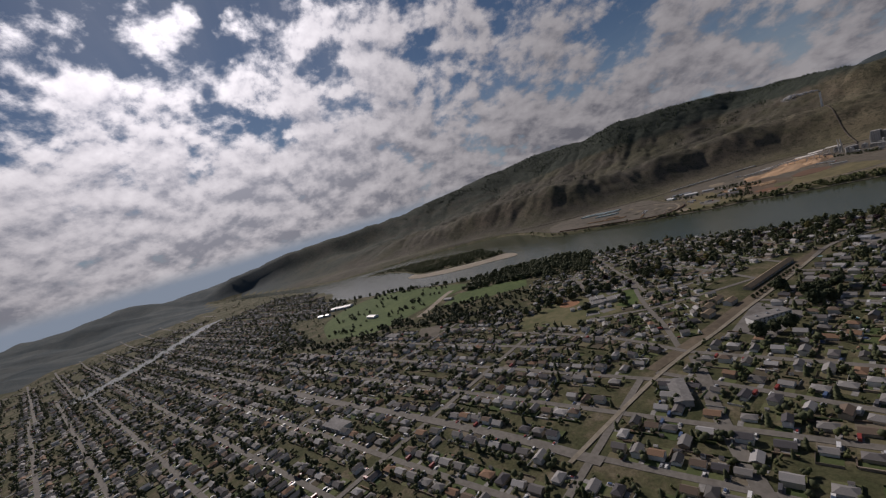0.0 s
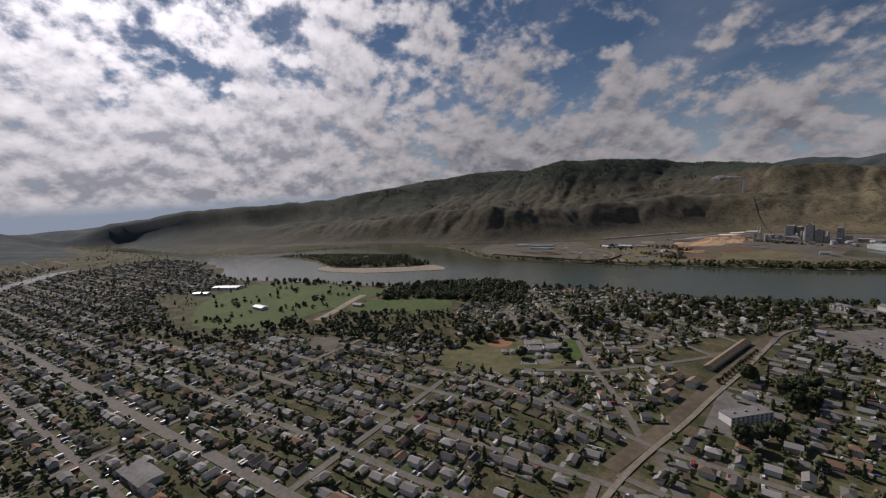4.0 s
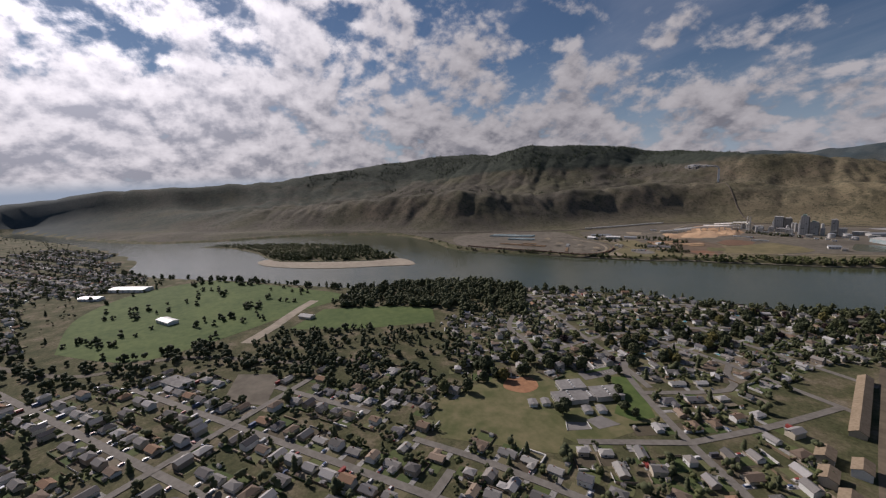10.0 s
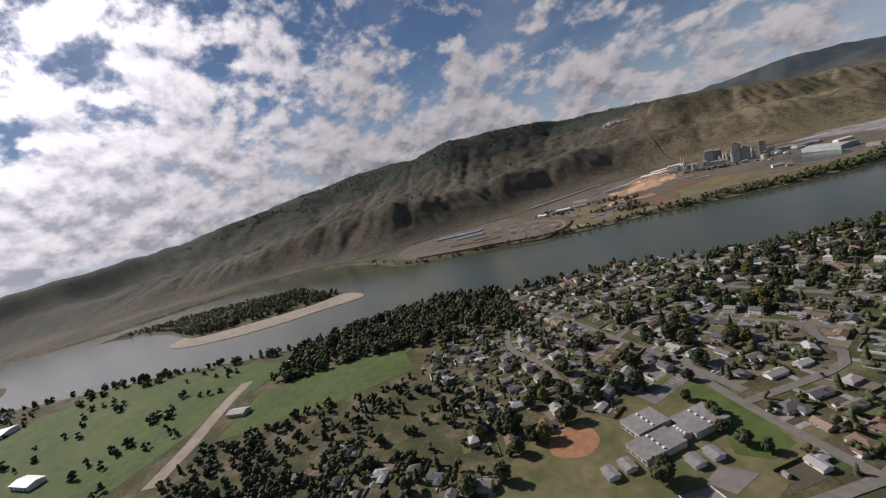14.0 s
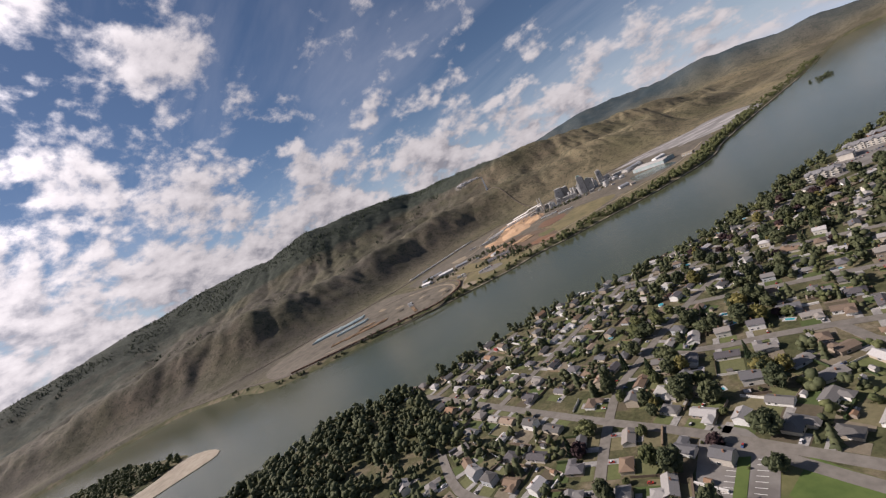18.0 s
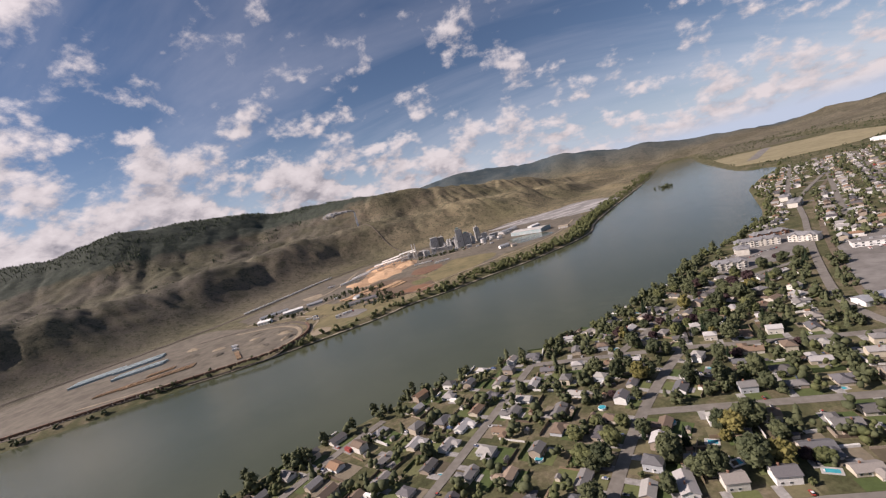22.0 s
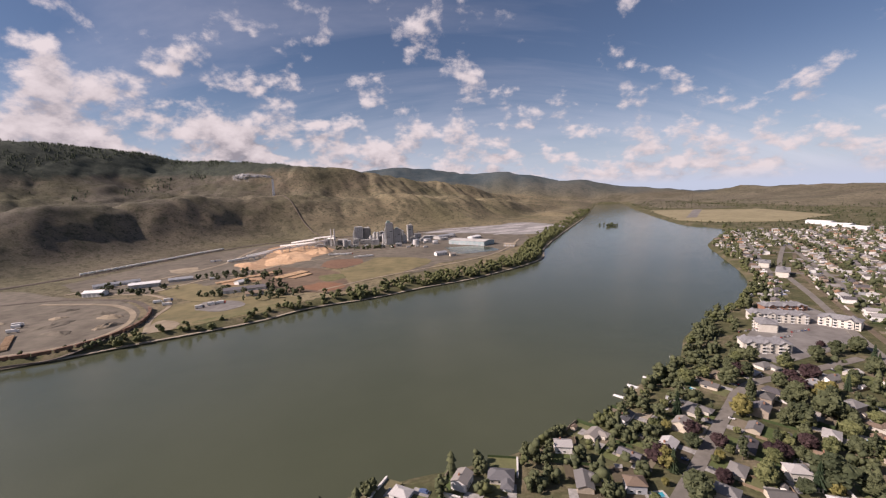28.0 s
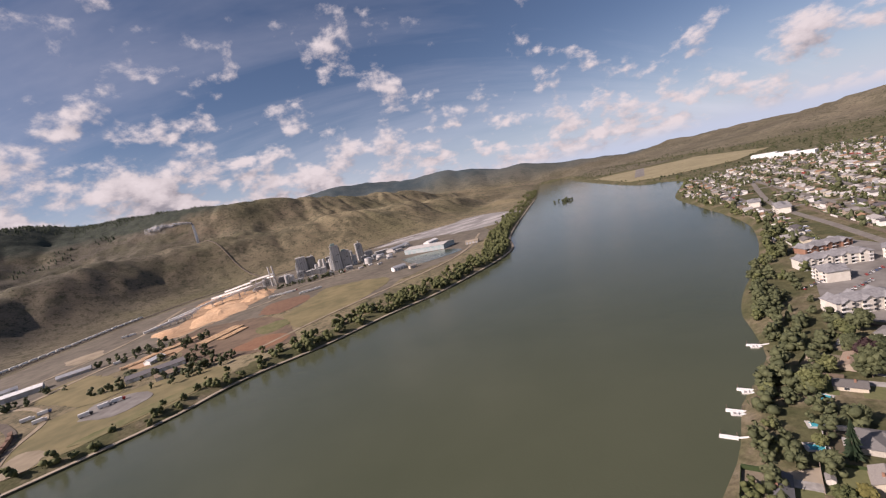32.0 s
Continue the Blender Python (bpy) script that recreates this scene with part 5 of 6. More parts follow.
M["chip_ground"] = coat("chip_ground", (0.27, 0.17, 0.10), (0.40, 0.27, 0.165), 0.12, 0.95, coarse=0.02)
M["dust"] = coat("pale_dirt", (0.20, 0.165, 0.115), (0.30, 0.25, 0.18), 0.07, 0.95, coarse=0.012)
M["olive"] = coat("dry_olive_grass", (0.120, 0.108, 0.054), (0.200, 0.165, 0.085), 0.06, 0.95, coarse=0.012)
field("yard", [(-590, 130), (-440, 205), (-379, 233), (-350, 249), (-336, 280), (-337, 317), (-360, 362), (-400, 405), (-450, 436), (-560, 470), (-700, 520), (-790, 420), (-850, 330), (-840, 190), (-700, 110)], "gravel", 0.15, "grey-brown gravel yard inside a rail loop", "yard", 1.0)
field("yard", [(-640, 560), (-480, 470), (-300, 560), (-200, 640), (-60, 560), (-20, 640), (110, 760), (200, 1000), (150, 1300), (-120, 1240), (-420, 1120), (-580, 920)], "gravel", 0.12, "brown gravel yard of the pulp mill", "yard")
field("chip_yard", [(-403, 719), (-420, 832), (-470, 960), (-440, 1010), (-374, 987), (-281, 886), (-300, 749), (-339, 648), (-390, 650)], "chip_ground", 0.25, "orange ground strewn with wood chips", "yard")
field("soil_field", [(-351, 611), (-335, 655), (-262, 640), (-200, 600), (-160, 520), (-140, 450), (-176, 440), (-251, 462), (-300, 540)], "soil", 0.30, "dark brown turned soil field", "field")
field("soil_patch", [(-241, 651), (-240, 718), (-187, 723), (-169, 672), (-198, 621)], coat("red_brown_soil", (0.13, 0.075, 0.048), (0.19, 0.11, 0.07), 0.2, 0.95), 0.42, "reddish bare soil patch", "field")
field("soil_patch", [(-215, 470), (-190, 505), (-150, 480), (-165, 448)], coat("rust_soil", (0.17, 0.085, 0.05), (0.22, 0.12, 0.07), 0.2, 0.95), 0.44, "rust-red strip at the edge of the soil field", "field", 3, 4)
field("dry_field", [(-185, 585), (-165, 680), (-145, 735), (-55, 700), (-40, 650), (-70, 580), (-97, 540), (-144, 505)], "olive", 0.36, "dry olive grass field beside the soil", "field")
field("grass_patch", [(-214, 553), (-184, 570), (-165, 534), (-189, 512)], "dry_lawn", 0.46, "small green grass plot in the field", "grass")
field("dirt_patch", [(-536, 669), (-503, 697), (-474, 657), (-493, 629)], "dust", 0.3, "round pale dirt patch", "field")
field("dirt_patch", [(-364, 534), (-344, 560), (-310, 560), (-300, 540), (-329, 505)], "chip_ground", 0.4, "bark-strewn ground round the log piles", "yard")
field("grass_field", [(-318, 266), (-262, 315), (-215, 352), (-185, 400), (-240, 440), (-300, 420), (-345, 398), (-330, 340)], "olive", 0.14, "dry green field beside the river", "field", 2)
field("grass_field", [(-415, 469), (-434, 518), (-398, 531), (-310, 452), (-318, 412), (-378, 446)], "olive", 0.34, "dry tan grass field with parked machines", "field", 2, 3)
field("dirt_patch", [(-306, 294), (-316, 331), (-290, 325), (-280, 305), (-289, 286)], "dust", 0.34, "round pale dirt patch by the bank", "field", 1.5, 5)
field("bank_lawn", [(-275, 322), (-262, 336), (-234, 370), (-196, 392), (-186, 374), (-210, 345), (-240, 318)], "dry_lawn", 0.38, "bright grass strip along the far bank", "lawn", 1.5)
field("parking_lot", [(-302, 372), (-264, 362), (-250, 391), (-278, 412), (-312, 407)], "lot", 0.40, "grey paved lot beside the long office", "parking lot", 1)
field("settling_pond", [(-16, 850), (10, 745), (62, 752), (100, 782), (64, 846)], "water", 0.45, "still grey settling pond", "pond", 1)
rl = np.random.RandomState(77)
LIME = [(-93, 1226), (11, 1400), (154, 1470), (295, 1470), (365, 1264), (296, 1106), (190, 1067), (82, 1145)]
field("settling_yard", LIME, coat("grey_silt", (0.17, 0.165, 0.16), (0.27, 0.26, 0.25), 0.03, 0.95, coarse=0.008), 0.3, "grey silt yard behind the warehouse", "yard")
for x, y, a, b in ((-30, 1250, 60, 34), (60, 1230, 70, 30), (150, 1180, 64, 36), (240, 1170, 50, 40), (290, 1270, 56, 46), (190, 1300, 70, 34), (100, 1340, 60, 30), (240, 1400, 60, 30), (150, 1110, 40, 20), (20, 1330, 40, 24)):
    q = [(x + a * math.cos(w) * rl.uniform(0.7, 1.1) + 0.3 * b * math.sin(w), y + b * math.sin(w) * rl.uniform(0.7, 1.1) + 0.5 * a * math.cos(w)) for w in np.arange(9) * 0.698]
    field("lime_bed", q, "ash", 0.42, "pale grey dried lime bed", "lime bed", 3, int(x + 100))
LOOP = [(-650, 105), (-560, 142), (-470, 186), (-379, 224), (-344, 242), (-327, 275), (-327, 318), (-350, 366), (-387, 405), (-430, 432), (-530, 448), (-620, 420)]
for line, wide in (([(-1130, 95), (-860, 118)] + LOOP, 7),
                   ([(-980, 200), (-800, 440), (-690, 620), (-640, 800), (-600, 960), (-500, 1120), (-250, 1230), (60, 1330)], 9),
                   ([(-970, 190), (-790, 430), (-678, 620), (-628, 800), (-588, 955), (-492, 1108), (-245, 1218), (60, 1316)], 5)):
    ribbon("rail_bed", line, wide, M["ballast"], "dark gravel rail bed with tracks", "railway", lift=0.55)
ribbon("road", [(-600, 168), (-470, 205), (-385, 240), (-354, 256), (-340, 280), (-342, 318), (-364, 358), (-400, 392), (-450, 416), (-540, 425)], 6, M["dust"], "pale dirt road inside the rail loop", "road", lift=0.5)
ribbon("road", [(-430, 470), (-400, 560), (-351, 611), (-320, 695), (-250, 752), (-222, 826), (-150, 860), (-60, 880)], 7, M["dust"], "pale dirt road to the mill", "road", lift=0.66)
ribbon("road", [(-180, 450), (-110, 530), (-20, 610), (60, 690), (120, 800), (170, 960)], 5, M["dust"], "pale dirt track behind the bank trees", "road", lift=0.6)
ribbon("road", [(-560, 480), (-500, 560), (-470, 640), (-460, 740), (-480, 840), (-500, 960)], 8, M["dust"], "pale gravel road along the chip yard", "road", lift=0.5)
ribbon("road", [(-300, 290), (-330, 340), (-350, 400), (-400, 450), (-450, 470), (-540, 480)], 5, M["dust"], "narrow dirt road beside the rail loop", "road", lift=0.5)
shore_line = smooth_line(SOUTH_BANK[7:19], 14)
sd = np.gradient(shore_line, axis=0)
sn = np.stack([-sd[:, 1], sd[:, 0]], -1) / np.hypot(*sd.T)[:, None]
ribbon("beach", (shore_line + sn * 3.2).tolist(), 6.5, M["sand"], "narrow pale sandy beach at the water's edge", "beach", lift=0.35, step=14)


def rail_car(x, y, turn, mat, z=Z6 + 0.6):
    car = thing("rail_car", "rust-brown hopper rail car standing on the track" if mat == "rust" else "white covered rail car standing on the track", "rail car", "standing rail cars", Matrix.Translation((x, y, z)) @ Matrix.Rotation(turn, 4, "Z"))
    part("body", Shape().box(-6.2, 6.2, -1.4, 1.4, 1.1, 3.6).box(-5.2, 5.2, -1.5, 1.5, 3.3, 3.75), M[mat], car)
    part("frame", Shape().box(-6.6, 6.6, -1.1, 1.1, 0.8, 1.1), M["tyre"], car)
    for s in (-4.4, 4.4):
        part("bogie", Shape().box(s - 1.1, s + 1.1, -1.2, 1.2, 0.1, 0.8), M["tyre"], car)
    return car


def train(line, n, mat, start, z=Z6 + 0.6):
    p = smooth_line(line, 3.0)
    s = np.r_[0, np.cumsum(np.hypot(*np.diff(p, axis=0).T))]
    first = None
    for i in range(n):
        d = start + i * 14.2
        x, y = np.interp(d, s, p[:, 0]), np.interp(d, s, p[:, 1])
        x2, y2 = np.interp(d + 4, s, p[:, 0]), np.interp(d + 4, s, p[:, 1])
        m = Matrix.Translation((x, y, z)) @ Matrix.Rotation(math.atan2(y2 - y, x2 - x), 4, "Z")
        if first is None:
            first = rail_car(0, 0, 0, mat)
            first.matrix_basis = m
        else:
            copy_thing(first, m)


train(LOOP, 34, "rust", 15)
train([(-690, 620), (-640, 800), (-600, 960), (-500, 1120)], 24, "white", 30, 7.0)


def heap(name, x, y, rx, ry, h, mat, label, category, turn=0.0, seed=0):
    """A loose pile with slumped uneven flanks."""
    n, k = 26, 9
    r = np.random.RandomState(seed)
    ph = r.uniform(0, 6.28, 4)
    V = [(0, 0, h)]
    for j in range(1, k + 1):
        for i in range(n):
            a, s = 2 * math.pi * i / n, j / k
            w = 1 + 0.12 * math.sin(3 * a + ph[0]) + 0.08 * math.sin(7 * a + ph[1])
            V.append((rx * s * w * math.cos(a), ry * s * w * math.sin(a), -0.5 if j == k else max(0, h * (1 - s ** 1.5) * (1 + 0.22 * math.sin(5 * a + 7 * s + ph[2]) * s + 0.16 * math.sin(2 * a + 9 * s + ph[3])))))
    F = [(0, 1 + i, 1 + (i + 1) % n) for i in range(n)]
    for j in range(k - 1):
        F += [(1 + j * n + i, 1 + (j + 1) * n + i, 1 + (j + 1) * n + (i + 1) % n, 1 + j * n + (i + 1) % n) for i in range(n)]
    ob = tagged(new(name, mesh_of(name, V, F, [M[mat]])), label, category, kind="stuff")
    ob.matrix_basis = Matrix.Translation((x, y, Z6 + 0.1)) @ Matrix.Rotation(turn, 4, "Z")
    return ob


heap("chip_pile", -345, 770, 46, 100, 6, "chips", "long orange pile of wood chips", "chip pile", 0.25, 1)
heap("chip_pile", -305, 850, 30, 42, 9, "chips", "steep orange pile of wood chips", "chip pile", 0.0, 2)
heap("chip_pile", -390, 900, 36, 54, 7, "chips", "low orange pile of wood chips", "chip pile", 0.3, 3)
heap("chip_pile", -405, 705, 22, 36, 3, "chips", "low pale pile of wood chips", "chip pile", 0.5, 4)
for i, (x, y, a, b, h, mt) in enumerate(((-386, 352, 16, 7, 3.5, "dust"), (-360, 316, 14, 6, 4, "dust"), (-410, 372, 9, 14, 2.5, "gravel"), (-430, 330, 12, 20, 2.5, "gravel"), (-450, 356, 10, 7, 2, "dust"), (-398, 300, 8, 18, 2.5, "gravel"),
                                         (-480, 300, 8, 12, 3, "gravel"), (-510, 340, 14, 8, 2.5, "dust"), (-470, 390, 12, 6, 2, "gravel"), (-560, 330, 10, 16, 3, "gravel"), (-600, 380, 18, 9, 3, "dust"))):
    heap("gravel_heap", x, y, a, b, h, mt, "low slumped heap of gravel inside the rail loop", "gravel heap", i * 0.9, 10 + i)


def log_stack(x, y, turn, length, rows):
    stack = thing("log_stack", "stack of pale cut logs lying on the ground", "log stack", "log stacks", Matrix.Translation((x, y, Z6 + 0.3)) @ Matrix.Rotation(turn, 4, "Z"))
    r = np.random.RandomState(int(abs(x)))
    for j in range(rows):
        s = Shape()
        for i in range(int(length / 1.5)):
            t = Shape().tube(0, 0, -3.2, 3.2, 0.7, 0.62, 6)
            s.add([(i * 1.5 - length / 2 + a + j * 0.4, c + j * 7.5, 0.7 + b + r.uniform(0, 0.5)) for a, b, c in t.v], t.f)
        tagged(part("log_tier", s, M["log"], stack), kind="stuff")
    return stack


for x, y, a, l, k in ((-258, 572, 1.1, 60, 3), (-240, 560, 1.1, 40, 2), (-312, 590, 1.0, 50, 2), (-335, 560, 1.0, 36, 2), (-350, 530, 0.7, 26, 2), (-318, 535, 0.4, 24, 1), (-420, 272, 2.3, 58, 1), (-520, 250, 0.5, 60, 3), (-560, 230, 0.5, 50, 3), (-600, 215, 0.5, 40, 2), (-560, 270, 0.6, 40, 2)):
    log_stack(x, y, a, l, k)


def lumber_rows(x, y, turn, n):
    yard = thing("lumber_stack", "long rows of wrapped blue-grey lumber bundles", "lumber stack", "lumber stacks", Matrix.Translation((x, y, Z6 + 0.3)) @ Matrix.Rotation(turn, 4, "Z"))
    for j in range(n):
        part("bundle", Shape().box(-38 + 3 * j, 38 + 2 * j, j * 9 - 2.5, j * 9 + 2.5, 0, 3.4), M["wrap"], yard)
    return yard


M["wrap"] = coat("wrapped_lumber", (0.24, 0.32, 0.34), (0.40, 0.46, 0.46), 0.2, 0.6)
lumber_rows(-690, 345, 0.75, 4)
lumber_rows(-745, 310, 0.75, 4)
lumber_rows(-640, 300, 0.6, 3)

M["mill_wall"] = coat("mill_cladding", (0.36, 0.355, 0.34), (0.52, 0.51, 0.49), 0.06, 0.7, vary=0.12)
M["mill_dark"] = coat("mill_dark_cladding", (0.20, 0.195, 0.18), (0.32, 0.31, 0.29), 0.06, 0.7, vary=0.2)
M["mill_green"] = coat("green_cladding", (0.20, 0.28, 0.24), (0.28, 0.36, 0.32), 0.2, 0.6)


def tower(x, y, w, d, h, mat, label, crown=None, turn=0.25, steps=0):
    """A process building with cladding ribs, a few windows, roof vents and outside ducts."""
    b = thing("mill_building", label, "industrial building", "pulp mill buildings", Matrix.Translation((x, y, Z6)) @ Matrix.Rotation(turn, 4, "Z"))
    r = np.random.RandomState(int(abs(x * 7 + y)))
    part("wall", Shape().box(-w / 2, w / 2, -d / 2, d / 2, -1, h), M[mat], b)
    part("roof", Shape().box(-w / 2 - 0.3, w / 2 + 0.3, -d / 2 - 0.3, d / 2 + 0.3, h, h + 0.7), M["concrete"], b)
    for k in range(min(2, int(h / 12)) + 1):
        z, x0 = r.uniform(2, h * 0.85), r.uniform(-w * 0.4, w * 0.1)
        part("window_band", Shape().box(x0, x0 + w * r.uniform(0.15, 0.35), -d / 2 - 0.12, -d / 2 + 0.1, z, z + 1.4), M["glass"], b, "dark band of windows")
    rib = Shape()
    for x0 in np.arange(-w / 2 + 3, w / 2 - 1, 5.0):
        rib.box(x0 - 0.35, x0 + 0.35, -d / 2 - 0.35, -d / 2 + 0.05, -1, h)
    for y0 in np.arange(-d / 2 + 3, d / 2 - 1, 5.0):
        rib.box(w / 2 - 0.05, w / 2 + 0.35, y0 - 0.35, y0 + 0.35, -1, h).box(-w / 2 - 0.35, -w / 2 + 0.05, y0 - 0.35, y0 + 0.35, -1, h)
    tagged(part("cladding_rib", rib, M["mill_dark"], b), kind="stuff")
    if h > 20:
        part("stair_tower", Shape().box(w / 2, w / 2 + 3.0, -1.6, 1.6, -1, h * 0.93), M["mill_dark"], b)
    if crown:
        part("roof_house", Shape().box(-w * 0.32, w * 0.2, -d * 0.3, d * 0.3, h + 0.7, h + 0.7 + crown), M["mill_green"], b, "green roof house")
    for k in range(1 + steps):
        u, v = r.uniform(-w * 0.35, w * 0.35), r.uniform(-d * 0.3, d * 0.3)
        part("roof_vent", Shape().tube(u, v, h + 0.6, h + r.uniform(2, 5), 0.9, 0.7, 8), M["steel"], b)
    for k in range(steps):
        part("duct", Shape().tube(-w / 2 - 2.0 - 2.2 * k, -d * 0.2 + 3 * k, -1, h * (0.75 - 0.15 * k), 1.1, 1.1, 8).beam((-w / 2 - 2.0 - 2.2 * k, -d * 0.2 + 3 * k, h * (0.75 - 0.15 * k)), (-w / 2 + 0.5, -d * 0.2 + 3 * k, h * (0.80 - 0.15 * k)), 1.8, 1.8), M["steel"], b, "steel duct")
    return b


tower(-157, 952, 17, 17, 54, "mill_wall", "tall pale tower with a green roof house", 5, 0.25, 2)
tower(-139, 966, 18, 16, 37, "mill_wall", "tall pale process tower with a green top", 3, 0.25, 1)
tower(-112, 1020, 13, 13, 42, "mill_wall", "slim tall grey tower", None, 0.3)
tower(-257, 1050, 22, 24, 40, "mill_wall", "tall pale boiler house", None, 0.3, 2)
tower(-236, 1060, 15, 24, 36, "mill_dark", "tall dull grey boiler house", None, 0.3, 1)
tower(-285, 985, 24, 16, 13, "mill_dark", "low brown-grey mill hall beside the stacks", None, 0.2, 2)
tower(-225, 985, 22, 14, 10, "mill_wall", "low grey mill hall", None, 0.3, 1)
tower(-195, 960, 18, 12, 12, "mill_wall", "low pale mill hall", None, 0.2)
tower(-188, 1030, 22, 16, 15, "mill_dark", "broad dull mill hall", None, 0.25, 2)
tower(-92, 1020, 18, 16, 18, "mill_wall", "grey mill hall beside the tower", None, 0.25)
tower(-62, 1050, 34, 16, 8, "mill_wall", "long low grey mill hall", None, 0.25)
tower(-128, 905, 14, 10, 7, "mill_wall", "small pale mill office", None, 0.2)
for x, y, h in ((-205, 1010, 26), (-196, 1006, 26), (-209, 1020, 22), (-178, 985, 24), (-170, 981, 24), (-128, 990, 30), (-215, 1003, 18)):
    silo = thing("silo", "slim pale upright silo among the mill halls", "silo", "mill silos", Matrix.Translation((x, y, Z6)))
    part("shell", Shape().tube(0, 0, -0.5, h, 3.6, 3.6, 16), M["mill_wall"], silo)
    part("cone_top", Shape().tube(0, 0, h, h + 2.4, 3.7, 0.6, 16), M["steel"], silo)
for x, y, r, h in ((-88, 930, 8, 12), (-62, 955, 9, 10), (-40, 930, 7, 8), (-255, 930, 5, 16), (-265, 925, 4, 18)):
    tank = thing("storage_tank", "round grey steel storage tank", "tank", "storage tanks", Matrix.Translation((x, y, Z6)))
    part("shell", Shape().tube(0, 0, -0.5, h, r, r, 24), M["mill_wall"], tank)
    part("lid", Shape().tube(0, 0, h, h + 1.2, r + 0.1, r * 0.25, 24), M["steel"], tank)
for x, y in ((-308, 962), (-299, 960)):
    st = thing("smokestack", "slim grey steel smokestack at the mill", "smokestack", "smokestacks", Matrix.Translation((x, y, Z6)))
    part("shaft", Shape().tube(0, 0, -0.5, 44, 2.1, 1.6, 14), M["concrete"], st)
    part("collar", Shape().tube(0, 0, 42, 44.3, 1.9, 1.9, 14), M["mill_dark"], st)


def conveyor(a, b):
    c = thing("conveyor", "raised pale covered conveyor over the chip piles", "conveyor", "conveyors", Matrix.Translation((a[0], a[1], Z6)))
    p, q = Vector((0, 0, a[2])), Vector((b[0] - a[0], b[1] - a[1], b[2]))
    part("gallery", Shape().beam(p, q, 4.0, 3.4), M["trim"], c)
    for s in (0.2, 0.5, 0.8):
        m = p.lerp(q, s)
        part("trestle", Shape().beam((m.x - 2, m.y, -0.4), (m.x, m.y, m.z), 0.8, 0.8).beam((m.x + 2, m.y, -0.4), (m.x, m.y, m.z), 0.8, 0.8), M["steel"], c)


conveyor((-300, 900, 22), (-400, 860, 8))
conveyor((-330, 905, 18), (-440, 960, 6))
conveyor((-380, 870, 14), (-450, 800, 4))
conveyor((-290, 930, 24), (-330, 1010, 16))
conveyor((-400, 790, 10), (-460, 740, 3))
conveyor((-392, 800, 12), (-452, 748, 3))
conveyor((-350, 960, 20), (-430, 1010, 8))
conveyor((-300, 965, 26), (-360, 985, 20))


def shed(x, y, L, W, h, turn, roofmat, wallmat, label, z=Z6, name="warehouse", doors=4, rise=2.5, group=""):
    b = thing(name, label, "building", group, Matrix.Translation((x, y, z)) @ Matrix.Rotation(turn, 4, "Z"))
    part("wall", Shape().box(-L / 2, L / 2, -W / 2, W / 2, -0.8, h).gable(-L / 2 + 0.02, L / 2 - 0.02, -W / 2, W / 2, h, h + rise), M[wallmat], b)
    part("roof", Shape().gable_roof(-L / 2, L / 2, -W / 2, W / 2, h, rise, 0.6, 0.3), M[roofmat], b)
    for i in range(doors):
        x0 = -L / 2 + (i + 0.5) * L / doors
        part("door", Shape().box(x0 - 1.9, x0 + 1.9, -W / 2 - 0.12, -W / 2 + 0.05, 0, min(4.2, h - 0.6)), M["steel"], b, "grey roll-up door")
    for i in range(doors):
        x0 = -L / 2 + (i + 0.2) * L / doors
        part("window", Shape().box(x0 - 0.8, x0 + 0.8, W / 2 - 0.05, W / 2 + 0.12, h * 0.45, h * 0.45 + 1.3), M["glass"], b)
    return b


shed(47, 898, 100, 46, 10, -0.63, "concrete", "wrap", "long pale blue-grey warehouse with a low roof", doors=8)
shed(-22, 735, 24, 12, 6, 0.5, "steel", "white", "small arched shed beside the pond")
shed(2, 716, 12, 8, 5, 0.4, "roof", "wall", "small brown shed beside the pond", doors=1)
shed(-20, 1060, 70, 22, 7, 0.9, "steel", "mill_wall", "long grey store behind the mill", doors=6)
shed(60, 1010, 40, 16, 6, 0.9, "white", "white", "white store beside the settling yard")
shed(130, 830, 26, 12, 5, -0.4, "sand", "wall", "low tan shed beside the bank trees")
shed(-505, 470, 26, 14, 6, 0.1, "white", "white", "white yard office with a flat-pitched roof")
shed(-470, 520, 40, 12, 6, 0.5, "white", "concrete", "long pale rail-yard office")
shed(-440, 560, 34, 9, 4, 0.5, "steel", "wall", "low grey yard shed")
shed(-290, 470, 54, 16, 4, 0.45, "roof", "wall", "long low grey office beside the river field", doors=5)
shed(-262, 440, 22, 9, 4, 0.45, "roof", "wall", "low grey outbuilding in the field")
shed(-320, 520, 20, 10, 4, 1.2, "white", "white", "small white shed beside the log stacks")
shed(-530, 540, 60, 8, 4, 0.75, "steel", "white", "row of white trailers beside the track", doors=6)
rm = np.random.RandomState(63)
for x, y, L, W, h in ((-325, 985, 12, 8, 16), (-335, 950, 16, 8, 6), (-268, 950, 12, 8, 9), (-246, 975, 12, 10, 14), (-205, 975, 10, 8, 14), (-192, 1055, 14, 10, 24), (-172, 1005, 10, 8, 18), (-150, 1005, 12, 10, 16),
                      (-122, 975, 10, 8, 20), (-100, 985, 12, 8, 12), (-75, 985, 14, 8, 8), (-240, 925, 16, 7, 5), (-205, 915, 14, 7, 4), (-168, 905, 12, 7, 5), (-60, 950, 22, 9, 5), (-20, 1000, 20, 10, 6), (-40, 920, 12, 7, 4), (-90, 935, 9, 7, 6), (0, 1060, 18, 9, 5)):
    tower(x, y, L, W, h, ("mill_wall", "mill_dark", "mill_wall")[rm.randint(3)], "small stepped grey process block of the mill", None, 0.25 + rm.uniform(-0.12, 0.12), rm.randint(3))
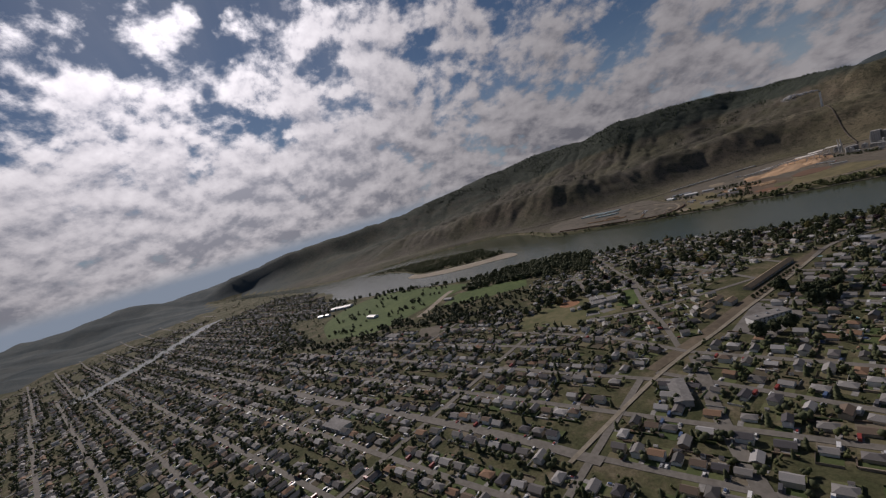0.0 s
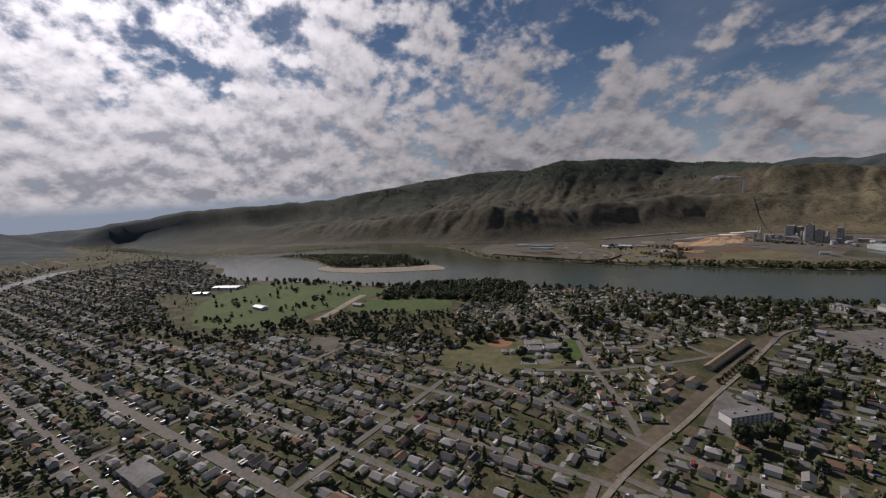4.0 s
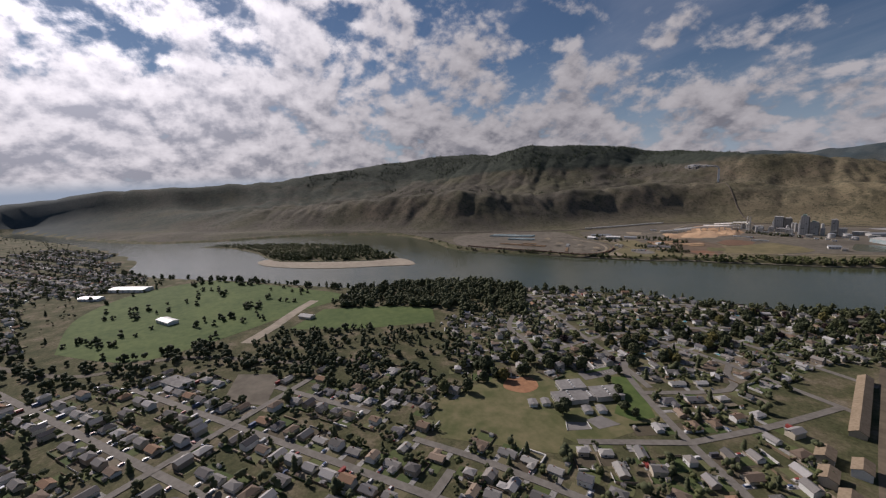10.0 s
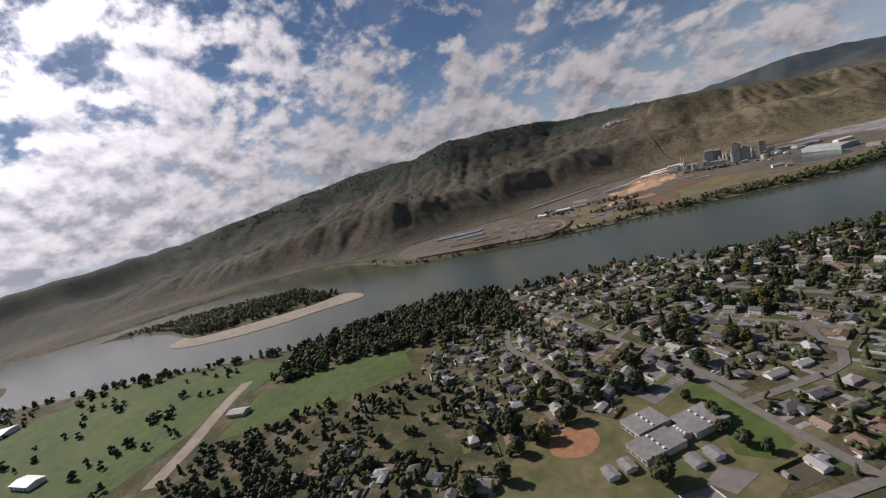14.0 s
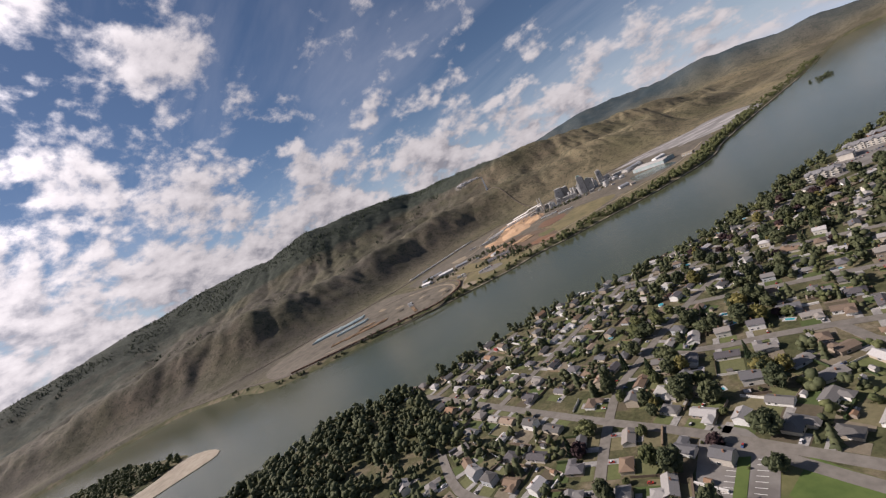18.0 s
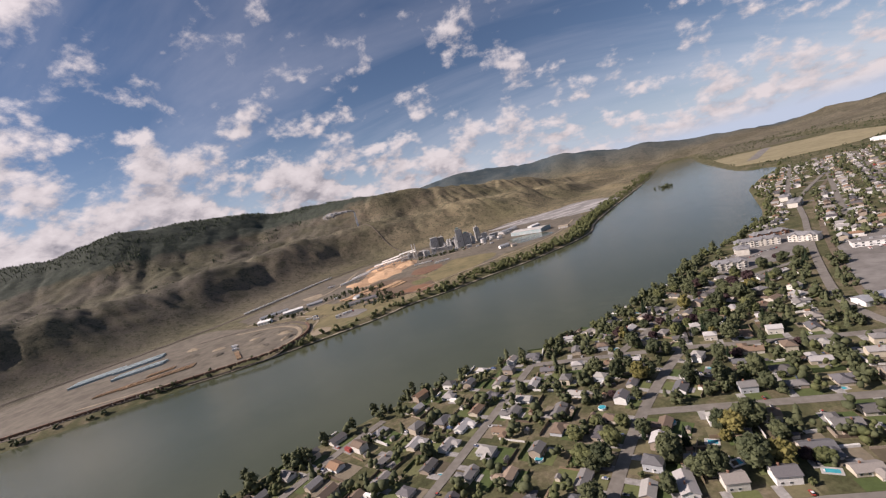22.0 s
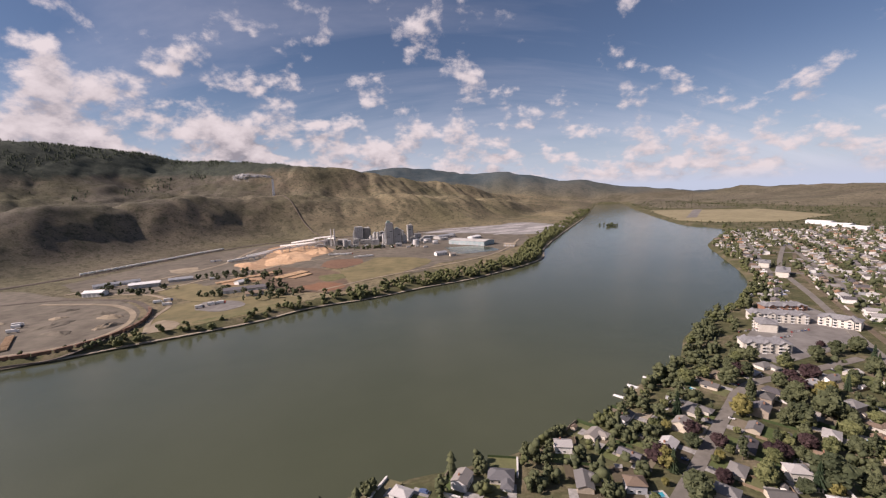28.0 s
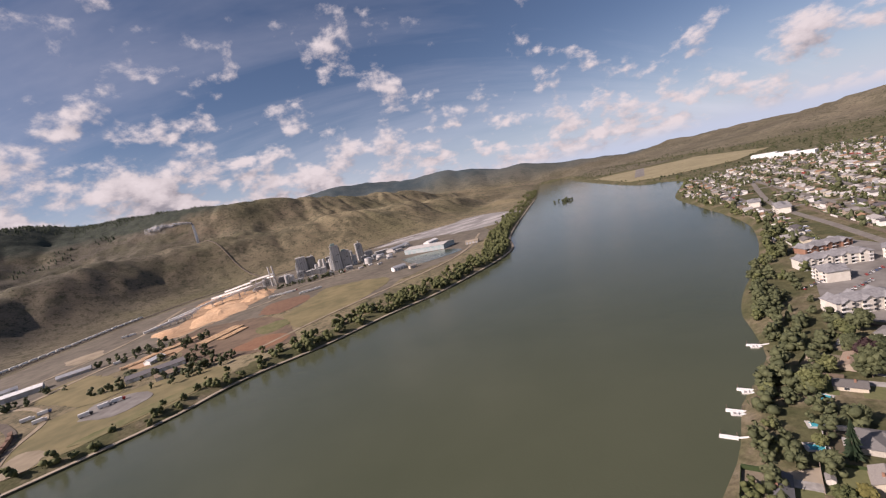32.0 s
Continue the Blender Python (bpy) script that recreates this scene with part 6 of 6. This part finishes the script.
trucks = [(-259, 787), (-251, 788), (-243, 789), (-235, 790), (-227, 791), (-219, 792), (-194, 742), (-187, 744), (-180, 746), (-173, 748), (-166, 750), (-374, 412), (-366, 421), (-352, 398), (-387, 560), (-100, 870), (-80, 880), (-60, 860), (-140, 885), (-300, 380), (-292, 392), (-284, 398), (-450, 306), (-462, 322), (-470, 330), (-500, 756), (-490, 760)]


def truck(x, y, turn):
    t = thing("truck", "white box truck parked in the yard", "truck", "parked trucks", Matrix.Translation((x, y, Z6 + 0.4)) @ Matrix.Rotation(turn, 4, "Z"))
    part("box", Shape().box(-5, 2.6, -1.25, 1.25, 1.0, 3.8), M["white"], t)
    part("cab", Shape().box(2.8, 5, -1.2, 1.2, 0.8, 2.9), M["car"], t)
    for a in (-3.6, -2.4, 3.8):
        for s in (-1.1, 1.1):
            w2 = Shape().tube(0, 0, -0.18, 0.18, 0.5, 0.5, 10)
            part("wheel", Shape().add([(a + p, s + r, 0.5 + q) for p, q, r in w2.v], w2.f), M["tyre"], t)
    return t


first_truck = truck(*trucks[0], 0.5)
for x, y in trucks[1:]:
    copy_thing(first_truck, Matrix.Translation((x, y, Z6 + 0.4)) @ Matrix.Rotation(0.5, 4, "Z"))

# the stack on the hill, its smoke, and the pipe that climbs to it
sx, sy = -675, 1500
sz = flat_z(sx, sy)
hs = thing("smokestack", "tall pale smokestack standing on the hillside", "smokestack", "smokestacks", Matrix.Translation((sx, sy, sz)))
part("shaft", Shape().tube(0, 0, -3, 66, 4.6, 3.4, 18), M["white"], hs)
part("collar", Shape().tube(0, 0, 64, 66.4, 3.7, 3.7, 18), M["mill_dark"], hs)
pipe_line = smooth_line([(-300, 1010), (-390, 1180), (-520, 1330), (-600, 1420), (sx, sy)], 14)
pz = land(pipe_line[:, 0], pipe_line[:, 1]) + 1.5
pipe = Shape()
for a, b, c, d in zip(pipe_line[:-1], pipe_line[1:], pz[:-1], pz[1:]):
    pipe.beam((*a, c), (*b, d), 3.0, 2.6)
tagged(new("flue_pipe", pipe.mesh("flue_pipe", M["ballast"])), "dark flue pipe climbing the slope to the stack", "pipe")


def smoke_material():
    m, k, b = material("white_steam", 1.0, spec=0.0)
    b.inputs["Base Color"].default_value = (0.9, 0.9, 0.9, 1)
    tr = k.n("ShaderNodeBsdfTransparent")
    pos = k.n("ShaderNodeNewGeometry").outputs["Position"]
    fac = k.ramp(k.noise(pos, 0.06, 4.0, 0.6), [(0.36, (0.02, 0.02, 0.02)), (0.72, (0.26, 0.26, 0.26))])
    out = k.n("ShaderNodeOutputMaterial", {0: k.n("ShaderNodeMixShader", {0: fac, 1: tr.outputs[0], 2: b.outputs[0]}).outputs[0]})
    k.t.nodes.active = out
    out.is_active_output = True
    return m


r9 = np.random.RandomState(91)
tt = r9.uniform(0, 1, 260) ** 1.2
cen = np.stack([sx - 120 * tt + r9.normal(size=260) * 8 * (0.15 + tt), sy - 30 * tt + r9.normal(size=260) * 8 * (0.15 + tt), sz + 69 + 16 * np.sqrt(tt) - 12 * tt * tt + r9.normal(size=260) * 5 * (0.2 + tt)], -1)
v, f = clumps(cen, 2.6 + 6.0 * tt, r9, 0.8)
M["smoke"] = smoke_material()
tagged(new("steam_plume", mesh_of("steam_plume", v, f, [M["smoke"]], True)), "white steam drifting from the hill stack", "steam", kind="stuff")


# ---- larger buildings of the town ----
M["apt_wall"] = coat("pale_siding", (0.52, 0.49, 0.43), (0.62, 0.59, 0.53), 0.4, 0.8)
M["apt_roof"] = coat("grey_shingles", (0.15, 0.15, 0.155), (0.23, 0.23, 0.235), 0.8, 0.9)
M["tan_roof"] = coat("tan_shingles", (0.19, 0.145, 0.095), (0.27, 0.21, 0.145), 0.5, 0.9)
M["flat_roof"] = coat("flat_roof_gravel", (0.17, 0.163, 0.155), (0.26, 0.25, 0.24), 0.3, 0.95)


def apartment(x, y, L, W, storeys, turn, label, roof="apt_roof", wall="apt_wall", gables=3, flat=False):
    h = storeys * 2.8
    b = thing("apartment_building", label, "apartment building", "apartment buildings", Matrix.Translation((x, y, 4.0)) @ Matrix.Rotation(turn, 4, "Z") @ Matrix.Diagonal((0.9, 0.9, 0.88, 1)))
    walls = Shape().box(-L / 2, L / 2, -W / 2, W / 2, -0.5, h)
    if flat:
        part("roof", Shape().box(-L / 2 - 0.3, L / 2 + 0.3, -W / 2 - 0.3, W / 2 + 0.3, h, h + 0.6), M["flat_roof"], b)
        for i in range(3):
            part("roof_unit", Shape().box(-L * 0.3 + i * L * 0.28 - 1.2, -L * 0.3 + i * L * 0.28 + 1.2, -1, 1.2, h + 0.6, h + 2.0), M["steel"], b)
    else:
        roofs = Shape().hip_roof(-L / 2, L / 2, -W / 2, W / 2, h, 3.2, 0.7, 0.3)
        part("roof", roofs, M[roof], b)
        for i in range(gables):
            gx = -L / 2 + (i + 0.5) * L / gables
            for s in (-1, 1):
                g = Shape()
                q = Shape().gable_roof(-W * 0.25, 1.6, -3.2, 3.2, 0, 2.2, 0.4, 0.25)
                g.add([(gx + c2, s * (W / 2 + 0.0) + s * a2, h + d2) for a2, c2, d2 in q.v], [t[::-1] for t in q.f] if s > 0 else q.f)
                part("gable_roof", g, M[roof], b)
                walls.box(gx - 3.0, gx + 3.0, min(s * W / 2, s * (W / 2 + 1.2)), max(s * W / 2, s * (W / 2 + 1.2)), -0.5, h)
                walls.add([(gx - 3, s * (W / 2 + 1.2), h), (gx + 3, s * (W / 2 + 1.2), h), (gx, s * (W / 2 + 1.2), h + 1.9)], [(0, 1, 2)])
    part("wall", walls, M[wall], b)
    n = max(3, int(L / 5.0))
    for fl in range(storeys):
        for s in (-1, 1):
            for i in range(n):
                x0 = -L / 2 + (i + 0.5) * L / n
                y0 = s * (W / 2 + (1.2 if not flat and any(abs(x0 - (-L / 2 + (k + 0.5) * L / gables)) < 3.0 for k in range(gables)) else 0.0))
                part("window", Shape().box(x0 - 1.0, x0 + 1.0, y0 - 0.08, y0 + 0.08, fl * 2.8 + 0.7, fl * 2.8 + 2.1), M["glass"], b)
                if i % 2 == 0:
                    part("balcony", Shape().box(x0 - 1.5, x0 + 1.5, min(y0, y0 + s * 1.4), max(y0, y0 + s * 1.4), fl * 2.8 + 0.1, fl * 2.8 + 0.22).box(x0 - 1.5, x0 + 1.5, y0 + s * 1.32, y0 + s * 1.4, fl * 2.8 + 0.2, fl * 2.8 + 1.1), M["trim"], b, "white balcony with a railing")
    return b


apartment(233, 206, 34, 13, 3, -0.25, "three-storey pale apartment block with grey gabled roof")
apartment(266, 250, 18, 14, 3, 1.2, "pale apartment wing with a grey hipped roof", gables=1)
apartment(292, 272, 48, 13, 3, -0.35, "long pale apartment block with grey gabled roof", gables=4)
apartment(330, 252, 30, 13, 3, -0.9, "pale apartment wing beside the main road", gables=2)
apartment(322, 305, 42, 13, 2, -0.1, "low grey-roofed lodge with brick walls", wall="brick", gables=3)
apartment(436, 452, 40, 13, 3, 0.9, "pale three-storey apartment block near the bank", gables=3)
apartment(456, 512, 26, 12, 3, 0.9, "pale apartment block among bank trees", gables=2)
apartment(345, -228, 46, 15, 3, 1.3, "three-storey white flat-roofed apartment block", wall="white", flat=True)
apartment(350, 190, 34, 14, 2, -0.4, "white two-storey commercial block beside the road", wall="white", flat=True)
apartment(400, 210, 40, 16, 2, -0.4, "pale flat-roofed commercial block", wall="white", flat=True)
shed(375, 110, 70, 30, 6, 0.95, "flat_roof", "concrete", "large low flat-pitched store beside the parking lot", 4.0, "store", 6, 1.0)
shed(262, 62, 26, 12, 4, 0.1, "steel", "white", "white shed beside the main road", 4.0, "store", 3, 1.6)
shed(420, -60, 46, 20, 5, 0.4, "flat_roof", "concrete", "low commercial building with a grey roof", 4.0, "store", 4, 1.0)
shed(253, -103, 118, 10, 4, 1.80, "tan_roof", "wall", "very long low building with a tan roof", 4.0, "row_building", 10, 2.8)
for x, y, a in ((263, -208, 1.8), (272, -232, 1.8), (281, -206, 1.8), (287, -248, 1.8)):
    shed(x, y, 15, 10, 5.4, a, "tan_roof", "wall", "two-storey apartment house with a tan roof", 4.0, "row_building", 3, 2.2, "tan-roofed row buildings")

# school: joined flat-roofed blocks and four portable classrooms
school = thing("school", "low flat-roofed grey school with joined blocks", "school", "", Matrix.Translation((116, -272, 4.0)) @ Matrix.Rotation(-0.436, 4, "Z"))
for x0, x1, y0, y1, h in ((-20, -3, -20, 3, 5.0), (-2, 15, -31, -3, 3.9), (-5, 14, 5, 30, 4.4), (1, 11, -3, 5, 3.5)):
    wing = part("wing", Shape().box(x0, x1, y0, y1, -0.5, h), M["concrete"], school)
    part("roof", Shape().box(x0 - 0.3, x1 + 0.3, y0 - 0.3, y1 + 0.3, h, h + 0.45), M["flat_roof"], wing)
    for i in range(4):
        wx = x0 + (i + 0.5) * (x1 - x0) / 4
        part("window", Shape().box(wx - 1.3, wx + 1.3, y0 - 0.1, y0 + 0.05, 1.0, 2.4), M["glass"], wing)
        part("roof_unit", Shape().box(wx - 0.7, wx + 0.7, (y0 + y1) / 2 - 0.6, (y0 + y1) / 2 + 0.6, h + 0.45, h + 1.3), M["white"], wing)
for x, y in ((103, -322), (108, -312), (136, -292), (142, -282)):
    shed(x, y, 8.5, 6.5, 3.0, -0.52, "flat_roof", "white", "small portable classroom with a pale roof", 4.0, "portable_classroom", 2, 0.8, "portable classrooms")

# park and town halls
shed(-365, -611, 34, 15, 5, 0.5, "white", "white", "white-roofed pavilion in the park", 4.0, "pavilion", 4, 1.6)
shed(-648, -685, 74, 26, 6, 0.95, "white", "white", "long white-roofed sports hall beside the park", 4.0, "sports_hall", 6, 1.6)
shed(-610, -740, 40, 16, 5, 0.95, "steel", "white", "pale low hall beside the park", 4.0, "sports_hall", 4, 1.4)
shed(-262, -432, 22, 12, 4, 0.6, "roof", "wall", "low club house beside the park road", 4.0, "club_house", 2, 1.8)
shed(-330, -330, 40, 9, 4, 0.9, "steel", "wall", "long low sheds near the river bank", 4.0, "store", 5, 1.2)
shed(171, -705, 40, 18, 5, 0.57, "flat_roof", "white", "pale flat-roofed store beside the avenue", 4.0, "store", 4, 1.2)
shed(-190, -760, 46, 20, 5, 0.57, "flat_roof", "concrete", "flat grey store beside the avenue", 4.0, "store", 4, 1.0)
shed(391, -396, 38, 14, 6, -0.58, "flat_roof", "concrete", "grey two-storey block beside the wide street", 4.0, "store", 4, 0.8)
shed(313, -106, 20, 13, 4, 0.3, "flat_roof", "concrete", "low flat-roofed shop beside the rail strip", 4.0, "store", 3, 0.7)
shed(-120, -590, 30, 16, 5, 0.57, "flat_roof", "white", "pale hall near the gravel square", 4.0, "store", 3, 1.2)
for x, y, L in ((997, 1053, 60), (975, 975, 60), (952, 900, 50)):
    shed(x, y, L, 22, 8, -1.3, "white", "white", "white hangar beside the airfield", flat_z(x, y), "hangar", 4, 2)
sheet("airfield", [(820, 1200), (760, 1320), (830, 1560), (930, 1900), (1350, 1900), (1250, 1300), (1000, 1150)], coat("dry_airfield_grass", (0.19, 0.165, 0.095), (0.27, 0.235, 0.14), 0.05, 0.95, coarse=0.01), 5.4, "pale dry grass airfield beside the river", "airfield")
sheet("runway", [(840, 1420), (872, 1410), (1180, 1900), (1140, 1900)], M["lot"], 5.7, "grey runway across the dry airfield", "runway")
wood("islet_trees", np.c_[np.random.RandomState(8).normal((520, 1272), (10, 18), (26, 2)), np.full(26, 0.0)], "small clump of trees on a river islet", "leaf_dark", (6, 10), 0.9, 0.0, 6, 18)


# ---- small things by the water and in the yards ----
def pool(x, y, L, W, turn):
    p = thing("swimming_pool", "bright turquoise rectangular garden pool", "swimming pool", "garden pools", Matrix.Translation((x, y, 4.0)) @ Matrix.Rotation(turn, 4, "Z"))
    part("deck", Shape().box(-L / 2 - 0.9, L / 2 + 0.9, -W / 2 - 0.9, -W / 2, -0.3, 0.2).box(-L / 2 - 0.9, L / 2 + 0.9, W / 2, W / 2 + 0.9, -0.3, 0.2).box(-L / 2 - 0.9, -L / 2, -W / 2, W / 2, -0.3, 0.2).box(L / 2, L / 2 + 0.9, -W / 2, W / 2, -0.3, 0.2), M["concrete"], p, "pale concrete pool deck")
    part("water", Shape().box(-L / 2, L / 2, -W / 2, W / 2, -0.3, 0.1), M["pool"], p)
    part("step", Shape().box(-L / 2, -L / 2 + 0.5, -0.8, 0.8, 0.1, 0.16), M["trim"], p)
    return p


POOLS = [(156, 162), (147, 150), (131, 138), (120, 129), (86, 84), (90, -152), (76, -107), (143, -75), (136, -90), (-34, -62), (106, -79), (103, -63), (175, -35), (132, 6), (330, -130), (400, -190), (260, -20), (85, 60)]
rp = np.random.RandomState(17)
for x, y in POOLS:
    pool(x, y, rp.uniform(4.6, 6.4), rp.uniform(2.4, 3.2), rp.uniform(-0.6, 1.0))
for x, y in ((91, -44), (114, -70), (60, -20), (150, 70), (20, -60), (200, 90)):
    rpool = thing("round_pool", "round blue above-ground garden pool", "swimming pool", "round pools", Matrix.Translation((x, y, 4.0)))
    part("rim", Shape().tube(0, 0, -0.2, 1.1, 2.4, 2.4, 20), M["trim"], rpool)
    part("water", Shape().tube(0, 0, 1.1, 1.13, 2.2, 2.2, 20), M["pool"], rpool)


def dock(x, y, turn, boat):
    d = thing("dock", "white floating dock on the river", "dock", "river docks", Matrix.Translation((x, y, 0.0)) @ Matrix.Rotation(turn, 4, "Z"))
    part("platform", Shape().box(-3.2, 3.2, -1.0, 1.0, -0.2, 0.45), M["white"], d)
    part("gangway", Shape().beam((3.2, 0, 0.4), (11, 1, 2.0), 0.9, 0.25), M["trim"], d)
    for s in (-2.8, 2.8):
        part("mooring_post", Shape().tube(s, 1.15, -2, 2.2, 0.16, 0.16, 8), M["bark"], d)
    if boat:
        b = thing("motor_boat", "small white motor boat moored beside a dock", "boat", "moored boats", Matrix.Translation((x - 1, y - 3.0, 0.0)) @ Matrix.Rotation(turn + 0.1, 4, "Z"))
        hull = [(-2.6, -0.9, 0.8), (1.4, -0.9, 0.85), (3.0, 0, 1.0), (1.4, 0.9, 0.85), (-2.6, 0.9, 0.8), (-2.4, -0.6, -0.2), (1.2, -0.5, -0.2), (2.2, 0, -0.1), (1.2, 0.5, -0.2), (-2.4, 0.6, -0.2)]
        part("hull", Shape().add(hull, [(0, 1, 6, 5), (1, 2, 7, 6), (2, 3, 8, 7), (3, 4, 9, 8), (4, 0, 5, 9), (0, 4, 3, 2, 1), (5, 6, 7, 8, 9)]), M["white"], b)
        part("windscreen", Shape().box(0.3, 0.5, -0.7, 0.7, 0.8, 1.4), M["glass"], b)
        part("seat", Shape().box(-1.6, -0.6, -0.6, 0.6, 0.8, 1.15), M["drive"], b)


for i, (x, y) in enumerate(((107, 147), (121, 160), (136, 171), (171, 204))):
    dock(x - 3, y + 3, -0.75, i in (1, 2, 3))


def make_car():
    c = thing("car", "parked car beside the street", "car", "parked cars")
    part("body", Shape().add([(-2.2, -0.9, 0.35), (2.2, -0.9, 0.35), (2.2, 0.9, 0.35), (-2.2, 0.9, 0.35), (-2.2, -0.88, 0.95), (2.1, -0.85, 0.85), (2.1, 0.85, 0.85), (-2.2, 0.88, 0.95)],
                             [(0, 3, 2, 1), (4, 5, 6, 7), (0, 1, 5, 4), (1, 2, 6, 5), (2, 3, 7, 6), (3, 0, 4, 7)]), M["car"], c)
    cab = part("cabin", Shape().add([(-1.7, -0.82, 0.9), (1.0, -0.82, 0.9), (1.0, 0.82, 0.9), (-1.7, 0.82, 0.9), (-1.3, -0.68, 1.45), (0.4, -0.68, 1.45), (0.4, 0.68, 1.45), (-1.3, 0.68, 1.45)],
                                    [(0, 3, 2, 1), (4, 5, 6, 7), (0, 1, 5, 4), (1, 2, 6, 5), (2, 3, 7, 6), (3, 0, 4, 7)]), M["glass"], c, "dark car windows")
    part("roof_panel", Shape().box(-1.25, 0.35, -0.66, 0.66, 1.44, 1.5), M["car"], c)
    for a in (-0.9, 1.4):
        for s in (-0.85, 0.85):
            w2 = Shape().tube(0, 0, -0.11, 0.11, 0.33, 0.33, 10)
            part("wheel", Shape().add([(a + p, s + r, 0.33 + q) for p, q, r in w2.v], w2.f), M["tyre"], c)
    return c


CAR = make_car()
rc = np.random.RandomState(77)
spots = []
for i in order[:190]:
    x, y, turn, _ = SITES[i]
    if rc.rand() < 0.6:
        u, v = rc.choice([-5.5, 5.0]) * 0.8, -rc.uniform(8.2, 10.5)
        spots.append((x + u * math.cos(turn) - v * math.sin(turn), y + u * math.sin(turn) + v * math.cos(turn), turn + math.pi / 2))
for k in range(70):
    row, col = divmod(k, 14)
    if rc.rand() < 0.6:
        spots.append((318 + col * 5.5 + row * 3, 60 + row * 22 - col * 0.5, 1.4))
for k in range(24):
    if rc.rand() < 0.75:
        spots.append((240 + k * 3.4 % 60, 224 + (k // 12) * 7 + k * 0.8, 0.9 + (k % 2) * 3.14))
for j, (x, y, a) in enumerate(spots):
    m = Matrix.Translation((x, y, 4.3)) @ Matrix.Rotation(a, 4, "Z") @ Matrix.Diagonal((0.82, 0.82, 0.82, 1))
    if j == 0:
        CAR.matrix_basis = m
    else:
        copy_thing(CAR, m)
